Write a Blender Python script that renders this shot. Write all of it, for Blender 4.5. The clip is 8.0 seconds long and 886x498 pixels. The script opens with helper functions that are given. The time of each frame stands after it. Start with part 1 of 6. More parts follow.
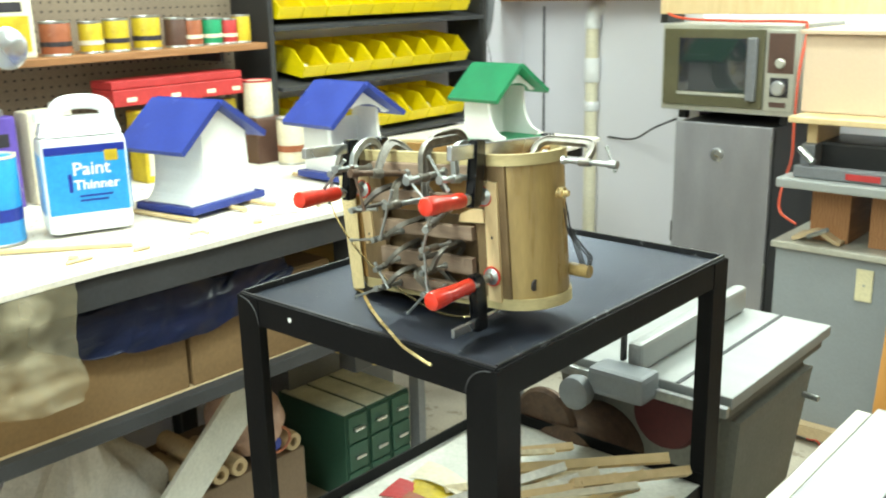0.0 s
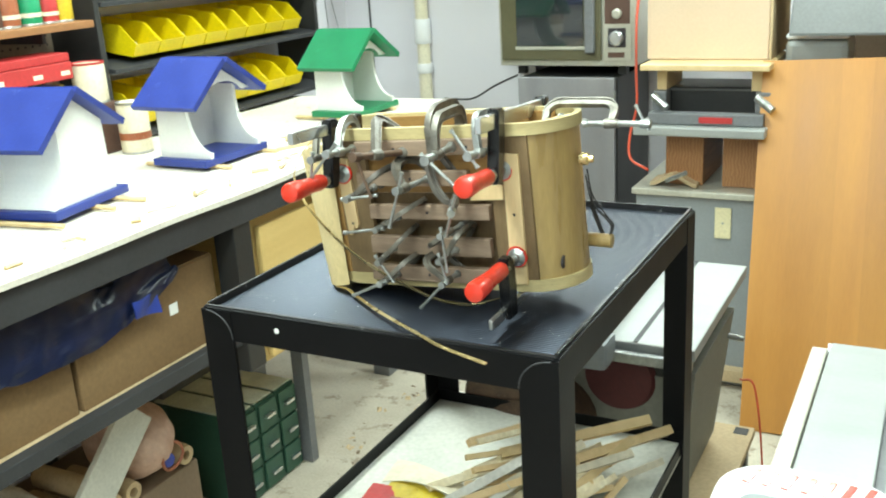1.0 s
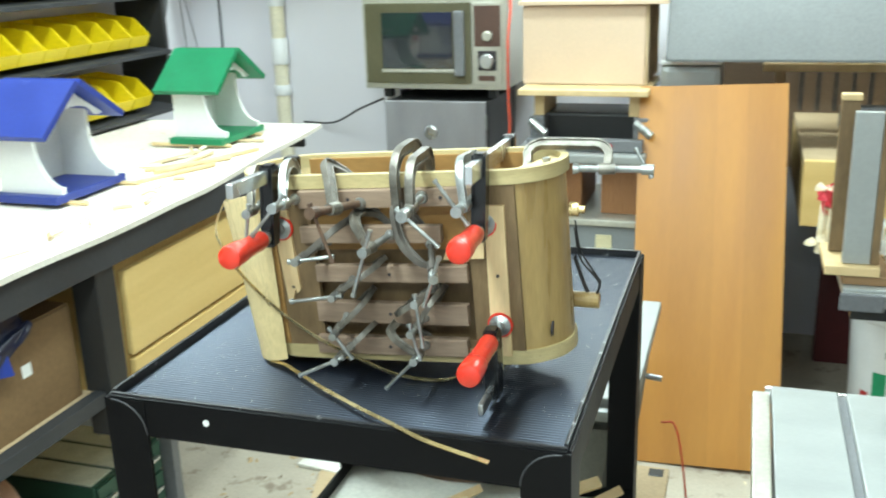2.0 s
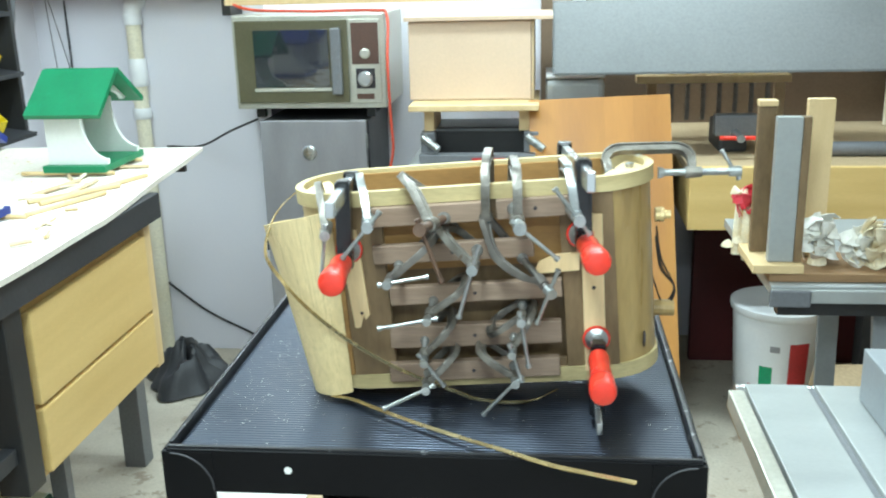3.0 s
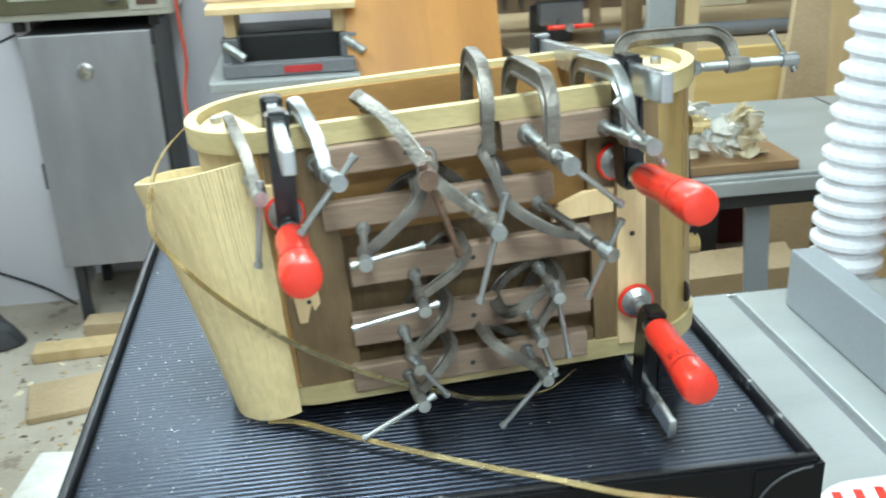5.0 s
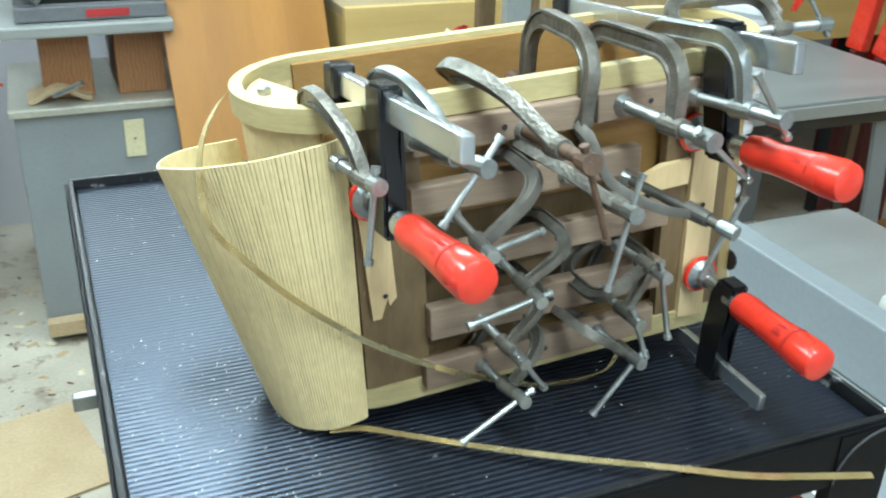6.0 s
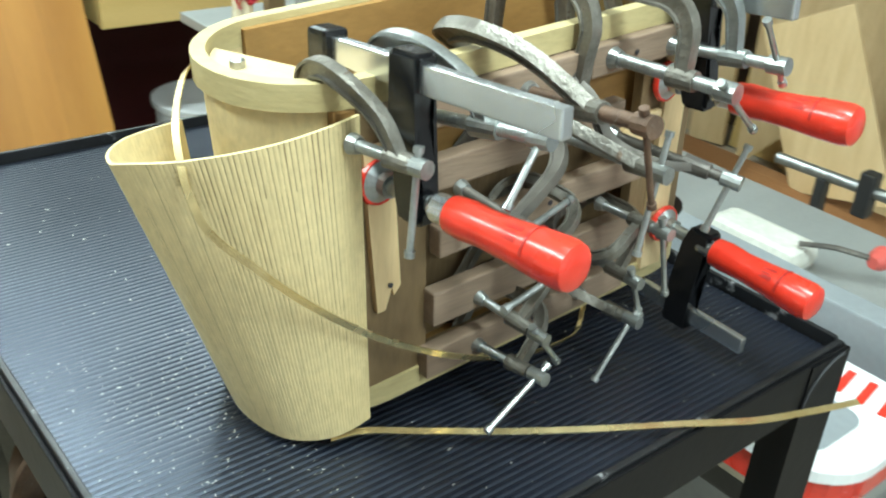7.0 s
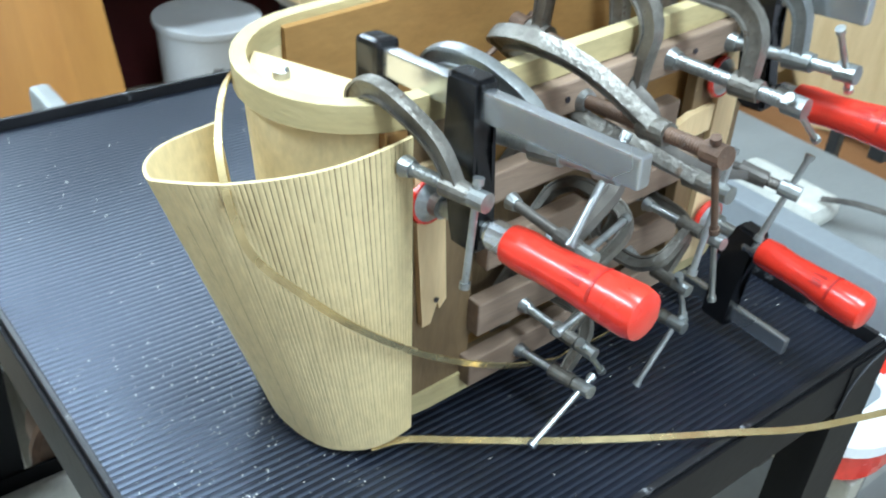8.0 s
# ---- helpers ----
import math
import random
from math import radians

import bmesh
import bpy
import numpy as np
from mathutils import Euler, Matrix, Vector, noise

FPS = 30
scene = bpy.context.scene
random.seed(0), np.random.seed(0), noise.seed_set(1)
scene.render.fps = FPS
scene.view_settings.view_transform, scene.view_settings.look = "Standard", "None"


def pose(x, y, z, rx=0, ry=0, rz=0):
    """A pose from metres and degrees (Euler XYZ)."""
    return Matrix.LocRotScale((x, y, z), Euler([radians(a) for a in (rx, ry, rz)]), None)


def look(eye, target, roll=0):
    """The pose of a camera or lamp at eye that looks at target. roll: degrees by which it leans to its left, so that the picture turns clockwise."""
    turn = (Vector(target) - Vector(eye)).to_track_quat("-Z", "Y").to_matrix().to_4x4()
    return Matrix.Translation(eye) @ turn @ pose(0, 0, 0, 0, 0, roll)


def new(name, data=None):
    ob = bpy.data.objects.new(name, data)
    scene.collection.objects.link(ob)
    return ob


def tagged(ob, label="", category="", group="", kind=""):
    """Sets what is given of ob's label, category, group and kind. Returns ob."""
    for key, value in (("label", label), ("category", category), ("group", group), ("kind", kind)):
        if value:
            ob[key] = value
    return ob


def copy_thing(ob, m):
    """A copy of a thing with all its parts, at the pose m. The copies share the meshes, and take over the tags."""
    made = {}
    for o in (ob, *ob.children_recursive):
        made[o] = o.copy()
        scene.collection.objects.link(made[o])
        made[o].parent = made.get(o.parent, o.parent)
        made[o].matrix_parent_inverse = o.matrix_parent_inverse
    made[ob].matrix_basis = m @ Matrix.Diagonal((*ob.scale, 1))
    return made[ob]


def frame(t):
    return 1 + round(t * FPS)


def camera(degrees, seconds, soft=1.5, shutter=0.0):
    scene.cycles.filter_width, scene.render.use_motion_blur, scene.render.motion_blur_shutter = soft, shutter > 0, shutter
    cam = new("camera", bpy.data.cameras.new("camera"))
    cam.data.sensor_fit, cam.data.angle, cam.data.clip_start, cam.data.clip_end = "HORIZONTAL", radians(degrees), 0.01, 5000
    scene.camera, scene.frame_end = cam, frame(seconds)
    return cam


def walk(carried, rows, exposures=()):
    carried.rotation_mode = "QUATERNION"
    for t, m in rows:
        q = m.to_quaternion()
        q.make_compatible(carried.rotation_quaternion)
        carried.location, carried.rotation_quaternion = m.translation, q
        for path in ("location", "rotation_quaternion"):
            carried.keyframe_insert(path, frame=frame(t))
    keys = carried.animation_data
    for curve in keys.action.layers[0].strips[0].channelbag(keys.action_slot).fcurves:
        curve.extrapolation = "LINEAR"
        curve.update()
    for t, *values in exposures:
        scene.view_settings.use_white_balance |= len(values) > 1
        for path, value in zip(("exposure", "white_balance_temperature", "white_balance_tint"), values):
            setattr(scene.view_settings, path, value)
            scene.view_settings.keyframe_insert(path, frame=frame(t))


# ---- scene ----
cam = camera(49.5, 8.0, soft=2.0, shutter=0.4)
PATH = [
    (0, (1.056, -0.769, 1.456), (-0.221, 0.677, 0.927), -1.3),
    (0.5, (0.877, -0.809, 1.455), (-0.198, 0.78, 0.891), -3.3),
    (1, (0.772, -0.82, 1.453), (-0.132, 0.856, 0.841), -3.5),
    (1.5, (0.673, -0.744, 1.454), (-0.156, 0.978, 0.864), -3.6),
    (2, (0.575, -0.715, 1.453), (-0.009, 1.104, 0.861), -1.7),
    (3.3, (0.281, -0.715, 1.422), (0.135, 1.2, 0.862), -2.1),
    (3.5, (0.274, -0.659, 1.401), (0.165, 1.239, 0.779), -2.6),
    (4, (0.278, -0.501, 1.374), (0.229, 1.343, 0.601), -3.3),
    (4.5, (0.262, -0.449, 1.386), (0.263, 1.4, 0.624), -3.8),
    (5, (0.169, -0.453, 1.395), (0.408, 1.381, 0.635), -2.3),
    (5.2, (0.109, -0.458, 1.395), (0.475, 1.348, 0.616), -1.5),
    (6.3, (-0.019, -0.301, 1.396), (0.782, 1.307, 0.517), 2.8),
    (6.5, (-0.035, -0.284, 1.389), (0.842, 1.285, 0.511), 3.3),
    (7, (-0.098, -0.232, 1.387), (1.045, 1.104, 0.434), 4.2),
    (7.5, (-0.143, -0.192, 1.411), (1.118, 1.019, 0.438), 6.2),
    (8, (-0.094, -0.182, 1.42), (1.004, 1.066, 0.308), 5.4),
]
walk(cam, [(t, look(e, g, r)) for t, e, g, r in PATH], [(0.0, 0.12, 7150, 5), (1.5, 0.08, 6750, 5), (3.5, -0.06, 6100, 8), (5.0, -0.12, 6250, 9), (6.5, -0.12, 6050, 5), (7.0, -0.13, 6550, 5), (7.5, -0.14, 6200, 9), (8.0, -0.15, 5800, 13)])

# ---------------------------------------------------------------- world and lights
world = bpy.data.worlds.new("world")
scene.world = world
world.use_nodes = True
world.node_tree.nodes["Background"].inputs[0].default_value = (0.75, 0.85, 1.0, 1)
world.node_tree.nodes["Background"].inputs[1].default_value = 0.12


def area_light(name, loc, sx, sy, power, color, rot=(0, 0, 0)):
    d = bpy.data.lights.new(name, "AREA")
    d.shape, d.size, d.size_y, d.energy, d.color = "RECTANGLE", sx, sy, power, color
    o = new(name, d)
    o.location = loc
    o.rotation_euler = [radians(a) for a in rot]
    return o


TUBE = (0.82, 0.98, 1.0)
# the last light is an added fill for the fronts; no lamp is known there
FIXTURES = (("tube_light_bench", -0.75, 0.75, 90, 37), ("tube_light_middle", 0.1, -0.35, 90, 38), ("tube_light_back", 0.75, 1.75, 0, 34),
            ("tube_light_corner", -0.1, 2.55, 0, 30), ("front_fill_light", 0.7, -1.5, 0, 40))
for nm, x, y, rz, power in FIXTURES:
    area_light(nm, (x, y, 2.28), 0.22 if rz else 1.25, 1.25 if rz else 0.22, power, TUBE)


# ---------------------------------------------------------------- materials
def material(name, base, second=None, rough=0.5, metal=0.0, scale=8.0, stretch=(1, 1, 1), fine=120.0,
             bump=0.15, depth=0.002, rand=0.0, wear=None, wear_at=0.62, spec=0.5, kind="noise", coat=0.0, grain=0.35, tint=(1, 1, 1)):
    """A procedural surface: two colours mixed by a coarse pattern, fine grain, optional wear and per-piece variation."""
    m = bpy.data.materials.new(name)
    m.use_nodes = True
    nt = m.node_tree
    n, l = nt.nodes, nt.links
    b = n["Principled BSDF"]
    b.inputs["Metallic"].default_value = metal
    b.inputs["Specular IOR Level"].default_value = spec
    b.inputs["Coat Weight"].default_value = coat
    b.inputs["Specular Tint"].default_value = (*tint, 1)
    tc = n.new("ShaderNodeTexCoord")
    mp = n.new("ShaderNodeMapping")
    mp.inputs["Scale"].default_value = stretch
    l.new(tc.outputs["Object"], mp.inputs["Vector"])
    big = n.new("ShaderNodeTexNoise")
    big.inputs["Scale"].default_value = scale
    big.inputs["Detail"].default_value = 5
    l.new(mp.outputs[0], big.inputs["Vector"])
    small = n.new("ShaderNodeTexNoise")
    small.inputs["Scale"].default_value = fine
    small.inputs["Detail"].default_value = 3
    l.new(mp.outputs[0], small.inputs["Vector"])
    second = second or tuple(c * 0.78 for c in base)
    src = big.outputs["Fac"]
    if kind == "wood":
        wv = n.new("ShaderNodeTexWave")
        wv.wave_type, wv.bands_direction = "BANDS", "X"
        wv.inputs["Scale"].default_value = scale * 1.6
        wv.inputs["Distortion"].default_value = 7
        wv.inputs["Detail"].default_value = 3
        wv.inputs["Detail Scale"].default_value = 1.2
        l.new(mp.outputs[0], wv.inputs["Vector"])
        mx0 = n.new("ShaderNodeMix")
        mx0.inputs[0].default_value = 0.55
        l.new(big.outputs["Fac"], mx0.inputs[2])
        l.new(wv.outputs["Fac"], mx0.inputs[3])
        src = mx0.outputs[0]
    ramp = n.new("ShaderNodeValToRGB")
    ramp.color_ramp.elements[0].position, ramp.color_ramp.elements[1].position = 0.3, 0.7
    ramp.color_ramp.elements[0].color = (*second, 1)
    ramp.color_ramp.elements[1].color = (*base, 1)
    l.new(src, ramp.inputs[0])
    col = ramp.outputs[0]
    mul = n.new("ShaderNodeMix")
    mul.data_type, mul.blend_type = "RGBA", "MULTIPLY"
    mul.inputs[0].default_value = grain
    l.new(col, mul.inputs[6])
    l.new(small.outputs["Fac"], mul.inputs[7])
    gain = n.new("ShaderNodeHueSaturation")
    gain.inputs["Value"].default_value = 1 / (1 - grain / 2)
    l.new(mul.outputs[2], gain.inputs["Color"])
    col = gain.outputs[0]
    if rand:
        oi = n.new("ShaderNodeObjectInfo")
        mr = n.new("ShaderNodeMapRange")
        mr.inputs[3].default_value, mr.inputs[4].default_value = 1.2 - rand, 1.2 + rand
        l.new(oi.outputs["Random"], mr.inputs[0])
        l.new(mr.outputs[0], gain.inputs["Value"])
    if wear:
        wn = n.new("ShaderNodeTexNoise")
        wn.inputs["Scale"].default_value = scale * 3.1
        wn.inputs["Detail"].default_value = 8
        wn.inputs["Roughness"].default_value = 0.7
        l.new(tc.outputs["Object"], wn.inputs["Vector"])
        wr = n.new("ShaderNodeMapRange")
        wr.inputs[1].default_value, wr.inputs[2].default_value = wear_at, wear_at + 0.07
        l.new(wn.outputs["Fac"], wr.inputs[0])
        wm = n.new("ShaderNodeMix")
        wm.data_type = "RGBA"
        l.new(wr.outputs[0], wm.inputs[0])
        l.new(col, wm.inputs[6])
        wm.inputs[7].default_value = (*wear, 1)
        col = wm.outputs[2]
    l.new(col, b.inputs["Base Color"])
    rr = n.new("ShaderNodeMapRange")
    rr.inputs[3].default_value, rr.inputs[4].default_value = max(0.02, rough - 0.12), min(1, rough + 0.12)
    l.new(big.outputs["Fac"], rr.inputs[0])
    l.new(rr.outputs[0], b.inputs["Roughness"])
    if bump:
        bp = n.new("ShaderNodeBump")
        bp.inputs["Strength"].default_value = bump
        bp.inputs["Distance"].default_value = depth
        l.new(small.outputs["Fac"], bp.inputs["Height"])
        l.new(bp.outputs[0], b.inputs["Normal"])
    return m


M = dict(
    black_steel=material("black_painted_steel", (0.005, 0.005, 0.0058), (0.003, 0.003, 0.0036), 0.45, 0.0, 6, wear=(0.035, 0.035, 0.035), wear_at=0.70, bump=0.08, spec=0.15),
    rubber=material("ribbed_rubber", (0.006, 0.007, 0.012), (0.004, 0.005, 0.0085), 0.35, 0, 5, wear=(0.04, 0.043, 0.055), wear_at=0.68, bump=0.05, spec=0.85, tint=(0.66, 0.77, 1.0)),
    pale_wood=material("pale_wood", (0.70, 0.53, 0.29), (0.58, 0.42, 0.21), 0.6, 0, 5, (5, 5, 0.8), bump=0.08, grain=0.2),
    rim_wood=material("rim_wood", (0.53, 0.44, 0.225), (0.41, 0.325, 0.155), 0.6, 0, 14, (1, 1, 4), bump=0.15, wear=(0.27, 0.195, 0.09), wear_at=0.64, grain=0.3),
    veneer=material("veneer_sheet", (0.74, 0.60, 0.33), (0.60, 0.47, 0.24), 0.6, 0, 11, (1, 1, 0.6), bump=0.25, fine=240, wear=(0.46, 0.34, 0.16), wear_at=0.64),
    veneer_groove=material("dark_brown_grooves", (0.17, 0.105, 0.04), (0.11, 0.068, 0.026), 0.6, 0, 60, (1, 1, 0.3), bump=0.2),
    body_wood=material("old_cabinet_wood", (0.37, 0.255, 0.10), (0.26, 0.17, 0.062), 0.30, 0, 16, (4, 4, 0.5), bump=0.1, wear=(0.50, 0.37, 0.16), wear_at=0.66),
    stile_wood=material("stripped_stile_wood", (0.20, 0.13, 0.062), (0.13, 0.082, 0.038), 0.55, 0, 22, (3, 3, 0.8), bump=0.2, wear=(0.34, 0.235, 0.115), wear_at=0.66),
    hood_grey=material("hood_grey", (0.16, 0.165, 0.165), (0.13, 0.135, 0.135), 0.5, 0.2, 4, bump=0.05, wear=(0.24, 0.24, 0.23), wear_at=0.7),
    inner_wood=material("inner_ply", (0.37, 0.205, 0.062), (0.28, 0.145, 0.042), 0.6, 0, 9, (1, 1, 3), bump=0.1),
    slat_wood=material("walnut_slat", (0.29, 0.205, 0.145), (0.20, 0.135, 0.09), 0.6, 0, 16, (0.5, 5, 5), bump=0.2, rand=0.12),
    strip_wood=material("pale_strip", (0.76, 0.57, 0.32), (0.66, 0.47, 0.24), 0.6, 0, 12, (4, 4, 0.6), bump=0.1, grain=0.2),
    orange_wood=material("orange_varnished_wood", (0.46, 0.215, 0.046), (0.37, 0.16, 0.033), 0.4, 0, 3.0, (3, 1, 0.35), bump=0.04, fine=60, rand=0.06, wear=(0.30, 0.13, 0.03), wear_at=0.72, grain=0.14),
    iron=material("cast_iron", (0.24, 0.225, 0.195), (0.10, 0.09, 0.075), 0.36, 0.55, 55, wear=(0.11, 0.075, 0.05), wear_at=0.60, bump=0.6, depth=0.0012, fine=350),
    rust=material("rusty_steel", (0.16, 0.095, 0.06), (0.09, 0.055, 0.038), 0.55, 0.3, 70, wear=(0.22, 0.19, 0.16), wear_at=0.62, bump=0.4, depth=0.001, fine=500),
    plank_brown=material("brown_plank", (0.30, 0.18, 0.085), (0.21, 0.12, 0.055), 0.6, 0, 7, (0.6, 5, 5), bump=0.1, grain=0.2),
    jaw_black=material("black_enamel", (0.010, 0.010, 0.011), (0.006, 0.006, 0.007), 0.24, 0.0, 40, wear=(0.06, 0.06, 0.062), wear_at=0.70, bump=0.12, spec=0.5),
    dark_iron=material("dark_iron", (0.17, 0.155, 0.135), (0.10, 0.09, 0.08), 0.45, 0.5, 30, wear=(0.14, 0.09, 0.06), wear_at=0.64, bump=0.25),
    steel=material("zinc_steel", (0.47, 0.49, 0.48), (0.28, 0.295, 0.29), 0.33, 0.88, 60, bump=0.2, depth=0.001, fine=500, wear=(0.24, 0.21, 0.17), wear_at=0.66),
    worn_edge=material("worn_black_edge", (0.02, 0.02, 0.022), (0.012, 0.012, 0.013), 0.36, 0.2, 14, wear=(0.30, 0.30, 0.31), wear_at=0.60, bump=0.1),
    chrome=material("bright_steel", (0.62, 0.64, 0.65), (0.57, 0.59, 0.60), 0.27, 0.92, 4, bump=0.04, grain=0.1),
    red_plastic=material("red_plastic", (0.72, 0.04, 0.02), (0.62, 0.03, 0.015), 0.28, 0, 10, bump=0.03, coat=0.3),
    print_red=material("dark_red_print", (0.30, 0.015, 0.012), (0.45, 0.022, 0.014), 0.35, 0, 90, bump=0.03),
    brass=material("brass_strip", (0.82, 0.66, 0.35), (0.58, 0.44, 0.20), 0.26, 0.85, 45, bump=0.05),
    white_paint=material("white_paint", (0.82, 0.83, 0.80), (0.76, 0.77, 0.74), 0.5, 0, 5, bump=0.03, grain=0.10),
    blue_paint=material("blue_paint", (0.020, 0.045, 0.27), (0.014, 0.033, 0.21), 0.45, 0, 12, bump=0.08, grain=0.2, wear=(0.05, 0.08, 0.33), wear_at=0.62),
    green_paint=material("green_paint", (0.005, 0.21, 0.085), (0.004, 0.155, 0.062), 0.45, 0, 12, bump=0.08, grain=0.2, wear=(0.02, 0.27, 0.13), wear_at=0.64),
    bench_top=material("dusty_bench_cover", (0.78, 0.74, 0.66), (0.66, 0.61, 0.53), 0.8, 0, 4, bump=0.3, wear=(0.45, 0.38, 0.30), wear_at=0.66),
    grey_steel=material("grey_painted_steel", (0.18, 0.185, 0.195), (0.14, 0.145, 0.155), 0.5, 0.1, 4, bump=0.06, wear=(0.16, 0.14, 0.12), wear_at=0.74),
    dark_grey=material("dark_grey_steel", (0.045, 0.046, 0.05), (0.03, 0.031, 0.034), 0.55, 0.1, 5, bump=0.1, wear=(0.16, 0.155, 0.145), wear_at=0.7),
    cabinet_grey=material("cabinet_grey", (0.35, 0.345, 0.365), (0.27, 0.265, 0.28), 0.38, 0.3, 3.5, (2.5, 1, 0.7), bump=0.04, wear=(0.19, 0.175, 0.17), wear_at=0.66, grain=0.15),
    dark_side=material("dark_enamel", (0.03, 0.03, 0.03), (0.018, 0.018, 0.018), 0.45, 0, 5),
    light_grey=material("light_grey_enamel", (0.28, 0.305, 0.32), (0.235, 0.255, 0.27), 0.45, 0.0, 3, bump=0.05, wear=(0.2, 0.19, 0.17), wear_at=0.70, grain=0.18),
    saw_top=material("ground_iron_top", (0.375, 0.39, 0.38), (0.32, 0.335, 0.325), 0.42, 0.25, 5, (1, 3, 1), bump=0.06, wear=(0.36, 0.34, 0.30), wear_at=0.7, grain=0.15),
    saw_body=material("saw_body", (0.20, 0.20, 0.175), (0.15, 0.15, 0.13), 0.6, 0, 5, bump=0.15, wear=(0.33, 0.31, 0.26), wear_at=0.66),
    maroon=material("maroon_paint", (0.10, 0.012, 0.014), (0.065, 0.008, 0.009), 0.6, 0, 4),
    yellow_wood=material("yellow_pine", (0.70, 0.50, 0.20), (0.62, 0.425, 0.155), 0.45, 0, 5, (0.5, 0.5, 5), bump=0.05, wear=(0.46, 0.27, 0.08), wear_at=0.70, grain=0.18),
    brown_shelf=material("stained_shelf", (0.36, 0.17, 0.07), (0.27, 0.12, 0.045), 0.5, 0, 4, (5, 0.5, 5), kind="wood"),
    cardboard=material("cardboard", (0.23, 0.14, 0.062), (0.18, 0.105, 0.045), 0.8, 0, 3, bump=0.1, wear=(0.14, 0.085, 0.04), wear_at=0.64),
    tan_box=material("tan_panel", (0.66, 0.50, 0.36), (0.60, 0.45, 0.32), 0.6, 0, 3, bump=0.04, grain=0.14),
    cream_plastic=material("cream_plastic", (0.72, 0.66, 0.44), (0.64, 0.58, 0.36), 0.4, 0, 5, bump=0.03),
    pvc=material("pvc", (0.78, 0.74, 0.60), (0.70, 0.64, 0.46), 0.4, 0, 6, bump=0.03),
    white_plastic=material("white_plastic", (0.82, 0.83, 0.83), (0.74, 0.75, 0.76), 0.35, 0, 8, bump=0.02, grain=0.08),
    yellow_plastic=material("yellow_plastic", (0.80, 0.62, 0.01), (0.70, 0.52, 0.008), 0.35, 0, 5, bump=0.03, rand=0.06),
    silver_trim=material("silver_trim", (0.55, 0.54, 0.47), (0.48, 0.47, 0.40), 0.35, 0.5, 10),
    olive=material("olive_door", (0.11, 0.10, 0.055), (0.085, 0.078, 0.042), 0.35, 0, 5),
    screen_glass=material("dark_glass", (0.025, 0.028, 0.034), (0.02, 0.02, 0.025), 0.08, 0, 4, bump=0, coat=1.0),
    tarp=material("blue_tarp", (0.007, 0.013, 0.050), (0.004, 0.007, 0.022), 0.32, 0, 8, (1, 0.6, 3), bump=0.3, depth=0.004, fine=40),
    green_steel=material("green_steel", (0.035, 0.10, 0.065), (0.025, 0.075, 0.05), 0.5, 0.1, 5, wear=(0.35, 0.34, 0.28), wear_at=0.72),
    dusty_green=material("dusty_green_top", (0.66, 0.69, 0.60), (0.48, 0.52, 0.44), 0.85, 0, 16, bump=0.3),
    concrete=material("concrete_floor", (0.58, 0.53, 0.435), (0.38, 0.33, 0.26), 0.8, 0, 3.2, bump=0.3, wear=(0.30, 0.245, 0.185), wear_at=0.56),
    wall_white=material("white_wall", (0.74, 0.73, 0.78), (0.70, 0.69, 0.74), 0.6, 0, 0.8, bump=0.03, fine=220, grain=0.1),
    ceiling=material("ceiling_board", (0.75, 0.75, 0.74), (0.7, 0.7, 0.69), 0.9, 0, 2),
    cloth_pink=material("dirty_sack", (0.58, 0.40, 0.32), (0.44, 0.27, 0.20), 0.85, 0, 14, bump=0.7, depth=0.006, fine=60),
    cloth_white=material("white_cloth", (0.70, 0.68, 0.63), (0.58, 0.55, 0.50), 0.85, 0, 9, bump=0.5, depth=0.004),
    cable=material("black_cable", (0.015, 0.015, 0.016), None, 0.5),
    red_cord=material("red_cord", (0.70, 0.09, 0.04), None, 0.45),
    pink_rubber=material("red_knob", (0.66, 0.12, 0.10), (0.55, 0.09, 0.07), 0.4),
    red_paper=material("red_label", (0.48, 0.035, 0.035), (0.38, 0.028, 0.028), 0.5, 0, 20, wear=(0.6, 0.4, 0.34), wear_at=0.68),
    blue_label=material("blue_label", (0.02, 0.30, 0.68), (0.015, 0.26, 0.60), 0.4, 0, 20),
    navy_label=material("navy_label", (0.01, 0.03, 0.30), None, 0.4, 0, 20),
    yellow_label=material("yellow_label", (0.62, 0.47, 0.03), (0.44, 0.31, 0.02), 0.45, 0, 26, wear=(0.20, 0.13, 0.03), wear_at=0.62),
    orange_label=material("orange_label", (0.36, 0.11, 0.05), (0.26, 0.075, 0.03), 0.45, 0, 26, wear=(0.45, 0.33, 0.22), wear_at=0.63),
    green_label=material("green_label", (0.01, 0.28, 0.12), None, 0.45, 0, 20),
    brown_label=material("brown_label", (0.10, 0.05, 0.035), None, 0.5, 0, 20),
    cream_label=material("cream_label", (0.72, 0.66, 0.52), (0.62, 0.55, 0.40), 0.5, 0, 14),
    purple_label=material("purple_label", (0.12, 0.07, 0.38), None, 0.5, 0, 20),
    tin=material("tin_lid", (0.55, 0.55, 0.53), (0.42, 0.42, 0.40), 0.35, 0.9, 20),
    ink=material("dark_ink", (0.03, 0.025, 0.03), None, 0.5, 0, 20),
    kraft=material("kraft_tan", (0.55, 0.42, 0.26), (0.45, 0.33, 0.19), 0.75, 0, 5, bump=0.2),
    hose=material("white_hose", (0.80, 0.80, 0.82), (0.70, 0.70, 0.73), 0.4, 0, 5, bump=0.05),
    fleece=material("wood_shaving", (0.85, 0.78, 0.60), (0.72, 0.60, 0.38), 0.7, 0, 30, bump=0.3),
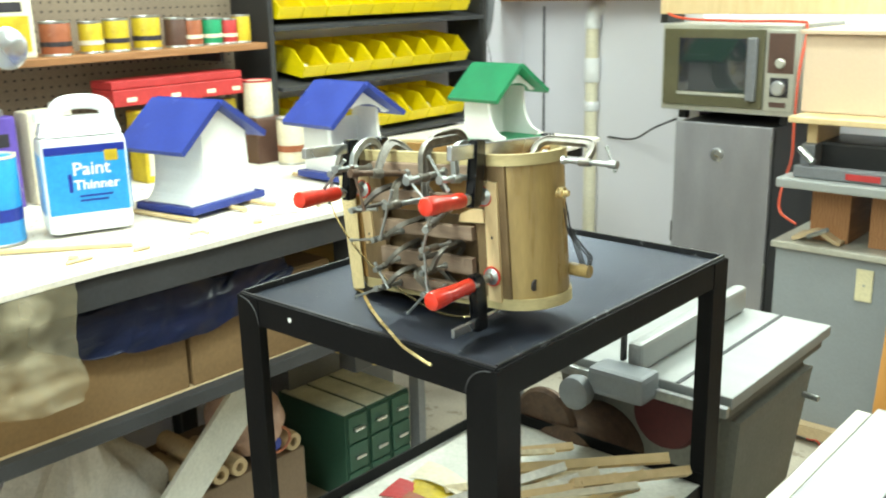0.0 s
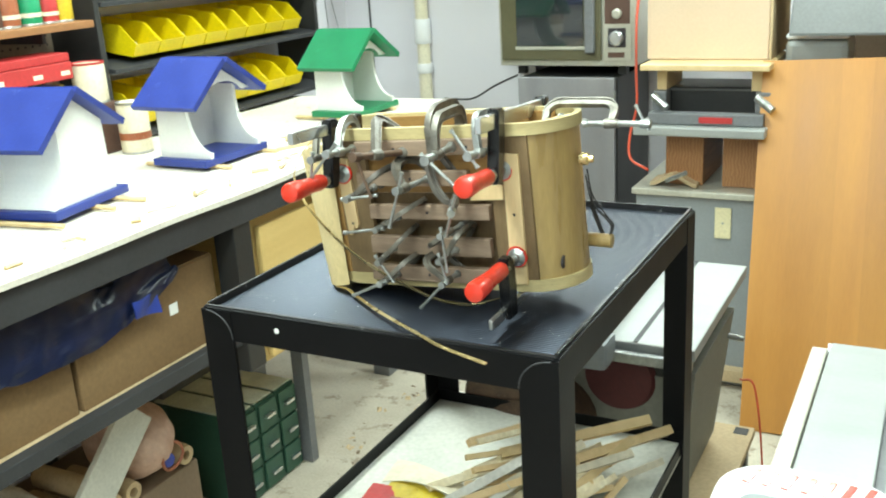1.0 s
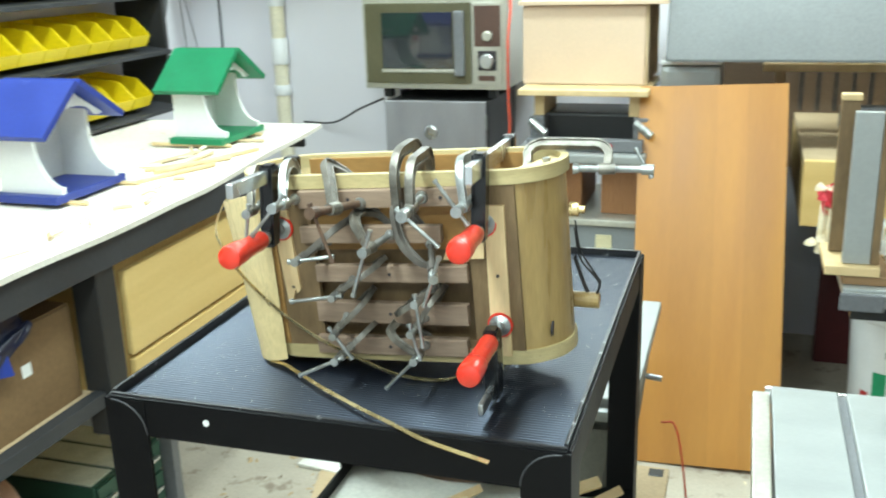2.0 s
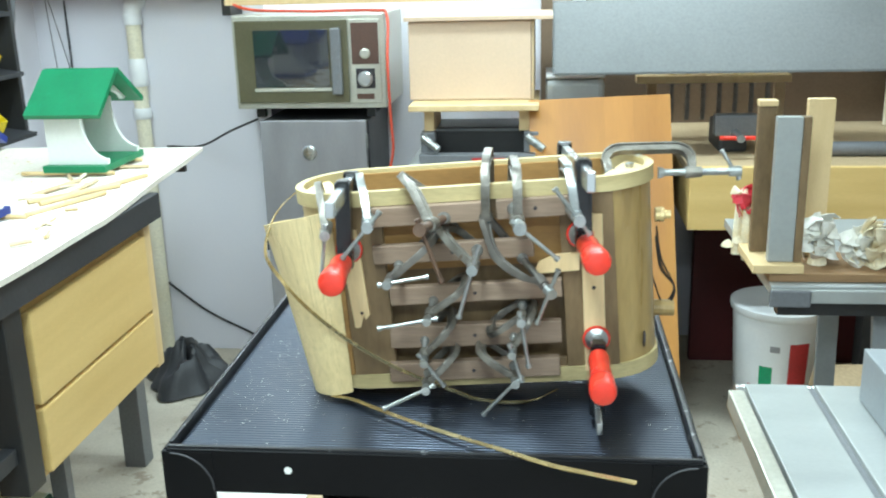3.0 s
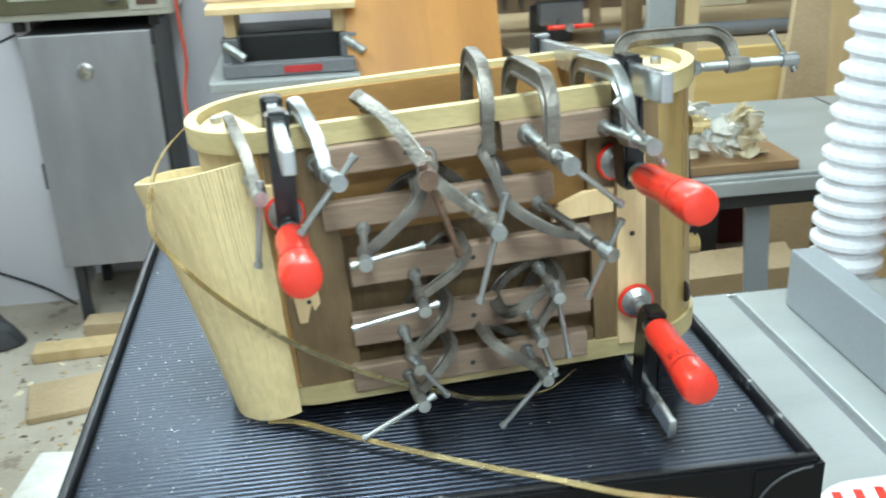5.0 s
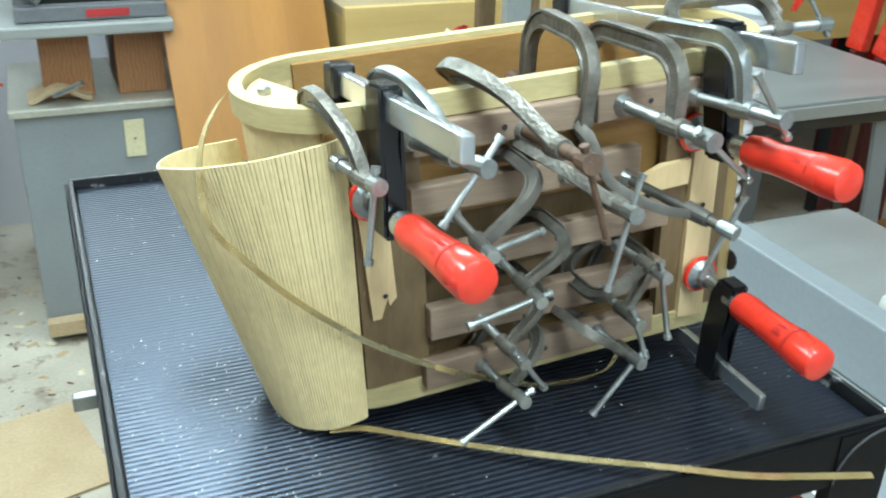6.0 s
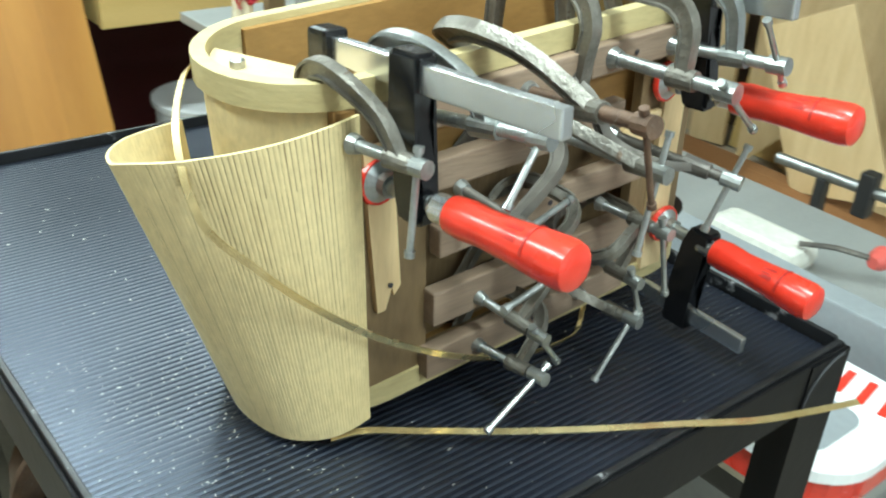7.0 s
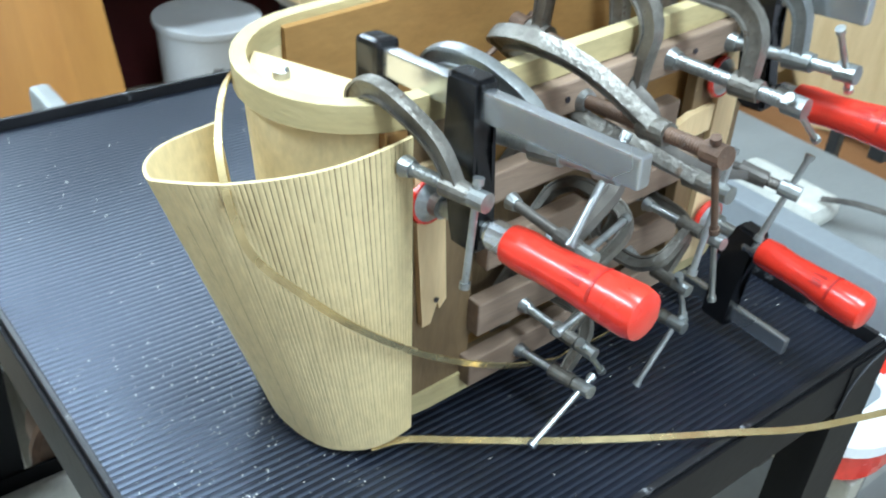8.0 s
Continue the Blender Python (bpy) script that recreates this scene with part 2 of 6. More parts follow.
    dusty_shelf=material("dusty_shelf", (0.66, 0.65, 0.58), (0.50, 0.50, 0.45), 0.8, 0, 6, bump=0.2, wear=(0.66, 0.60, 0.50), wear_at=0.66),
    gauze=material("paper_white", (0.86, 0.85, 0.80), (0.74, 0.72, 0.64), 0.8, 0, 20, bump=0.4),
    flower_red=material("red_petal", (0.70, 0.05, 0.07), (0.55, 0.03, 0.05), 0.6, 0, 30),
    peg_panel=material("brown_hardboard", (0.20, 0.14, 0.09), (0.15, 0.10, 0.065), 0.7, 0, 2),
)


def pegboard_material():
    m = material("pegboard", (0.24, 0.185, 0.13), (0.185, 0.14, 0.10), 0.65, 0, 2.5, bump=0.05)
    nt = m.node_tree
    n, l = nt.nodes, nt.links
    b = n["Principled BSDF"]
    old = b.inputs["Base Color"].links[0].from_socket
    tc = n.new("ShaderNodeTexCoord")
    mp = n.new("ShaderNodeMapping")
    mp.inputs["Scale"].default_value = (0, 39.37, 39.37)
    l.new(tc.outputs["Object"], mp.inputs["Vector"])
    fr = n.new("ShaderNodeVectorMath")
    fr.operation = "FRACTION"
    l.new(mp.outputs[0], fr.inputs[0])
    ds = n.new("ShaderNodeVectorMath")
    ds.operation = "DISTANCE"
    ds.inputs[1].default_value = (0, 0.5, 0.5)
    l.new(fr.outputs[0], ds.inputs[0])
    lt = n.new("ShaderNodeMath")
    lt.operation = "LESS_THAN"
    lt.inputs[1].default_value = 0.14
    l.new(ds.outputs["Value"], lt.inputs[0])
    mx = n.new("ShaderNodeMix")
    mx.data_type = "RGBA"
    l.new(lt.outputs[0], mx.inputs[0])
    l.new(old, mx.inputs[6])
    mx.inputs[7].default_value = (0.02, 0.015, 0.01, 1)
    l.new(mx.outputs[2], b.inputs["Base Color"])
    return m


M["pegboard"] = pegboard_material()


def clear_plastic():
    """Thin clear film: mostly see-through, with sharp gloss on its creases."""
    m = bpy.data.materials.new("clear_plastic_film")
    m.use_nodes = True
    nt = m.node_tree
    n, l = nt.nodes, nt.links
    b = n["Principled BSDF"]
    b.inputs["Base Color"].default_value = (0.48, 0.43, 0.31, 1)
    b.inputs["Roughness"].default_value = 0.14
    b.inputs["Specular IOR Level"].default_value = 1.0
    clear = n.new("ShaderNodeBsdfTransparent")
    clear.inputs[0].default_value = (0.96, 0.92, 0.82, 1)
    tc = n.new("ShaderNodeTexCoord")
    nz = n.new("ShaderNodeTexNoise")
    nz.inputs["Scale"].default_value = 11
    nz.inputs["Detail"].default_value = 2
    l.new(tc.outputs["Object"], nz.inputs["Vector"])
    cr = n.new("ShaderNodeMapRange")
    cr.inputs[1].default_value, cr.inputs[2].default_value = 0.45, 0.75
    cr.inputs[3].default_value, cr.inputs[4].default_value = 0.14, 0.5
    l.new(nz.outputs["Fac"], cr.inputs[0])
    bp = n.new("ShaderNodeBump")
    bp.inputs["Strength"].default_value = 0.45
    bp.inputs["Distance"].default_value = 0.01
    l.new(nz.outputs["Fac"], bp.inputs["Height"])
    l.new(bp.outputs[0], b.inputs["Normal"])
    mx = n.new("ShaderNodeMixShader")
    l.new(cr.outputs[0], mx.inputs[0])
    l.new(clear.outputs[0], mx.inputs[1])
    l.new(b.outputs[0], mx.inputs[2])
    l.new(mx.outputs[0], n["Material Output"].inputs["Surface"])
    return m


M["film"] = clear_plastic()


# ---------------------------------------------------------------- mesh helpers
ORIGIN = {}


def thing(name, loc, label, category, group="", kind=""):
    """A top-level empty at a thing's base."""
    e = new(name)
    e.location = loc
    e.empty_display_size = 0.02
    ORIGIN[e.name] = Vector(loc)
    return tagged(e, label, category, group, kind)


def part(name, bm, mat, parent=None, label="", smooth=False):
    """One mesh object from a bmesh given in world coordinates, under a thing or a part."""
    at = ORIGIN[parent.name] if parent is not None else Vector()
    if at.length:
        bmesh.ops.translate(bm, vec=-at, verts=bm.verts)
    bmesh.ops.recalc_face_normals(bm, faces=bm.faces)
    me = bpy.data.meshes.new(name)
    bm.to_mesh(me)
    bm.free()
    me.materials.append(M[mat] if isinstance(mat, str) else mat)
    if smooth:
        me.polygons.foreach_set("use_smooth", [True] * len(me.polygons))
        me.set_sharp_from_angle(angle=radians(38))
    ob = new(name, me)
    if parent is not None:
        ob.parent = parent
    ORIGIN[ob.name] = at
    if label:
        ob["label"] = label
    return ob


def setting(name, bm, mat, label, category):
    ob = part(name, bm, mat)
    return tagged(ob, label, category, "", "structure")


def box(x0, x1, y0, y1, z0, z1, bevel=0.0, bm=None, turn=None):
    """A box, bevelled; turn is a matrix applied about its centre."""
    out = bm or bmesh.new()
    b = bmesh.new()
    bmesh.ops.create_cube(b, size=1)
    c = Vector(((x0 + x1) / 2, (y0 + y1) / 2, (z0 + z1) / 2))
    bmesh.ops.scale(b, vec=(abs(x1 - x0), abs(y1 - y0), abs(z1 - z0)), verts=b.verts)
    if bevel:
        bmesh.ops.bevel(b, geom=b.edges[:], offset=bevel, segments=2, affect="EDGES", profile=0.6)
    if turn is not None:
        bmesh.ops.transform(b, matrix=turn, verts=b.verts)
    bmesh.ops.translate(b, vec=c, verts=b.verts)
    return merge(out, b)


def merge(out, b):
    """Append the bmesh b to out and free b."""
    base = {v: out.verts.new(v.co) for v in b.verts}
    for f in b.faces:
        try:
            out.faces.new([base[v] for v in f.verts])
        except ValueError:
            pass
    b.free()
    return out


def rod(p0, p1, r0, r1=None, seg=14, bm=None):
    """A round bar from p0 to p1."""
    return tube([p0, p1], [r0, r0 if r1 is None else r1], seg, bm)


def tube(pts, radius, seg=12, bm=None, flat=1.0, side=None, square=False):
    """A section swept along points. flat: its height against its width; side: the way in which its width lies."""
    bm = bm or bmesh.new()
    pts = [Vector(p) for p in pts]
    rads = radius if isinstance(radius, (list, tuple)) else [radius] * len(pts)
    rings = []
    ref = Vector(side) if side is not None else None
    for i, p in enumerate(pts):
        d = (pts[min(i + 1, len(pts) - 1)] - pts[max(i - 1, 0)]).normalized()
        if ref is None:
            ref = d.orthogonal()
        u = (ref - d * ref.dot(d))
        u = u.normalized() if u.length > 1e-6 else d.orthogonal().normalized()
        w = d.cross(u)
        if side is None:
            ref = u
        ring = []
        for k in range(seg):
            a = 2 * math.pi * (k + (0.5 if square else 0)) / seg
            s = 1.15 if square else 1
            ring.append(bm.verts.new(p + (u * math.cos(a) + w * math.sin(a) * flat) * rads[i] * s))
        rings.append(ring)
    for a, b in zip(rings, rings[1:]):
        for k in range(seg):
            bm.faces.new((a[k], a[(k + 1) % seg], b[(k + 1) % seg], b[k]))
    bm.faces.new(rings[0][::-1])
    bm.faces.new(rings[-1])
    return bm


def lathe(profile, centre, seg=28, bm=None, axis="Z"):
    """A turned form from (radius, height) pairs."""
    bm = bm or bmesh.new()
    c = Vector(centre)
    rings = []
    for r, h in profile:
        ring = []
        for k in range(seg):
            a = 2 * math.pi * k / seg
            q = Vector((r * math.cos(a), r * math.sin(a), h))
            if axis == "X":
                q = Vector((q.z, q.x, q.y))
            elif axis == "Y":
                q = Vector((q.x, q.z, q.y))
            ring.append(bm.verts.new(c + q))
        rings.append(ring)
    for a, b in zip(rings, rings[1:]):
        for k in range(seg):
            bm.faces.new((a[k], a[(k + 1) % seg], b[(k + 1) % seg], b[k]))
    bm.faces.new(rings[0][::-1])
    bm.faces.new(rings[-1])
    return bm


def prism(outline, direction, bm=None):
    """A flat outline of 3D points pushed along a direction."""
    bm = bm or bmesh.new()
    d = Vector(direction)
    a = [bm.verts.new(Vector(p)) for p in outline]
    b = [bm.verts.new(Vector(p) + d) for p in outline]
    bm.faces.new(a[::-1])
    bm.faces.new(b)
    n = len(a)
    for i in range(n):
        bm.faces.new((a[i], a[(i + 1) % n], b[(i + 1) % n], b[i]))
    return bm


def arc(n, a0, a1):
    return [radians(a0 + (a1 - a0) * i / n) for i in range(n + 1)]


def spline(pts, n=8):
    """Points of a smooth curve through pts."""
    p = [Vector(q) for q in pts]
    p = [p[0] * 2 - p[1], *p, p[-1] * 2 - p[-2]]
    out = []
    for i in range(1, len(p) - 2):
        for k in range(n):
            t = k / n
            a, b, c, d = p[i - 1:i + 3]
            out.append(0.5 * (2 * b + (c - a) * t + (2 * a - 5 * b + 4 * c - d) * t * t + (3 * b - a - 3 * c + d) * t ** 3))
    return [*out, p[-2]]


def sheet(fn, nu, nv, thick, bm=None):
    """A bent sheet with thickness: fn(u, v) gives a point and u, v run from 0 to 1."""
    bm = bm or bmesh.new()
    P = [[Vector(fn(i / nu, j / nv)) for j in range(nv + 1)] for i in range(nu + 1)]
    top, bot = [], []
    for i in range(nu + 1):
        ra, rb = [], []
        for j in range(nv + 1):
            du = P[min(i + 1, nu)][j] - P[max(i - 1, 0)][j]
            dv = P[i][min(j + 1, nv)] - P[i][max(j - 1, 0)]
            nn = du.cross(dv)
            nn = nn.normalized() if nn.length > 1e-12 else Vector((0, 0, 1))
            ra.append(bm.verts.new(P[i][j] + nn * thick / 2))
            rb.append(bm.verts.new(P[i][j] - nn * thick / 2))
        top.append(ra)
        bot.append(rb)
    for i in range(nu):
        for j in range(nv):
            bm.faces.new((top[i][j], top[i + 1][j], top[i + 1][j + 1], top[i][j + 1]))
            bm.faces.new((bot[i][j], bot[i][j + 1], bot[i + 1][j + 1], bot[i + 1][j]))
    for i in range(nu):
        bm.faces.new((top[i][0], bot[i][0], bot[i + 1][0], top[i + 1][0]))
        bm.faces.new((top[i][nv], top[i + 1][nv], bot[i + 1][nv], bot[i][nv]))
    for j in range(nv):
        bm.faces.new((top[0][j], top[0][j + 1], bot[0][j + 1], bot[0][j]))
        bm.faces.new((top[nu][j], bot[nu][j], bot[nu][j + 1], top[nu][j + 1]))
    return bm


def tilt(rx=0, ry=0, rz=0):
    return Euler((radians(rx), radians(ry), radians(rz))).to_matrix().to_4x4()


def lettering(name, words, size, m, mat, parent, extrude=0.0006, bold=0.0):
    """Built-in font turned into a mesh at the pose m (world)."""
    cu = bpy.data.curves.new(name, "FONT")
    cu.body, cu.size, cu.extrude, cu.offset = words, size, extrude, bold
    tmp = bpy.data.objects.new(name, cu)
    scene.collection.objects.link(tmp)
    me = bpy.data.meshes.new_from_object(tmp.evaluated_get(bpy.context.evaluated_depsgraph_get()))
    bpy.data.objects.remove(tmp)
    bpy.data.curves.remove(cu)
    bm = bmesh.new()
    bm.from_mesh(me)
    bpy.data.meshes.remove(me)
    bmesh.ops.transform(bm, matrix=m, verts=bm.verts)
    return part(name, bm, mat, parent)


# ---------------------------------------------------------------- the room
XL, XR, YB, YF, ZC = -1.56, 3.3, -2.4, 2.98, 2.4
setting("floor", box(XL - 0.1, XR + 0.1, YB - 0.1, YF + 0.1, -0.12, 0.0), "concrete", "dusty beige concrete floor with sawdust", "floor")
setting("ceiling", box(XL - 0.1, XR + 0.1, YB - 0.1, YF + 0.1, ZC, ZC + 0.1), "ceiling", "plain ceiling of the workshop", "ceiling")
setting("wall_west", box(XL - 0.1, XL, YB, YF, 0.0, ZC), "wall_white", "white painted workshop wall behind the bench", "wall")
setting("wall_north", box(XL - 0.1, XR + 0.1, YF, YF + 0.1, 0.0, ZC), "wall_white", "white painted workshop wall behind the microwave", "wall")
setting("wall_east", box(XR, XR + 0.1, YB, YF, 0.0, ZC), "wall_white", "plain workshop wall", "wall")
setting("wall_south", box(XL - 0.1, XR + 0.1, YB - 0.1, YB, 0.0, ZC), "wall_white", "plain workshop wall", "wall")
setting("pegboard", box(XL, XL + 0.012, YB, 1.18, 0.9, 2.3), "pegboard", "brown perforated hardboard panel on the wall", "pegboard")
setting("back_panel", box(0.3, XR, YF - 0.02, YF, 0.66, 2.3), "peg_panel", "brown hardboard panel behind the rear bench", "wall panel")

setting("wall_lining", box(XL, -0.69, 2.755, YF, 0.0, 1.384), "wall_white", "white painted boxed-out wall behind the drain pipe", "wall")

# fluorescent fixtures overhead, all unseen; the last holds the added fill light
for nm, x, y, rz, power in FIXTURES:
    t = thing("ceiling_light", (x, y, 2.3), "unseen white fluorescent tube fixture under the ceiling", "ceiling light", "ceiling lights")
    lx, ly = (0.11, 0.63) if rz else (0.63, 0.11)
    part("housing", box(x - lx, x + lx, y - ly, y + ly, 2.31, 2.4, 0.006), "white_paint", t)

# ---------------------------------------------------------------- the black cart
W, L, H = 0.45, 0.562, 1.05


def build_cart():
    c = thing("utility_cart", (W / 2, L / 2, 0), "black painted steel machine table with a ribbed rubber top mat", "utility cart")
    for nm, b in (("front_apron", (0.0, W, -0.003, 0.0, H - 0.04, H)), ("rear_apron", (0.0, W, L, L + 0.003, H - 0.04, H)),
                  ("side_apron", (-0.003, 0.0, 0.0, L, H - 0.04, H)), ("side_apron", (W, W + 0.003, 0.0, L, H - 0.04, H))):
        part(nm, box(*b, 0.001), "black_steel", c)
    part("tray", box(0, W, 0, L, H - 0.012, H - 0.008), "black_steel", c)
    # raised lip along the rim of the tray
    for b in ((0, W, 0, 0.004, H - 0.008, H + 0.002), (0, W, L - 0.004, L, H - 0.008, H + 0.004),
              (0, 0.004, 0.004, L - 0.004, H - 0.008, H + 0.004), (W - 0.004, W, 0.004, L - 0.004, H - 0.008, H + 0.004)):
        part("rim_lip", box(*b, 0.001), "worn_edge", c, "worn rim with bare edges")
    # legs of steel angle
    for x, sx in ((0, 1), (W, -1)):
        for y, sy in ((0, 1), (L, -1)):
            w = 0.04
            px = lambda d: x + sx * d
            py = lambda d: y + sy * d
            pts = [(px(-0.004), py(-0.004)), (px(w), py(-0.004)), (px(w), py(0.0)), (px(0.0), py(0.0)), (px(0.0), py(w)), (px(-0.004), py(w))]
            leg = prism([(a, b, 0.0) for a, b in pts], (0, 0, H - 0.002))
            part("leg", leg, "black_steel", c)
            part("bolt", lathe([(0.006, 0), (0.006, 0.003), (0.003, 0.005)], (px(0.02), py(-0.0045) - (0 if sy > 0 else -0.001), 0.70), 8, axis="Y"), "steel", c)
    part("lower_shelf", box(0.0, W, 0.0, L, 0.655, 0.66), "dusty_shelf", c, "dusty grey lower shelf")
    for b in ((0, W, 0, 0.003), (0, W, L - 0.003, L), (0, 0.003, 0.003, L - 0.003), (W - 0.003, W, 0.003, L - 0.003)):
        part("shelf_lip", box(*b, 0.66, 0.68), "black_steel", c)
    for x, sx in ((0.0, 1), (W, -1)):
        part("weld_seam", tube([(x + sx * (0.004 + 0.036 * math.sin(a)), -0.0045, H - 0.003 - 0.034 * (1 - math.cos(a))) for a in arc(8, 0, 90)], 0.0009, 6), "dark_grey", c, "curved scratch-like weld seam")
    part("paint_chip", lathe([(0.0034, 0), (0.0032, 0.0012)], (0.106, -0.0036, 1.033), 10, axis="Y"), "white_paint", c, "bare white spot on the apron")


build_cart()


def build_mat():
    """Rubber mat: fine ribs that run across the table."""
    bm = bmesh.new()
    x0, x1, y0, y1 = 0.006, W - 0.006, 0.006, L - 0.006
    n = 120
    prof = []
    for i in range(n):
        a = y0 + (y1 - y0) * i / n
        p = (y1 - y0) / n
        prof += [(a, 0.0), (a + 0.2 * p, 0.0005), (a + 0.6 * p, 0.0005), (a + 0.8 * p, 0.0)]
    prof.append((y1, 0.0))
    z = H - 0.005
    left = [bm.verts.new((x0, a, z + h)) for a, h in prof]
    right = [bm.verts.new((x1, a, z + h)) for a, h in prof]
    for i in range(len(prof) - 1):
        bm.faces.new((left[i], right[i], right[i + 1], left[i + 1]))
    box(x0, x1, y0, y1, H - 0.008, z - 0.0005, 0, bm)
    t = part("rubber_mat", bm, "rubber")
    tagged(t, "black ribbed rubber mat with wood chips on the table", "mat")


build_mat()

# ---------------------------------------------------------------- the wooden cabinet under repair
CX0, CX1, CY0, CY1, CZ0, CZ1 = 0.093, 0.425, 0.104, 0.218, 1.053, 1.247


def stadium(grow, r=0.056, n=9):
    """The rounded outline of the cabinet in plan, grown by a distance."""
    rr = r + grow
    pts = []
    for cx, cy, a0 in ((CX1 - r, CY0 + r, -90), (CX1 - r, CY1 - r, 0), (CX0 + r, CY1 - r, 90), (CX0 + r, CY0 + r, 180)):
        pts += [(cx + rr * math.cos(a), cy + rr * math.sin(a)) for a in arc(n, a0, a0 + 90)]
    return pts


def ring_band(outer, inner, z0, z1):
    bm = bmesh.new()
    n = len(outer)
    vo0 = [bm.verts.new((*p, z0)) for p in outer]
    vo1 = [bm.verts.new((*p, z1)) for p in outer]
    vi0 = [bm.verts.new((*p, z0)) for p in inner]
    vi1 = [bm.verts.new((*p, z1)) for p in inner]
    for i in range(n):
        j = (i + 1) % n
        bm.faces.new((vo0[i], vo0[j], vo1[j], vo1[i]))
        bm.faces.new((vi0[j], vi0[i], vi1[i], vi1[j]))
        bm.faces.new((vo1[i], vo1[j], vi1[j], vi1[i]))
        bm.faces.new((vo0[j], vo0[i], vi0[i], vi0[j]))
    return bm


def band(grow_out, grow_in, z0, z1):
    return ring_band(stadium(grow_out), stadium(grow_in), z0, z1)


def lift(bm, taper=0.0):
    """The cabinet lies with its right end raised on a clamp bar; taper: how far the left end draws in at the bottom."""
    for v in bm.verts:
        k = min(1.0, max(0.0, (0.2 - v.co.x) / 0.1))
        x = v.co.x + taper * k * (1 - (v.co.z - CZ0) / (CZ1 - CZ0))
        h = (v.co.z - 1.0475) * 0.945
        v.co.x = x - (h - 0.094) * 0.066
        v.co.z = 1.060 + (x - 0.145) * 0.066 + h
    return bm


def build_cabinet():
    c = thing("wooden_cabinet", (0.255, 0.16, 1.0475), "stripped wooden radio cabinet with rounded ends, clamped under repair", "wooden cabinet")
    part("top_rim", lift(band(0.0, -0.0075, CZ1 - 0.014, CZ1)), "rim_wood", c, "pale bent-wood top rim", True)
    part("bottom_rim", lift(band(-0.0012, -0.012, 1.0475, CZ0 + 0.009), 0.008), "rim_wood", c, "pale bent-wood bottom rim", True)
    # shell behind the front: rounded ends and back
    def shell(i0, i1, g0, g1, z0, z1):
        o, q = stadium(g0), stadium(g1)
        bm = bmesh.new()
        k = len(o)
        idx = [i % k for i in range(i0, i1 + 1)]
        a = [bm.verts.new((*o[i], z0)) for i in idx]
        b = [bm.verts.new((*o[i], z1)) for i in idx]
        d = [bm.verts.new((*q[i], z0)) for i in idx]
        e = [bm.verts.new((*q[i], z1)) for i in idx]
        for i in range(len(idx) - 1):
            bm.faces.new((a[i], a[i + 1], b[i + 1], b[i]))
            bm.faces.new((d[i + 1], d[i], e[i], e[i + 1]))
            bm.faces.new((b[i], b[i + 1], e[i + 1], e[i]))
        bm.faces.new((a[0], b[0], e[0], d[0]))
        bm.faces.new((a[-1], d[-1], e[-1], b[-1]))
        return bm
    part("right_end", lift(shell(0, 19, -0.0035, -0.007, CZ0 + 0.009, CZ1 - 0.014)), "body_wood", c, "rounded end with worn brown finish", True)
    part("left_end", lift(shell(20, 39, -0.0035, -0.007, CZ0 + 0.009, CZ1 - 0.014), 0.008), "veneer", c, "rounded end of bare fluted wood", True)
    part("back_panel", lift(box(CX0 + 0.05, CX1 - 0.05, CY1 - 0.007, CY1 - 0.0035, CZ0 + 0.009, CZ1 - 0.014)), "inner_wood", c)
    part("back_lining", lift(box(CX0 + 0.045, CX1 - 0.045, CY1 - 0.0125, CY1 - 0.0082, CZ0, CZ1 - 0.004)), "inner_wood", c, "warm brown plywood lining")
    part("bottom_board", lift(prism([(*p, CZ0 + 0.002) for p in stadium(-0.013)], (0, 0, 0.008)), 0.008), "inner_wood", c)
    # corner blocks inside the rim
    for sgn, cx in ((1, CX0), (-1, CX1)):
        o = [p for p in stadium(-0.009, n=16) if (p[0] - cx) * sgn < 0.016 + 0.44 * (CY1 - p[1])]
        o = sorted(o, key=lambda p: p[1])
        part("corner_block", lift(prism([(*p, CZ1 - 0.022) for p in o], (0, 0, 0.016))), "pale_wood", c, "pale corner block")
        part("bolt", lift(lathe([(0.004, 0), (0.004, 0.004), (0.0025, 0.005)], (0.112 if sgn > 0 else 0.404, 0.164, CZ1 - 0.006), 8)), "steel", c)
    # front frame
    yf = CY0 + 0.004
    z0, z1 = CZ0 + 0.009, CZ1 - 0.014
    part("front_stile", lift(box(0.140, 0.180, yf - 0.0013, yf + 0.006, z0, z1, 0.0006)), "stile_wood", c, "stripped brown stile with glue stains")
    part("front_stile", lift(box(0.338, 0.385, yf - 0.0013, yf + 0.006, z0, z1, 0.0006)), "stile_wood", c, "stripped brown stile with glue stains")
    part("end_bead", lift(box(0.128, 0.1395, yf - 0.0015, yf + 0.006, z0, z1, 0.0015)), "inner_wood", c, "amber wood bead beside the veneer")
    part("front_rail", lift(box(0.1805, 0.3375, yf, yf + 0.006, z0, z0 + 0.009, 0.0006)), "stile_wood", c)
    part("front_rail", lift(box(0.1805, 0.3375, yf + 0.001, yf + 0.006, CZ1 - 0.034, z1, 0.0006)), "stile_wood", c)
    # board added behind the lower slats; its dark colour carries the interior's shade
    part("baffle_board", lift(box(0.15, 0.36, CY0 + 0.022, CY0 + 0.025, z0, CZ1 - 0.085)), "stile_wood", c, "dark board added behind the lower slats")
    part("grille_backing", lift(box(0.15, 0.36, CY0 + 0.016, CY0 + 0.019, CZ1 - 0.083, CZ1 - 0.03)), "inner_wood", c, "thin amber board seen between the slats")
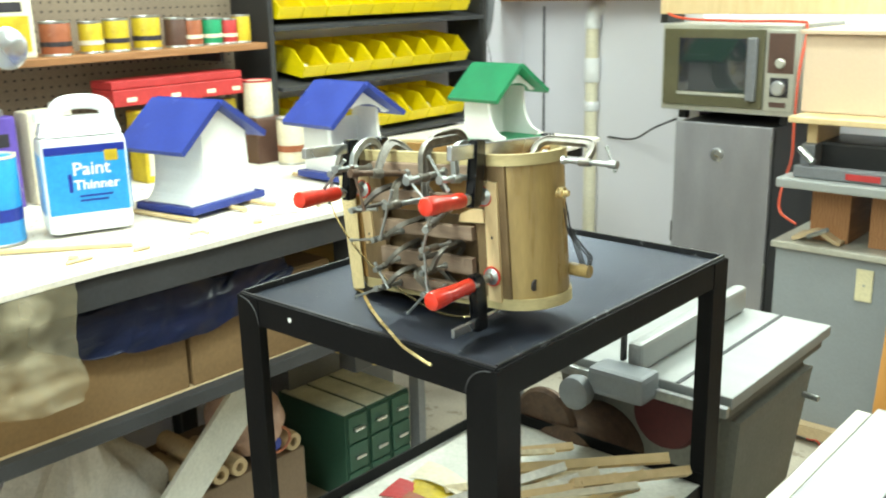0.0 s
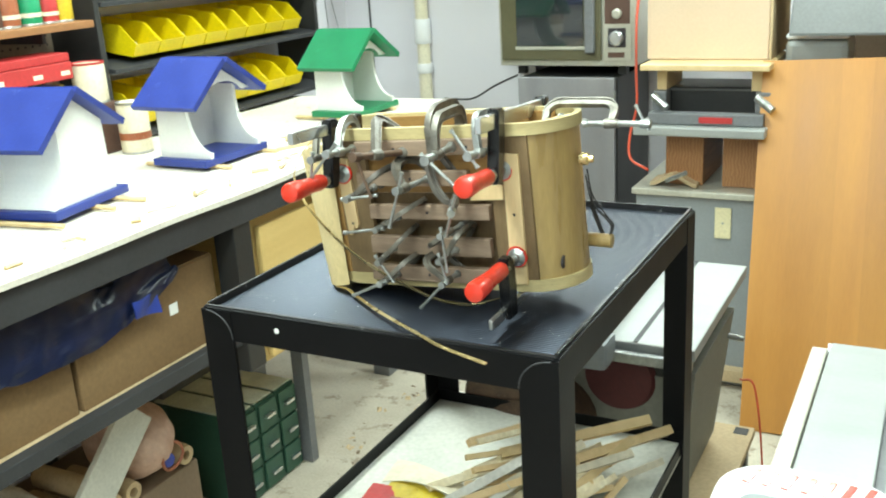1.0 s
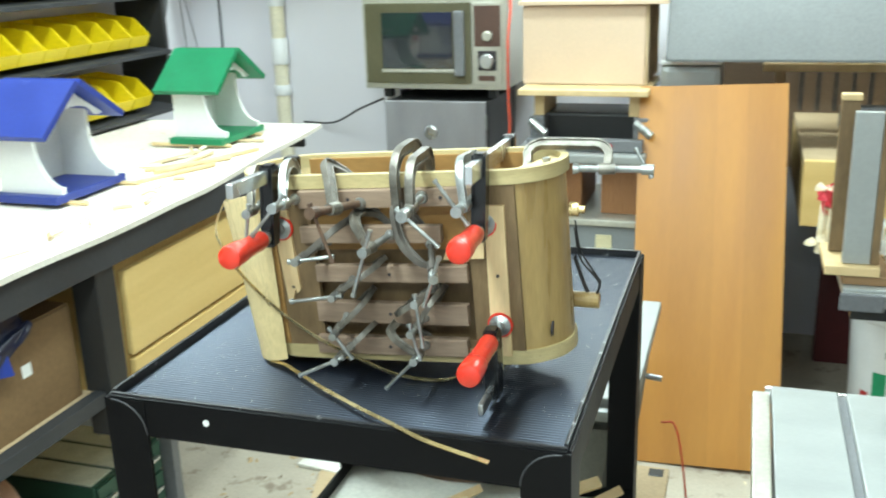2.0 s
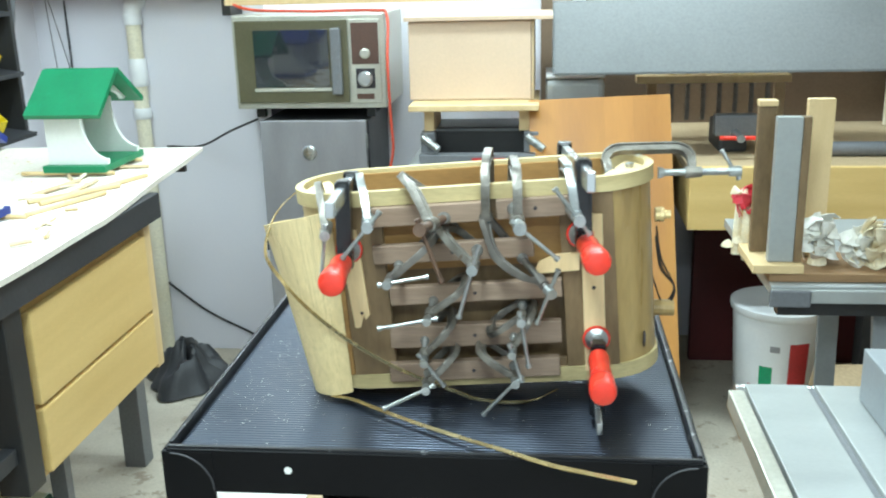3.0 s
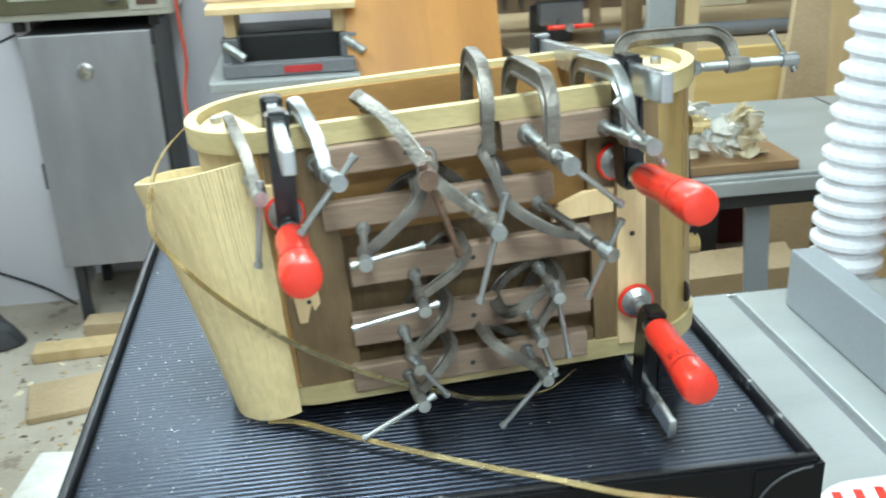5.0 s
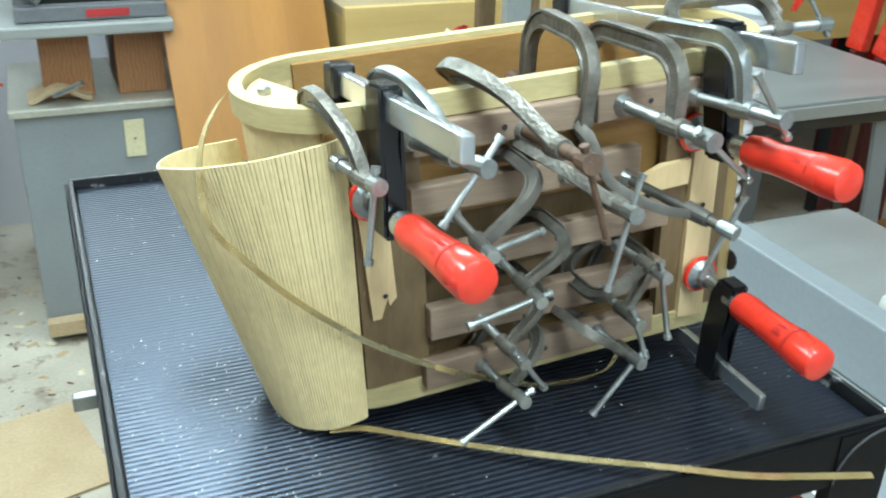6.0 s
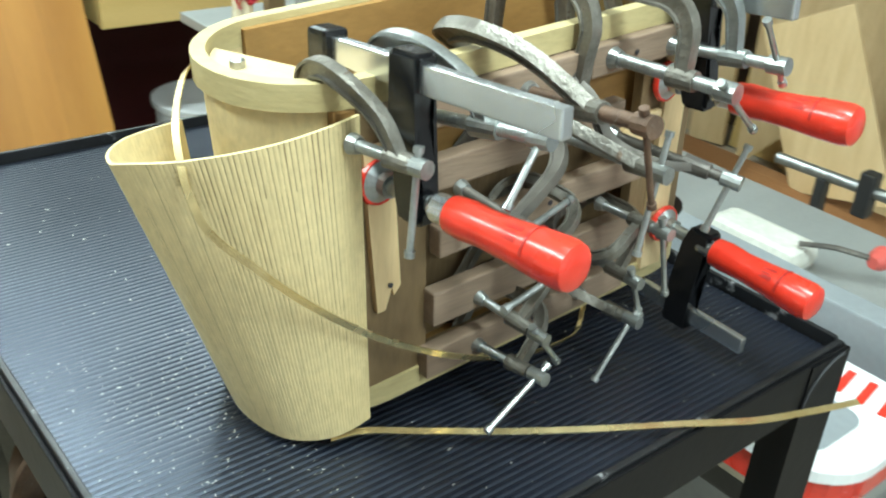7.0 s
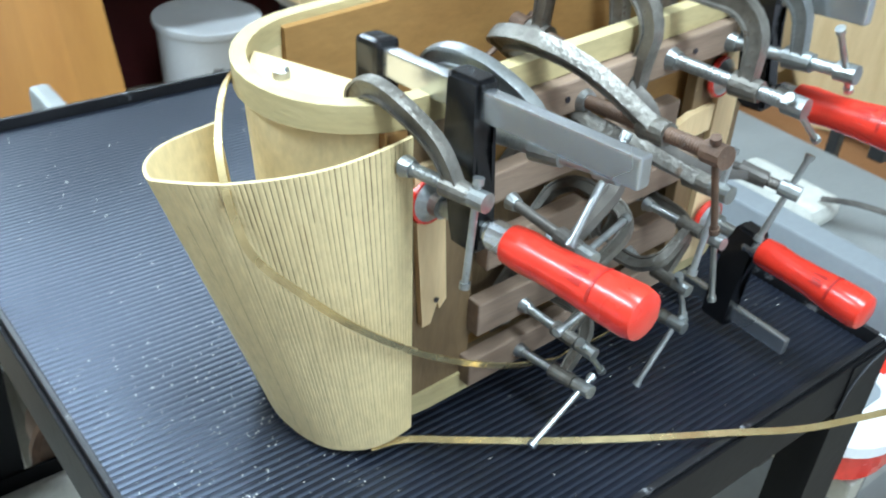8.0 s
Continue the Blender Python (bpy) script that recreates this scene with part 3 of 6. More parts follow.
    # slats across the front
    for x0, x1, z0, z1, r in ((0.168, 0.274, 1.2225, 1.2400, 3.8), (0.279, 0.347, 1.2290, 1.2465, 3.8), (0.168, 0.312, 1.189, 1.206, 3.6),
                              (0.182, 0.337, 1.151, 1.168, 3.8), (0.181, 0.337, 1.1085, 1.1295, 3.2), (0.179, 0.336, 1.0755, 1.0935, 3.8)):
        s = part("slat", box(x0, x1, CY0 - 0.006, CY0 + 0.0035, z0, z1, 0.0012, None, tilt(0, -r, 0)), "slat_wood", c, "brown walnut slat with a screw hole")
        xm = (x0 + x1) / 2
        part("screw_hole", lathe([(0.0018, 0), (0.0012, 0.001)], (xm, CY0 - 0.0068, (z0 + z1) / 2), 8, axis="Y"), "ink", s)
    # pale glue strips
    def strip(pts, nm, lab):
        return part(nm, prism([(x, CY0 - 0.001, z) for x, z in pts], (0, 0.0045, 0)), "strip_wood", c, lab)
    s = strip([(0.352, 1.231), (0.371, 1.231), (0.378, 1.084), (0.359, 1.084)], "glue_strip", "pale wood strip with a nail hole")
    part("nail_hole", lathe([(0.0018, 0), (0.001, 0.001)], (0.365, CY0 - 0.0018, 1.164), 8, axis="Y"), "ink", s)
    s = strip([(0.136, 1.215), (0.153, 1.215), (0.162, 1.135), (0.158, 1.13), (0.1565, 1.135), (0.153, 1.1225), (0.148, 1.122)], "glue_strip", "pale wood strip with a splintered end")
    part("nail_hole", lathe([(0.0016, 0), (0.001, 0.001)], (0.155, CY0 - 0.0018, 1.137), 8, axis="Y"), "ink", s)
    strip([(0.312, 1.176), (0.352, 1.18), (0.352, 1.196), (0.332, 1.194), (0.316, 1.187)], "wood_tab", "pale tapered scrap of wood")
    # peeled fluted veneer hanging off the left end
    def veneer(u, v):
        bx = [(0.143, 0.1005), (0.121, 0.104), (0.103, 0.122), (0.097, 0.155), (0.104, 0.188), (0.118, 0.208)]
        tx = [(0.131, 0.1), (0.096, 0.109), (0.065, 0.137), (0.047, 0.178), (0.062, 0.203), (0.098, 0.214)]
        k = u * 5
        i = min(int(k), 4)
        f = k - i
        def cr(p):
            q = [p[max(i - 1, 0)], p[i], p[i + 1], p[min(i + 2, 5)]]
            return [0.5 * (2 * q[1][d] + (q[2][d] - q[0][d]) * f + (2 * q[0][d] - 5 * q[1][d] + 4 * q[2][d] - q[3][d]) * f * f
                           + (3 * q[1][d] - q[0][d] - 3 * q[2][d] + q[3][d]) * f ** 3) for d in (0, 1)]
        b, t = cr(bx), cr(tx)
        z0, z1 = 1.0475 + 0.012 * (1 - u) ** 3, 1.234 - 0.035 * min(1, u / 0.6) ** 1.15
        k0 = int(u * 84)
        flute = -(0.00016 + 0.0002 * ((k0 * 7919) % 13) / 13) * (1 - abs(math.sin(u * math.pi * 84))) ** 1.5 * (1 if u < 0.55 else 0.3)
        return (b[0] + (t[0] - b[0]) * v - flute * 0.6, b[1] + (t[1] - b[1]) * v - flute, z0 + (z1 - z0) * v)
    pv = part("peeled_veneer", sheet(veneer, 840, 14, 0.0018), "veneer", c, "loose sheet of pale fluted veneer with dark brown grooves", True)
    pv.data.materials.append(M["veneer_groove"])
    # narrow face columns at the grooves take a darker brown, broken by gaps
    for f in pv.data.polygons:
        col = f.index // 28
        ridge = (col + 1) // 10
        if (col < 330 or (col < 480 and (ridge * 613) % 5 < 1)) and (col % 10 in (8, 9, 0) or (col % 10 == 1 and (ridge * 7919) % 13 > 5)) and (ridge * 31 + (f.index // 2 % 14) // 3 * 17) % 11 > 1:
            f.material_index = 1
    # knob and looped wires at the right end
    part("terminal_stud", lathe([(0.007, 0), (0.007, 0.008), (0.004, 0.009), (0.004, 0.014)], (CX1 - 0.003, 0.158, 1.217), 12, axis="X"), "brass", c, "round brass stud")
    part("dowel_peg", rod((CX1 - 0.006, 0.19, 1.115), (CX1 + 0.022, 0.19, 1.115), 0.008), "body_wood", c)
    for dz, dy in ((0, 0), (0.006, 0.004), (-0.005, 0.008)):
        part("loop_wire", tube(spline([(CX1, 0.165 + dy, 1.197 + dz), (CX1 + 0.006, 0.168 + dy, 1.165 + dz), (CX1 + 0.022, 0.185 + dy, 1.135), (CX1 + 0.012, 0.19 + dy, 1.118), (CX1 - 0.004, 0.186 + dy, 1.16)]), 0.0009, 6), "cable", c, "thin dark wire")
    part("speaker_hole", lathe([(0.0075, 0), (0.007, 0.0015)], (CX1 - 0.013, 0.124, 1.108), 10, axis="X"), "ink", c)


build_cabinet()


def ribbon(name, pts, width, thick, up, label, parent=None):
    b = tube(spline(pts, 10), width / 2, 4, None, thick / width, up, True)
    t = part(name, b, "brass", parent, "", False)
    return tagged(t, label, "brass strip")


ribbon("brass_strip", [(0.393, -0.043, 1.0545), (0.355, -0.030, 1.0545), (0.325, -0.018, 1.0545), (0.292, 0.001, 1.0545), (0.25, 0.025, 1.054), (0.205, 0.053, 1.0535), (0.165, 0.081, 1.053), (0.14, 0.099, 1.0525), (0.121, 0.1045, 1.0525)],
       0.0048, 0.0011, (0.5, 0.85, 0.25), "long thin brass trim strip lying on the mat")
ribbon("brass_strip", [(0.1, 0.19, 1.240), (0.083, 0.175, 1.235), (0.0665, 0.148, 1.218), (0.063, 0.120, 1.190), (0.081, 0.1035, 1.168), (0.1065, 0.096, 1.143), (0.143, 0.091, 1.115), (0.188, 0.087, 1.090),
                       (0.237, 0.092, 1.067), (0.2646, 0.104, 1.052), (0.306, 0.106, 1.0505), (0.334, 0.124, 1.055)],
       0.0046, 0.001, (0.7, -0.25, 0.6), "thin brass trim strip looping round the veneer")


# ---------------------------------------------------------------- clamps
def bar_clamp(pad, bar_z, bar_y0, bar_y1, arm_y, hy, label, lean_x=0, turn_z=0, bar_h=0.0065, bar_w=0.0035):
    """A bar clamp whose bar runs front to back; the screw and red handle come towards the front."""
    x, y, z = pad
    up = 1 if bar_z > z else -1
    c = thing("bar_clamp", (x, arm_y, min(z, bar_z) - 0.02), label, "bar clamp", "bar clamps on the cabinet")
    part("bar", box(x - bar_w, x + bar_w, bar_y0, bar_y1, bar_z - bar_h, bar_z + bar_h, 0.0012), "chrome", c, "flat steel bar")
    j = box(x - 0.007, x + 0.007, bar_y1 - 0.014, bar_y1 + 0.002, bar_z - bar_h - 0.0035 - (0.03 if up > 0 else 0), bar_z + bar_h + 0.0035 + (0.03 if up < 0 else 0), 0.003)
    part("fixed_jaw", j, "jaw_black", c, "black fixed jaw")
    s = up
    out = [(x, arm_y - 0.009, bar_z + s * (bar_h + 0.0045)), (x, arm_y + 0.011, bar_z + s * (bar_h + 0.0045)), (x, arm_y + 0.01, bar_z - s * 0.02), (x, arm_y + 0.007, z - s * 0.0), (x, arm_y + 0.004, z - s * 0.011),
           (x, arm_y - 0.012, z - s * 0.011), (x, arm_y - 0.012, z + s * 0.004), (x, arm_y - 0.006, bar_z - s * 0.02)]
    a = prism([(x - 0.0065, p[1], p[2]) for p in out], (0.013, 0, 0))
    bmesh.ops.bevel(a, geom=a.edges[:], offset=0.002, segments=2, affect="EDGES")
    part("sliding_arm", a, "jaw_black", c, "black sliding arm", True)
    part("screw", rod((x, y - 0.004, z), (x, hy + 0.07, z), 0.0042, None, 12), "steel", c)
    part("swivel_pad", lathe([(0.0105, 0), (0.0105, -0.003), (0.006, -0.006), (0.006, -0.011)], (x, y - 0.0015, z), 18, axis="Y"), "steel", c)
    part("pad_cap", lathe([(0.0115, 0.0012), (0.0125, -0.0005), (0.0118, -0.0025), (0.0095, -0.0025)], (x, y - 0.002, z), 20, axis="Y"), "red_plastic", c, "red plastic pad cap")
    part("ferrule", lathe([(0.0062, 0), (0.007, -0.002), (0.007, -0.011)], (x, hy + 0.082, z), 14, axis="Y"), "chrome", c)
    prof = [(0.006, 0.072), (0.0088, 0.07), (0.0095, 0.062), (0.0088, 0.05), (0.0094, 0.035), (0.0108, 0.018), (0.0112, 0.006), (0.0102, 0.0015), (0.0075, 0.0)]
    part("handle", lathe([(r, -h) for r, h in [(q, 0.0725 - w) for q, w in prof]], (x, hy + 0.0725, z), 20, axis="Y"), "red_plastic", c, "glossy red plastic handle", True)
    # worn dark print round the handle
    hr = lambda w_: 0.0112 - 0.0004 * max(0, (w_ - 0.006) / 0.012) - 0.0014 * max(0, (w_ - 0.018) / 0.017) + 0.0008 * max(0, (w_ - 0.035) / 0.015) + 0.0003
    for y0_, y1_, a0_, a1_ in ((0.021, 0.0225, 60, 175), (0.026, 0.054, 108, 120), (0.028, 0.050, 128, 134), (0.0265, 0.0345, 138, 152), (0.044, 0.053, 140, 150), (0.0565, 0.0575, 60, 175)):
        part("print_mark", sheet(lambda u, v: (x + hr(y0_ + (y1_ - y0_) * v) * math.cos(radians(a0_ + (a1_ - a0_) * u)), hy + y0_ + (y1_ - y0_) * v,
                                               z + hr(y0_ + (y1_ - y0_) * v) * math.sin(radians(a0_ + (a1_ - a0_) * u))), 10, 6, 0.0003), "print_red", c, "worn dark printing")
    c.rotation_euler = (radians(lean_x), 0, radians(turn_z))
    return c


bar_clamp((0.148, 0.105, 1.1985), 1.255, -0.008, 0.145, 0.078, -0.019, "bar clamp with a red plastic handle gripping the cabinet rim", -3.5, 4.6)
bar_clamp((0.354, 0.105, 1.2145), 1.270, 0.029, 0.252, 0.083, -0.014, "bar clamp with a red plastic handle gripping the cabinet rim", -4.5, 4.6, 0.0085)
bar_clamp((0.368, 0.103, 1.1165), 1.0665, 0.024, 0.21, 0.072, -0.012, "bar clamp with a red plastic handle resting on the mat", 1.5, 0, 0.0055, 0.0025)


def cast_frame(pts, w, wide, thick):
    """A cast clamp frame: an I-section swept along points that lie across w, widest at its back."""
    bm = bmesh.new()
    rings = []
    n = len(pts)
    for i, p in enumerate(pts):
        d = (pts[min(i + 1, n - 1)] - pts[max(i - 1, 0)]).normalized()
        q = d.cross(w).normalized()
        k = math.sin(math.pi * i / (n - 1)) ** 0.6
        hw, ht = wide * (0.30 + 0.20 * k), thick * 0.5
        f, hb = hw * 0.36, ht * (0.95 - 0.45 * k)
        sec = ((hw * 0.92, ht), (hw - f, ht), (hw - f * 1.2, hb), (f * 1.2 - hw, hb), (f - hw, ht), (-hw * 0.92, ht))
        sec = [*sec, (-hw, 0.0), *[(x, -y) for x, y in sec[::-1]], (hw, 0.0)]
        rings.append([bm.verts.new(p + q * x + w * y) for x, y in sec])
    m = len(rings[0])
    for a, b in zip(rings, rings[1:]):
        for k in range(m):
            bm.faces.new((a[k], a[(k + 1) % m], b[(k + 1) % m], b[k]))
    bm.faces.new(rings[0][::-1])
    bm.faces.new(rings[-1])
    return bm


def thread(p0, p1, r, pitch=0.0016):
    """A screw with fine rings for its thread."""
    n = max(4, int((p1 - p0).length / pitch))
    pts, rad = [], []
    for i in range(n):
        for f, k in ((0.0, 0.9), (0.3, 1.0), (0.6, 1.0)):
            pts.append(p0.lerp(p1, (i + f) / n))
            rad.append(r * k)
    return tube([*pts, p1], [*rad, r * 0.9], 10)


def c_clamp(grip, screw_dir, bulge, opening, throat, past, handle, mat="iron", thick=0.0065, hang=0.022, label="worn grey cast-iron C-clamp tightened on the cabinet", back=0.018, screw_mat=None, stub=0.008, via=None):
    """A C-clamp. grip: where the screw presses; screw_dir: from the work to the handle; bulge: the side of its back;
    opening: from the fixed jaw to the nut; throat: depth of the frame; past: screw beyond the nut; handle: the way of the T-bar;
    via: points through which the frame bends, where it is no plain C."""
    g = Vector(grip)
    a = Vector(screw_dir).normalized()
    u = Vector(bulge)
    u = (u - a * u.dot(a)).normalized()
    w = a.cross(u)
    jaw = g - a * back
    nut = g + a * (opening - back)
    t = thing("c_clamp", g, label, "C-clamp", "C-clamps on the cabinet")
    if via:
        pts = spline([jaw, *via, nut], 5)
        w = (Vector(via[0]) - nut).cross(Vector(via[-1]) - jaw).normalized()
    else:
        r = min(throat * 0.5, opening * 0.32)
        pts = [jaw - u * 0.002, jaw + u * (throat - r) * 0.5]
        pts += [jaw + a * (r - r * math.cos(q)) + u * (throat - r + r * math.sin(q)) - a * 0.002 for q in arc(6, 6, 90)]
        pts += [nut - a * (r - r * math.sin(q)) + u * (throat - r + r * math.cos(q)) for q in arc(6, 0, 84)]
        pts += [nut + u * (throat - r) * 0.5, nut - u * 0.001]
    part("frame", cast_frame(pts, w, thick * 1.75, thick * 1.1), mat, t, "", True)
    part("anvil", rod(jaw + a * 0.001, jaw + a * 0.006, thick * 0.9, thick * 0.95, 14), mat, t)
    part("nut_boss", rod(nut - a * 0.007, nut + a * 0.008, thick * 0.95, thick * 0.8, 14), mat, t)
    end = nut + a * past
    part("screw", thread(g + a * 0.004, end, thick * 0.56), screw_mat or ("dark_iron" if mat == "dark_iron" else "steel"), t, "", True)
    part("swivel_foot", rod(g, g + a * 0.005, thick * 0.95, thick * 0.7, 14), "steel", t)
    part("screw_head", rod(end - a * 0.005, end + a * 0.006, thick * 0.8, thick * 0.8, 12), screw_mat or "steel", t)
    h = Vector(handle).normalized()
    p0, p1 = end - h * stub, end + h * (hang + 0.02)
    tb = rod(p0, p1, 0.0017, None, 10)
    for p, q in ((p0, h), (p1, -h)):
        rod(p - q * 0.001, p + q * 0.002, 0.0025, None, 10, tb)
    part("tee_bar", tb, screw_mat or "steel", t, "sliding tommy bar", True)
    return t


ZINC = "bright zinc-plated C-clamp hooked over the cabinet rim"
DARK = "dark iron C-clamp reaching between the slats"
SMALL = "small worn C-clamp reaching between the slats"
# hooked over the top rim
c_clamp((0.128, 0.1, 1.221), (0.17, -1, 0.05), (-0.12, 0.1, 1), 0.052, 0.036, 0.010, (-0.12, -0.1, -1), "iron", 0.0056, 0.020, back=0.022,
        via=[(0.119, 0.125, 1.243), (0.1185, 0.117, 1.2525), (0.1215, 0.103, 1.252), (0.1285, 0.082, 1.240)])
c_clamp((0.166, 0.098, 1.229), (0.17, -1, 0.13), (-0.1, 0.1, 1), 0.056, 0.034, 0.030, (-0.62, -0.15, -0.75), "steel", 0.0060, 0.013, ZINC, stub=0.016,
        via=[(0.157, 0.124, 1.249), (0.157, 0.114, 1.2605), (0.162, 0.092, 1.2605), (0.169, 0.070, 1.250)])
c_clamp((0.233, 0.0985, 1.228), (-0.11, -1, 0.15), (-0.7, 0, 0.7), 0.080, 0.05, 0.035, (0.35, 0.0, -1), "iron", 0.0068, 0.026, screw_mat="rust", back=0.03,
        via=[(0.212, 0.128, 1.246), (0.197, 0.123, 1.257), (0.199, 0.104, 1.262), (0.212, 0.079, 1.255)])
c_clamp((0.262, 0.0985, 1.199), (0.01, -1, 0.05), (-0.7, 0, 0.6), 0.075, 0.04, 0.012, (-0.28, -0.1, -1), "iron", 0.0058, 0.022, back=0.02, stub=0.02,
        via=[(0.243, 0.117, 1.214), (0.232, 0.097, 1.220), (0.239, 0.070, 1.217)])
c_clamp((0.270, 0.124, 1.229), (0.0, 1, 0.02), (0.0, 0, 1), 0.072, 0.047, 0.014, (-0.7, 0, -0.4), "iron", 0.0068, back=0.027, screw_mat="rust")
c_clamp((0.295, 0.0985, 1.237), (0.09, -1, 0.02), (0.0, 0, 1), 0.079, 0.038, 0.026, (0.76, 0.0, -0.64), "iron", 0.0068, 0.020, back=0.035)
c_clamp((0.344, 0.0985, 1.237), (0.07, -1, 0.1), (-0.15, 0.1, 1), 0.080, 0.038, 0.026, (0.6, 0.0, -0.8), "steel", 0.0062, -0.006, ZINC, 0.040, stub=0.032)
c_clamp((0.424, 0.163, 1.255), (1, 0.0, 0.02), (0, 0.75, 0.6), 0.076, 0.030, 0.037, (-0.5, 0.2, 0.8), "iron", 0.006, 0.002, "grey C-clamp fixed across the rounded end", 0.045)
# reaching between the slats
c_clamp((0.302, 0.0985, 1.192), (0.35, -1, -0.12), (-0.75, 0, 0.65), 0.070, 0.05, 0.020, (-0.35, 0.1, -1), "dark_iron", 0.0055, 0.010, DARK, stub=0.02,
        via=[(0.270, 0.112, 1.226), (0.271, 0.090, 1.222), (0.280, 0.080, 1.199), (0.302, 0.062, 1.187)])
c_clamp((0.192, 0.097, 1.185), (-0.04, -1, 0.0), (0.75, 0, 0.65), 0.060, 0.045, 0.010, (1, 0.2, 0.13), "dark_iron", 0.005, 0.014, DARK)
c_clamp((0.222, 0.097, 1.152), (0, -1, -0.02), (0.8, 0, 0.55), 0.050, 0.036, 0.016, (-1, -0.1, -0.16), "iron", 0.0046, 0.022, SMALL)
c_clamp((0.213, 0.0985, 1.113), (0.1, -1, -0.06), (0.7, 0, 0.7), 0.048, 0.036, 0.014, (0.6, 0.0, -0.8), "iron", 0.0046, 0.008, SMALL)
c_clamp((0.215, 0.0985, 1.081), (0.08, -1, 0.09), (0.7, 0, 0.7), 0.050, 0.036, 0.014, (-0.9, -0.1, -0.43), "iron", 0.0048, 0.021, SMALL)
c_clamp((0.294, 0.0985, 1.090), (0.06, -1, 0.04), (-0.75, 0, 0.5), 0.048, 0.036, 0.012, (-0.67, -0.07, -0.72), "iron", 0.0048, 0.021, SMALL)
c_clamp((0.294, 0.0985, 1.118), (0, -1, 0), (0.5, 0, 0.85), 0.046, 0.034, 0.012, (0.3, -0.1, -0.9), "iron", 0.0046, 0.006, SMALL)
c_clamp((0.302, 0.0985, 1.148), (0, -1, 0.05), (-0.7, 0, -0.5), 0.050, 0.034, 0.016, (0.15, -0.1, -0.9), "iron", 0.0046, 0.020, SMALL)

# ---------------------------------------------------------------- the workbench along the west wall
BX, BZ = -0.63, 0.94


def build_bench():
    b = thing("workbench", (-1.1, 0.45, 0), "long workbench with a dusty pale cover and dark steel front rail", "workbench")
    top = sheet(lambda u, v: (XL + 0.02 + (BX + 0.012 - XL - 0.02) * u - (0.09 * max(0, (v - 0.75) * 4) * u), -1.4 + 3.46 * v,
                              BZ - 0.006 + 0.003 * math.sin(u * 9 + v * 13) * math.sin(v * 31)), 12, 60, 0.012)
    part("top", top, "bench_top", b, "pale dusty bench cover")
    part("front_rail", box(BX - 0.025, BX, -1.4, 1.52, 0.862, 0.925, 0.003), "dark_grey", b, "dark scuffed steel rail")
    part("rear_rail", box(XL + 0.03, XL + 0.06, -1.4, 2.0, 0.862, 0.925), "dark_grey", b)
    part("end_rail", box(XL + 0.06, -0.74, 1.98, 2.0, 0.88, 0.925), "dark_grey", b)
    for y in (-1.3, 0.8):
        part("post", box(BX - 0.07, BX - 0.008, y, y + 0.06, 0.5, 0.862, 0.003), "dark_side", b)
        part("post", box(XL + 0.03, XL + 0.09, y, y + 0.06, 0, 0.862, 0.003), "dark_side", b)
    part("post", box(-0.95, -0.885, 1.80, 1.86, 0, 0.862, 0.003), "grey_steel", b, "grey end leg")
    sh = box(XL + 0.03, BX - 0.05, -1.4, 0.8, 0.565, 0.6)
    part("lower_shelf", sh, "kraft", b, "dusty lower shelf board")
    part("shelf_rail", box(BX - 0.05, BX - 0.02, -1.4, 0.798, 0.572, 0.604, 0.002), "dark_grey", b, "grey steel shelf edge")


build_bench()


def build_drawer_box():
    d = thing("pine_drawer_box", (-0.95, 1.18, 0.0), "yellow varnished pine drawer unit hung under the bench", "drawer unit")
    part("carcass", box(-1.25, -0.67, 0.9, 1.46, 0.48, 0.862, 0.003), "yellow_wood", d)
    for z0, z1 in ((0.495, 0.63), (0.64, 0.83)):
        part("drawer_front", box(-0.668, -0.65, 0.905, 1.455, z0, z1, 0.004), "yellow_wood", d)
    part("corner_post", box(-0.70, -0.655, 1.462, 1.5, 0.48, 0.86, 0.003), "pale_wood", d, "pale wooden upright")
    part("foot", box(-1.2, -1.1, 0.95, 1.4, 0, 0.48), "grey_steel", d)


build_drawer_box()


def carton(name, x0, x1, y0, y1, z0, z1, mat="cardboard", label="brown cardboard carton", cat="carton"):
    c = thing(name, ((x0 + x1) / 2, (y0 + y1) / 2, z0), label, cat)
    part("body", box(x0, x1, y0, y1, z0, z1, 0.004), mat, c)
    ym = (y0 + y1) / 2
    part("top_flap", box(x0 + 0.003, x1 - 0.003, y0 + 0.003, ym - 0.001, z1, z1 + 0.004), mat, c)
    part("top_flap", box(x0 + 0.003, x1 - 0.003, ym + 0.001, y1 - 0.003, z1, z1 + 0.004), mat, c)
    return c


carton("cardboard_carton", -1.2, -0.697, -0.5, 0.35, 0.6, 0.775, label="long brown cardboard carton on the bench shelf")
k = carton("cardboard_carton", -1.15, -0.694, 0.36, 0.78, 0.6, 0.80, label="brown cardboard carton with a small white sticker")
part("sticker", box(-0.6938, -0.6928, 0.625, 0.65, 0.705, 0.73), "white_paint", k, "small white sticker")


def cloth(name, fn, mat, label, category, nu=70, nv=40, thick=0.004):
    t = part(name, sheet(fn, nu, nv, thick), mat, None, "", True)
    return tagged(t, label, category)


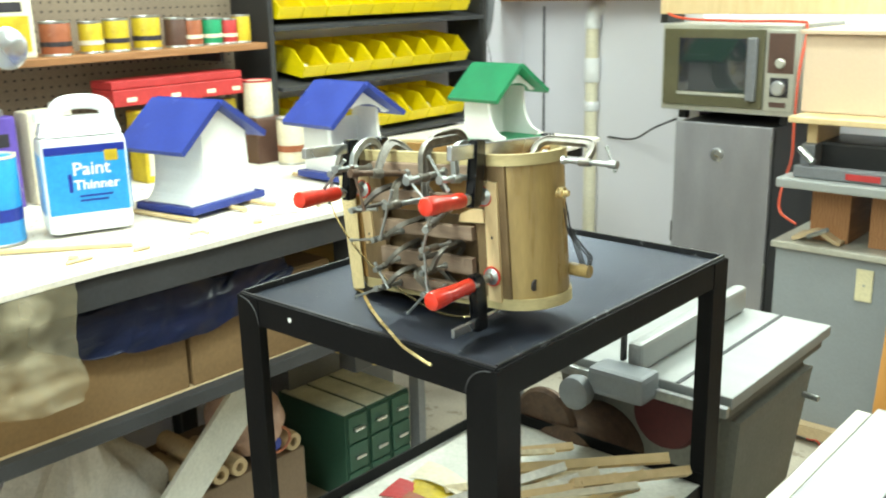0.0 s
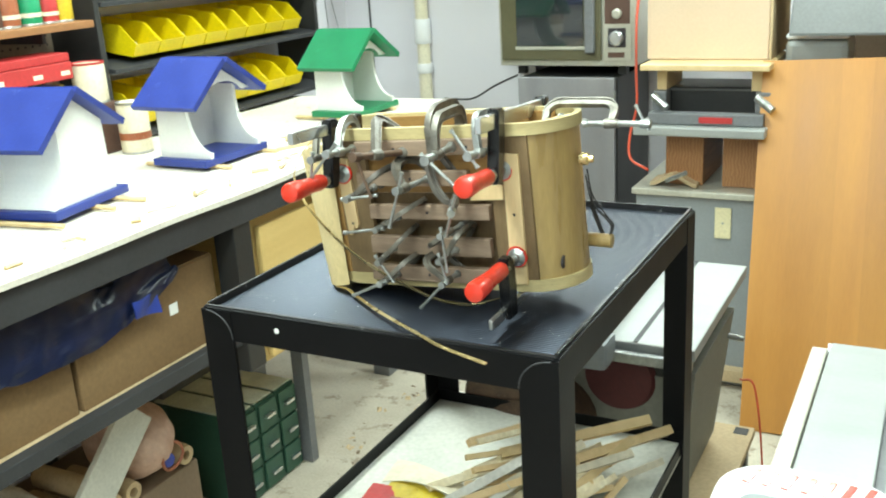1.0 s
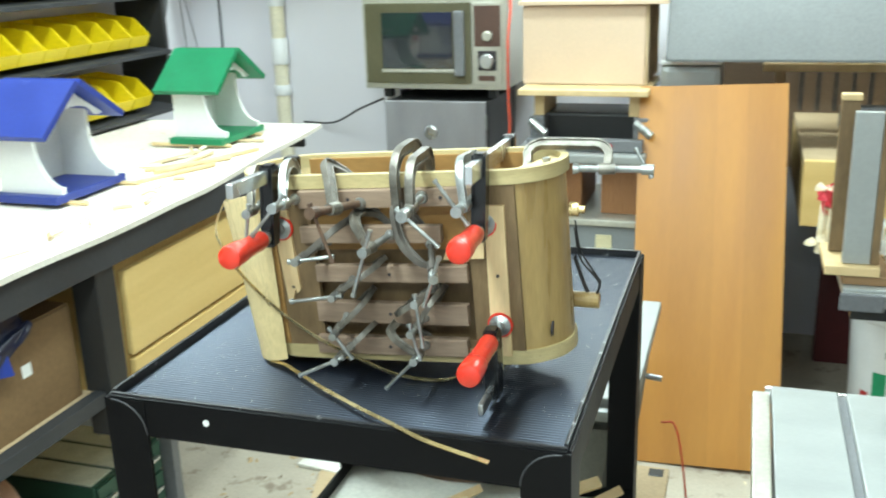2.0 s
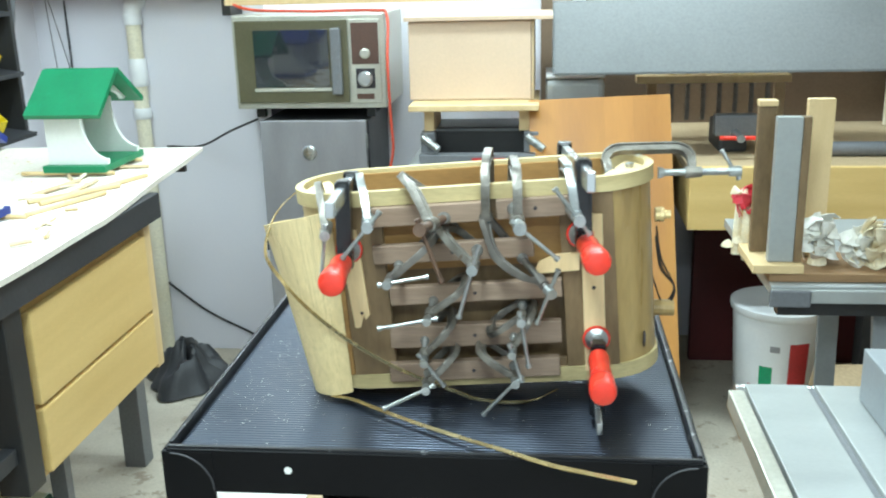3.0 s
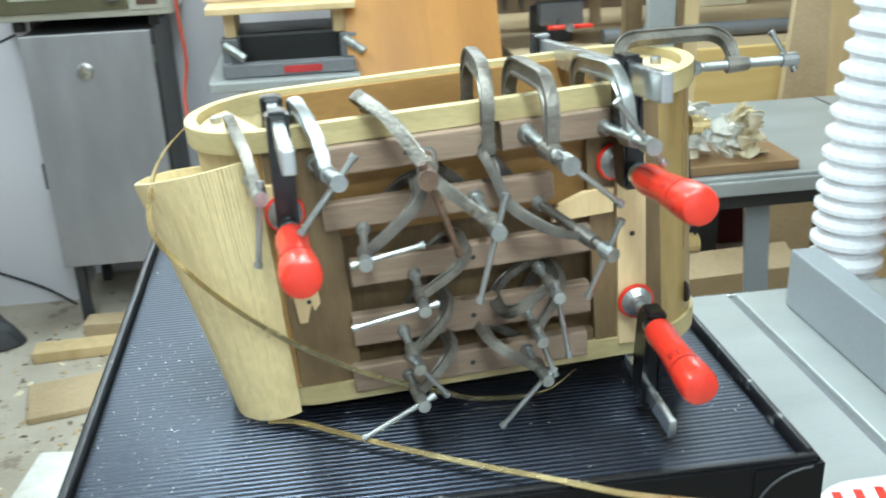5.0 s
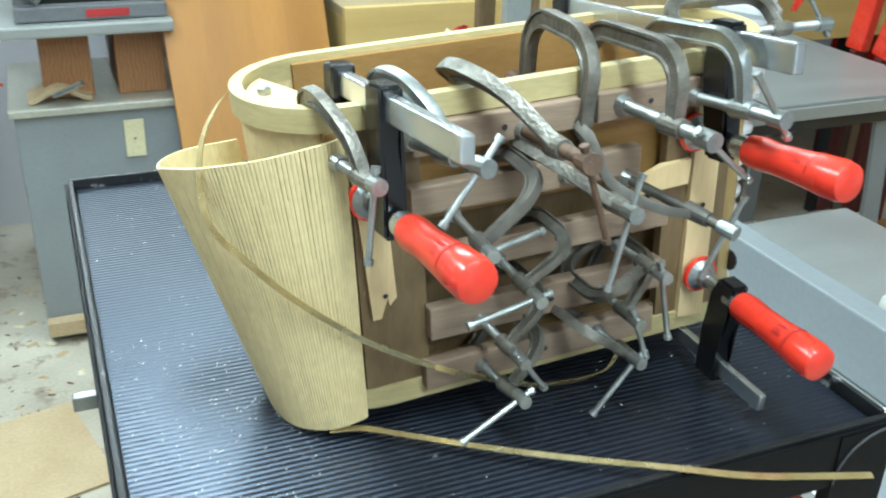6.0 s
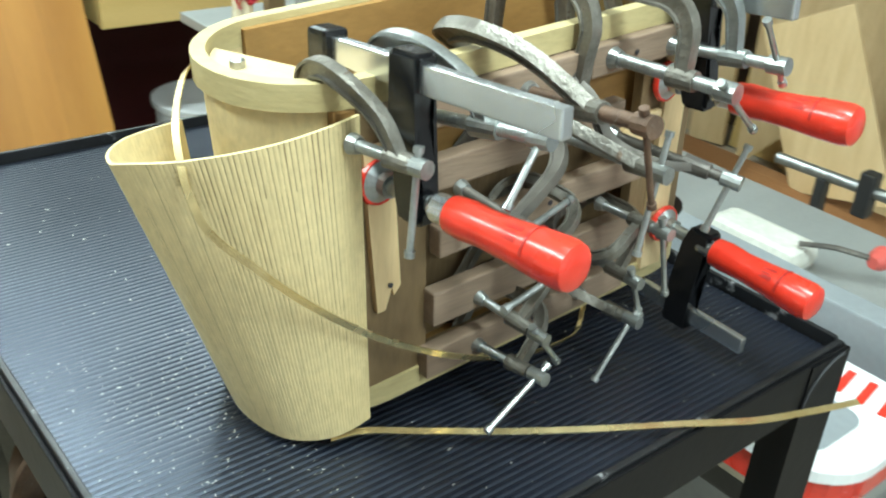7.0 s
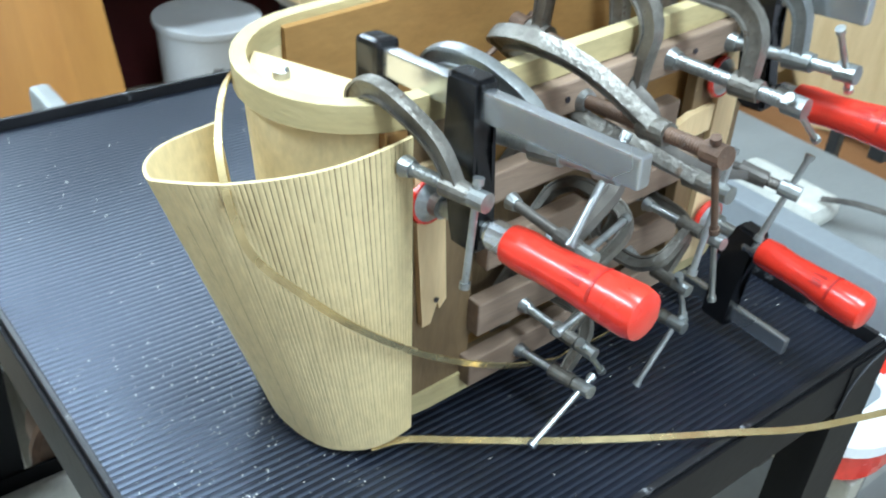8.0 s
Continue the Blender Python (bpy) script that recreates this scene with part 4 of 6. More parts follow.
def tarp_fn(u, v):
    """Crumpled sheet: flat over the carton, falling over its front edge in loose creases."""
    y = 0.0 + 0.64 * u
    q = Vector((u * 5 + v * 1.6, v * 2.2, 4.1))
    crease = 1 - abs(2 * noise.noise(q)) - 0.5 * abs(noise.noise(q * 2.7))
    back = min(1.0, v / 0.55)
    fall = max(0.0, (v - 0.55) / 0.45)
    sag = 0.085 * math.sin(math.pi * min(1, max(0, u))) ** 0.7
    x = -0.98 + 0.285 * back + 0.028 * fall * (1 - 0.4 * fall)
    z = 0.812 + 0.022 * back - (0.035 + sag) * fall ** 1.3
    return (x + 0.012 * crease * fall, y + 0.012 * noise.noise(q * 1.7), z + 0.026 * crease * (1 - 0.4 * fall))


tp = thing("folded_tarp", (-0.8, 0.32, 0.78), "crumpled dark blue tarpaulin stuffed on the cartons under the bench", "tarpaulin")
part("tarp_sheet", sheet(tarp_fn, 110, 60, 0.003), "tarp", tp, "", True)
part("corner_flap", sheet(lambda u, v: (-0.668 + 0.006 * math.sin(5 * u + 2 * v), 0.5 + 0.075 * u, 0.785 - 0.035 * v - 0.012 * u * v), 10, 8, 0.004), "blue_paint", tp, "bright blue corner", True)


def film_fn(u, v):
    y = -0.36 + 0.43 * u - 0.02 * v
    q = noise.noise(Vector((u * 4, v * 5, 1.3))) + 0.5 * noise.noise(Vector((u * 11, v * 9, 7.7)))
    return (BX + 0.008 + 0.03 * v + 0.022 * q * (0.3 + v), y + 0.008 * q, 0.935 - (0.225 + 0.012 * math.sin(u * 9)) * v)


cloth("plastic_bag", film_fn, "film", "clear crinkled plastic bag hanging off the bench edge", "plastic bag", thick=0.001)


def build_card_drawers():
    """Nine small green steel drawers in three towers."""
    for i in range(3):
        y0 = 0.93 + 0.09 * i
        t = thing("drawer_tower", (-0.98, y0 + 0.043, 0), "dark green steel card drawer tower with a dusty top", "file drawers", "green drawer towers")
        part("case", box(-1.13, -0.835, y0, y0 + 0.086, 0, 0.27, 0.002), "green_steel", t)
        part("dusty_top", box(-1.12, -0.842, y0 + 0.004, y0 + 0.082, 0.2705, 0.2735), "dusty_green", t, "dust-covered top")
        for r in range(3):
            z0 = 0.008 + r * 0.088
            dr = part("drawer", box(-0.834, -0.826, y0 + 0.006, y0 + 0.08, z0, z0 + 0.08, 0.002), "green_steel", t)
            part("handle", box(-0.826, -0.814, y0 + 0.024, y0 + 0.062, z0 + 0.036, z0 + 0.046, 0.002), "chrome", dr, "worn metal pull")


build_card_drawers()
p = thing("rack_post", (-0.82, 1.22, 0), "grey steel rack upright beside the green drawers", "rack post")
part("upright", box(-0.84, -0.80, 1.205, 1.235, 0, 0.5, 0.002), "grey_steel", p)

# sack, bag, plank and roller sleeves on the floor under the shelf
def sack_fn(u, v):
    a = 2 * math.pi * u
    r = 0.095 * (max(0.0004, math.sin(math.pi * v)) ** 0.5) * (1 + 0.05 * math.sin(3 * a + 4 * v) + 0.03 * math.sin(9 * a + 7 * v))
    return (-0.91 - 0.24 * (v - 0.5), 0.64 + r * math.cos(a), 0.35 + r * math.sin(a) + 0.02 * v)


sk = cloth("rolled_sack", sack_fn, "cloth_pink", "dirty pinkish rolled canvas sack with red and blue print", "sack", 48, 24)
ring = [(-0.797 - 0.006 * math.sin(a) * math.sin(a), 0.665 + 0.034 * math.cos(a), 0.315 + 0.034 * math.sin(a)) for a in arc(24, 0, 360)]
pr = part("sack_print", tube(ring, 0.004, 6), "orange_label", None)
tagged(pr, "red ring printed on the end of the sack", "printed ring")
bd = part("sack_badge", lathe([(0.018, 0), (0.016, 0.004)], (-0.802, 0.655, 0.308), 12, axis="X"), "navy_label", None)
tagged(bd, "dark blue mark printed on the sack", "printed mark")
rest = thing("floor_crate", (-0.98, 0.68, 0), "low wooden crate under the rolled sack", "crate")
part("crate", box(-1.15, -0.815, 0.385, 0.76, 0, 0.254, 0.003), "peg_panel", rest)


def bag_fn(u, v):
    a = 2 * math.pi * u
    q = noise.noise(Vector((3 * math.cos(a), 3 * math.sin(a), v * 5)))
    r = 0.15 * (math.sin(math.pi * (0.14 + 0.84 * v)) ** 0.7) * (1 + 0.28 * q + 0.06 * math.sin(9 * a + 5 * v))
    return (-0.98 + r * math.cos(a), 0.2 + 1.3 * r * math.sin(a), 0.01 + 0.47 * v + 0.03 * q * v)


cloth("white_bag", bag_fn, "cloth_white", "crumpled white cloth bag on the floor", "bag", 44, 20)
pl = thing("leaning_plank", (-0.8, 0.42, 0), "grey board leaning under the bench shelf", "plank")
part("board", box(-0.79, -0.775, 0.255, 0.355, -0.105, 0.605, 0.002, None, tilt(-47.5, 0, 0)), "dusty_shelf", pl)
rng = random.Random(4)
for i, (y, z) in enumerate(((0.425, 0.282), (0.487, 0.282), (0.457, 0.332), (0.545, 0.282), (0.725, 0.282))):
    x = -0.805 + rng.uniform(-0.01, 0.01)
    t = thing("roller_sleeve", (x, y, 0), "tan paint roller sleeve with a dark hollow end", "roller sleeve", "roller sleeves on the floor")
    part("sleeve", lathe([(0.026, -0.2), (0.027, -0.02), (0.024, 0.0), (0.012, 0.0), (0.011, -0.02)], (x, y, z), 16, axis="X"), "kraft", t, "", True)


# ---------------------------------------------------------------- bird feeders on the bench
def feeder(loc, roof_mat, label, solid):
    """A small gabled feeder; its ridge runs east-west. solid: a closed gable wall on the east side."""
    x, y, z = loc
    t = thing("bird_feeder", loc, label, "bird feeder", "bird feeders on the bench")
    w, d = 0.125, (0.095 if solid else 0.085)
    part("base", box(x - d, x + d, y - w, y + w, z, z + 0.018, 0.002), roof_mat, t, "painted base board")
    if solid:
        prof = [(-0.112, 0.0)] + [(-0.112 + 0.045 * math.sin(a), 0.075 * (1 - math.cos(a))) for a in arc(7, 10, 90)] + [(-0.067, 0.17), (-0.02, 0.224), (0.082, 0.155), (0.086, 0.06), (0.1, 0.0)]
        for xx in (x + d - 0.025, x - d + 0.013):
            part("gable_wall", prism([(xx, y + a, z + 0.018 + b) for a, b in prof], (0.012, 0, 0)), "white_paint", t)
        side = [(-0.112 + 0.045 * math.sin(a), 0.075 * (1 - math.cos(a))) for a in arc(7, 4, 90)] + [(-0.067, 0.176)]
        part("curved_wall", prism([(x - d + 0.0255, y + a, z + 0.019 + b) for a, b in side] + [(x - d + 0.0255, y + a + 0.008, z + 0.019 + b) for a, b in side[::-1]], (2 * d - 0.051, 0, 0)), "white_paint", t)
        part("inner_wall", box(x - 0.08, x + 0.068, y - 0.03, y - 0.02, z + 0.018, z + 0.16), "white_paint", t)
    else:
        prof = [(-0.078, 0.0), (-0.078, 0.17), (0.02, 0.17), (0.018, 0.13)] + [(0.085 - 0.067 * math.cos(a), 0.13 - 0.115 * math.sin(a)) for a in arc(9, 20, 90)] + [(0.083, 0.0)]
        for yy in (y - 0.1, y + 0.088):
            part("side_wall", prism([(x + a, yy, z + 0.018 + b) for a, b in prof], (0, 0.012, 0)), "white_paint", t)
        arch = [(-0.108, 0.15), (-0.02, 0.222), (0.1, 0.15)] + [(0.085 * math.cos(a) - 0.003, 0.143 + 0.035 * math.sin(a)) for a in arc(9, 8, 172)]
        for xx in (x + 0.05, x - 0.082):
            part("gable_arch", prism([(xx, y + a, z + 0.018 + b) for a, b in arch], (0.012, 0, 0)), "white_paint", t)
        part("back_wall", box(x - 0.068, x - 0.06, y - 0.088, y + 0.088, z + 0.018, z + 0.15), "white_paint", t)
    ridge = (-0.02, 0.248)
    for s, (ey, ez) in ((-1, (-0.15, 0.145)), (1, (0.122, 0.155))):
        v = Vector((0, ey - ridge[0], ez - ridge[1]))
        n = Vector((0, -v.z, v.y)).normalized() * 0.014
        if n.z < 0:
            n = -n
        a, b = Vector((x - d - 0.015, y + ridge[0], z + ridge[1])), Vector((x - d - 0.015, y + ey, z + ez))
        part("roof_board", prism([a, b, b + n, a + n], (2 * d + 0.03, 0, 0)), roof_mat, t)
    return t


f1 = feeder((-0.935, 0.588, 0.95), "blue_paint", "white wooden bird feeder with a blue roof and base", True)
feeder((-0.918, 1.079, 0.95), "blue_paint", "white wooden bird feeder with a blue roof and open front", False)
f3 = feeder((-0.90, 1.755, 0.95), "green_paint", "white wooden bird feeder with a green roof and open front", False)
f1.rotation_euler = (0, 0, radians(10))
part("hanger_wire", tube(spline([(-0.96, 1.73, 1.21), (-0.97, 1.735, 1.4), (-0.93, 1.74, 1.21)], 8), 0.0012, 6), "cable", f3, "thin hanging wire")
for i, (x0, y0, x1, y1) in enumerate(((-1.05, 0.43, -0.79, 0.47), (-1.0, 0.66, -0.78, 0.69), (-1.02, 0.6, -0.79, 0.61), (-1.05, 0.98, -0.79, 1.0), (-1.05, 1.17, -0.79, 1.19), (-1.05, 1.64, -0.8, 1.65), (-1.05, 1.82, -0.8, 1.83),
                                      (-0.9, 0.05, -0.72, 0.26), (-0.86, 1.32, -0.72, 1.5), (-0.8, 1.2, -0.72, 1.42), (-0.82, 1.3, -0.70, 1.62))):
    t = part("wood_stick", rod((x0, y0, 0.947), (x1, y1, 0.947), 0.006, None, 6), "pale_wood")
    tagged(t, "thin pale wooden stick lying on the bench", "stick", "sticks on the bench")


# ---------------------------------------------------------------- jug and cans on the bench
def build_jug():
    x, y, z = -0.945, 0.29, 0.944
    j = thing("solvent_jug", (x, y, z), "white plastic paint thinner jug with a blue label", "jug")
    R = tilt(0, 0, -20)
    def at(m):
        return Matrix.Translation((x, y, z)) @ R @ m
    b = box(-0.055, 0.055, -0.092, 0.092, 0.0, 0.215, 0.02)
    top = bmesh.new()
    bmesh.ops.create_cube(top, size=1)
    for v in top.verts:
        v.co = Vector((v.co.x * (0.104 if v.co.z < 0 else 0.06), v.co.y * (0.178 if v.co.z < 0 else 0.15), 0.205 + (v.co.z + 0.5) * 0.05))
    bmesh.ops.bevel(top, geom=top.edges[:], offset=0.012, segments=3, affect="EDGES")
    merge(b, top)
    bmesh.ops.transform(b, matrix=at(Matrix()), verts=b.verts)
    part("bottle", b, "white_plastic", j, "", True)
    hd = tube([Matrix.Translation((0, 0, 0)) @ Vector(p) for p in spline([(0, -0.045, 0.235), (0, -0.042, 0.268), (0, -0.02, 0.283), (0, 0.03, 0.283), (0, 0.06, 0.27), (0, 0.066, 0.235)], 6)], 0.0165, 14)
    bmesh.ops.transform(hd, matrix=at(Matrix()), verts=hd.verts)
    part("carry_handle", hd, "white_plastic", j, "", True)
    cp = lathe([(0.018, 0.245), (0.018, 0.268), (0.015, 0.27)], (0, -0.072, 0), 18)
    bmesh.ops.transform(cp, matrix=at(Matrix()), verts=cp.verts)
    part("cap", cp, "white_plastic", j)
    def lab(nm, a0, a1, b0, b1, mat, proud, l=""):
        q = box(-0.055 - proud, 0.055 + proud, a0, a1, b0, b1, 0)
        bmesh.ops.transform(q, matrix=at(Matrix()), verts=q.verts)
        return part(nm, q, mat, j, l)
    lab("label", -0.084, 0.084, 0.047, 0.178, "blue_label", 0.0008, "bright blue product label")
    side = box(-0.04, 0.04, -0.0928, 0.0928, 0.047, 0.178)
    bmesh.ops.transform(side, matrix=at(Matrix()), verts=side.verts)
    part("label_side", side, "blue_label", j)
    lab("label_band", -0.084, 0.084, 0.1785, 0.196, "navy_label", 0.0009, "dark blue band")
    lab("price_tag", 0.04, 0.068, 0.158, 0.182, "yellow_label", 0.0016, "small yellow tag")
    lab("small_print", -0.02, 0.05, 0.083, 0.087, "navy_label", 0.0016, "line of small print")
    lab("small_print", -0.02, 0.04, 0.073, 0.077, "navy_label", 0.0016, "line of small print")
    lab("label_block", -0.04, -0.032, 0.095, 0.135, "navy_label", 0.0016)
    m = at(Matrix.Translation((0.0572, -0.03, 0.132)) @ Euler((radians(90), 0, radians(90))).to_matrix().to_4x4())
    lettering("label_word", "Paint", 0.040, m, "white_plastic", j, 0.0006, 0.0005)
    m = at(Matrix.Translation((0.0572, -0.03, 0.1)) @ Euler((radians(90), 0, radians(90))).to_matrix().to_4x4())
    lettering("label_word", "Thinner", 0.030, m, "white_plastic", j, 0.0006, 0.0005)


build_jug()


def can(x, y, z, r, h, mat, label, lid="tin", accent=None):
    t = thing("paint_can", (x, y, z), label, "can")
    part("body", lathe([(r * 0.97, 0), (r, 0.004), (r, h - 0.005), (r * 0.97, h - 0.002)], (x, y, z), 24), mat, t, "", True)
    part("lid", lathe([(r * 1.02, h - 0.004), (r * 1.02, h + 0.001), (r * 0.9, h + 0.001), (r * 0.86, h - 0.003)], (x, y, z), 24), lid, t, "metal lid", True)
    part("foot_rim", lathe([(r * 1.015, 0), (r * 1.015, 0.005), (r, 0.006)], (x, y, z), 24), "tin", t, "", True)
    if accent:
        a = bmesh.new()
        lathe([(r + 0.0012, h * 0.28), (r + 0.0012, h * 0.42)], (x, y, z), 24, a)
        part("label_band", a, accent, t)
    return t


def square_can(x, y, z, w, d, h, mat, label, accent=None):
    t = thing("solvent_tin", (x, y, z), label, "tin")
    part("body", box(x - d / 2, x + d / 2, y - w / 2, y + w / 2, z, z + h, 0.006), mat, t)
    part("spout", lathe([(0.014, 0), (0.014, 0.014), (0.012, 0.016)], (x, y + w * 0.25, z + h), 14), "tin", t)
    if accent:
        part("label_panel", box(x + d / 2 - 0.002, x + d / 2 + 0.001, y - w * 0.4, y + w * 0.4, z + h * 0.1, z + h * 0.62), accent, t)
        part("label_panel", box(x + d / 2 - 0.002, x + d / 2 + 0.001, y - w * 0.3, y + w * 0.3, z + h * 0.68, z + h * 0.82), "ink" if accent != "ink" else "red_paper", t)
    return t


SZ = 1.30
sh = thing("wall_shelf", (-1.44, 0.3, SZ - 0.02), "reddish-brown wooden shelf holding small paint cans", "shelf")
part("board", box(-1.546, -1.33, -0.9, 1.14, SZ - 0.02, SZ, 0.003), "brown_shelf", sh)
for y in (-0.6, 0.2, 1.0):
    part("bracket", box(-1.546, -1.38, y, y + 0.012, SZ - 0.05, SZ - 0.02), "dark_grey", sh)
for y, mat, r, h, acc, lab in ((0.50, "orange_label", 0.042, 0.095, "ink", "small rust-orange paint can on the shelf"), (0.60, "yellow_label", 0.034, 0.09, "cream_label", "small yellow stain can on the shelf"),
                               (0.675, "yellow_label", 0.037, 0.095, "ink", "small yellow stain can on the shelf"), (0.77, "yellow_label", 0.042, 0.1, "ink", "wide yellow stain can on the shelf"),
                               (0.865, "brown_label", 0.034, 0.09, None, "small dark brown can on the shelf"), (0.92, "orange_label", 0.034, 0.085, "cream_label", "small orange paint can on the shelf"),
                               (0.99, "green_label", 0.034, 0.085, "cream_label", "small green paint can on the shelf"), (1.05, "red_paper", 0.03, 0.08, "cream_label", "small red paint can on the shelf"),
                               (1.10, "yellow_label", 0.03, 0.09, None, "small yellow can on the shelf")):
    can(-1.40, y, SZ, r * 0.93, h * 0.92, mat, lab, "tin", acc)
square_can(-1.41, 0.36, SZ, 0.14, 0.09, 0.17, "cream_label", "tall cream and yellow tin on the shelf", "yellow_label")
# bench level, against the pegboard
square_can(-1.32, 0.40, BZ, 0.12, 0.07, 0.235, "cream_label", "cream tin with a red and purple label", "red_paper")
square_can(-1.33, 0.26, BZ, 0.11, 0.07, 0.23, "purple_label", "purple and white tin on the bench", "cream_label")
can(-0.99, 0.11, BZ, 0.05, 0.19, "blue_label", "blue spray-paint can on the bench", "cream_label", "navy_label")
square_can(-1.34, 0.72, BZ, 0.11, 0.08, 0.2, "yellow_label", "tall yellow tin on the bench", "cream_label")
square_can(-1.34, 0.85, BZ, 0.11, 0.08, 0.2, "yellow_label", "tall yellow tin on the bench", "ink")
square_can(-1.40, 0.98, BZ, 0.1, 0.08, 0.2, "yellow_label", "tall yellow tin on the bench", "cream_label")
bx = thing("tool_case", (-1.38, 0.82, BZ + 0.216), "long red cardboard tool box with white print", "box")
part("case", box(-1.43, -1.32, 0.6, 1.03, BZ + 0.217, BZ + 0.262, 0.003), "red_paper", bx)
part("case_lid", box(-1.435, -1.325, 0.6, 1.03, BZ + 0.263, BZ + 0.285, 0.003), "red_paper", bx)
for y in (0.64, 0.78, 0.9, 0.99):
    part("print_bar", box(-1.3205, -1.3195, y, y + 0.03, BZ + 0.228, BZ + 0.24), "cream_label", bx)
can(-1.33, 1.09, BZ + 0.14, 0.045, 0.11, "cream_label", "white can with a red lid", "red_paper", None)
st = thing("stacked_tin", (-1.33, 1.09, BZ), "plain dark tin under the white can", "tin")
part("body", box(-1.38, -1.28, 1.04, 1.14, BZ, BZ + 0.14, 0.006), "brown_label", st)
can(-1.22, 1.12, BZ, 0.042, 0.14, "cream_label", "can with an orange and white label on the bench", "tin", "orange_label")
# hand tool hanging near the shelf end
dr = thing("polisher", (-1.25, 0.31, SZ), "dark power polisher with a chrome disc resting at the shelf", "power tool")
part("motor_body", lathe([(0.02, -0.07), (0.034, -0.05), (0.034, 0.02), (0.02, 0.04)], (-1.30, 0.30, SZ + 0.034), 18, axis="X"), "dark_side", dr, "", True)
part("disc", lathe([(0.045, 0.0), (0.05, 0.006), (0.04, 0.012)], (-1.255, 0.3, SZ + 0.034), 24, axis="X"), "chrome", dr, "", True)
part("grip", rod((-1.31, 0.30, SZ + 0.05), (-1.31, 0.28, SZ + 0.12), 0.016), "dark_side", dr)


# ---------------------------------------------------------------- yellow parts bins
def bin_master():
    """An open-fronted stacking bin at the origin: width along y, front towards +x."""
    t = thing("parts_bin", (0, 0, 0), "yellow plastic open-front parts bin with small hardware", "parts bin", "yellow parts bins")
    w, d, h = 0.05, 0.2, 0.085
    th = 0.003
    for y in (-w, w - th):
        part("side", prism([(-d, y, 0), (0, y, 0), (0.014, y, 0.038), (-0.05, y, h), (-d, y, h)], (0, th, 0)), "yellow_plastic", t)
    part("floor", box(-d, 0, -w + th, w - th, 0, th), "yellow_plastic", t)
    part("back", box(-d, -d + th, -w + th, w - th, th, h), "yellow_plastic", t)
    part("front_lip", prism([(0, -w + th, 0), (0.014, -w + th, 0.038), (0.011, -w + th, 0.038), (-0.003, -w + th, 0)], (0, 2 * (w - th), 0)), "yellow_plastic", t)
    return t


master = bin_master()
first = True
for row, (z, x, n, y0) in enumerate(((1.365, -1.375, 9, 1.27), (1.178, -1.36, 8, 1.345), (0.985, -1.345, 8, 1.30))):
    for i in range(n):
        m = pose(x, y0 + 0.104 * i, z, 0, 8, 0)
        if first:
            master.matrix_basis = m
            first = False
        else:
            copy_thing(master, m)
rack = thing("bin_rack", (-1.45, 1.72, 0.94), "black steel rack of sloping shelves for yellow bins", "rack")
for z, x in ((1.365, -1.375), (1.178, -1.36), (0.985, -1.345)):
    part("shelf", box(x - 0.21, x + 0.02, 1.2, 2.24, z - 0.021, z - 0.008, 0.001, None, tilt(0, 8, 0)), "dark_grey", rack)
for y in (1.175, 2.235):
    part("side_frame", box(XL + 0.012, -1.36, y, y + 0.02, 0.946, 1.6, 0.002), "dark_side", rack)
rng = random.Random(9)
for row, (z, x, y0) in enumerate(((1.178, -1.36, 1.345), (0.985, -1.345, 1.30))):
    for i in range(8):
        y = y0 + 0.104 * i
        t = part("bin_contents", lathe([(0.028, 0.0), (0.026, 0.012), (0.012, 0.02 + rng.random() * 0.02)], (x - 0.05, y, z + 0.008), 9), rng.choice(("tin", "kraft", "cloth_white", "dark_grey")))
        tagged(t, "loose small hardware in a parts bin", "hardware", "contents of the bins")


# ---------------------------------------------------------------- north-west corner: pipe, microwave, locker
pp = thing("drain_pipe", (-1.17, 2.72, 0), "cream plastic drain pipe with white couplings on the wall", "pipe")
part("riser", rod((-1.17, 2.72, 0.0), (-1.17, 2.72, 1.30), 0.027, None, 20), "pvc", pp, "", True)
for z0, z1 in ((1.05, 1.15), (0.93, 0.97), (1.27, 1.31)):
    part("coupling", lathe([(0.031, z0), (0.034, z0 + 0.004), (0.034, z1 - 0.004), (0.031, z1)], (-1.17, 2.72, 0), 20), "white_plastic", pp, "white coupling", True)
part("elbow", tube(spline([(-1.17, 2.72, 1.29), (-1.168, 2.73, 1.335), (-1.155, 2.77, 1.36), (-1.14, 2.83, 1.365), (-1.12, 2.97, 1.365)], 5), 0.031, 16), "white_plastic", pp, "white elbow", True)
cd = part("conduit", tube(spline([(-1.45, 2.27, 0.95), (-1.45, 2.3, 1.2), (-1.43, 2.36, 1.4), (-1.42, 2.4, 2.39)], 6), 0.024, 14), "grey_steel", None, "", True)
tagged(cd, "grey bent metal conduit beside the bins", "conduit")
ln = part("wall_seam", box(-1.44, -1.434, 2.749, 2.7549, 0.3, 1.36), "dark_grey")
tagged(ln, "dark vertical seam on the white wall", "wall seam", "", "structure")
cb = part("wall_cable", tube(spline([(-0.68, 2.55, 0.95), (-0.8, 2.6, 0.9), (-0.95, 2.7, 0.83), (-1.1, 2.748, 0.82)], 8), 0.004, 8), "cable")
tagged(cb, "dark cable sagging from the locker top", "cable")
cb = part("floor_cable", tube(spline([(-1.45, 2.745, 0.52), (-1.178, 2.745, 0.30), (-1.0, 2.745, 0.16), (-0.815, 2.74, 0.066), (-0.70, 2.70, 0.006)], 8), 0.0045, 8), "cable")
tagged(cb, "dark cable hanging down the white wall to the floor", "cable")


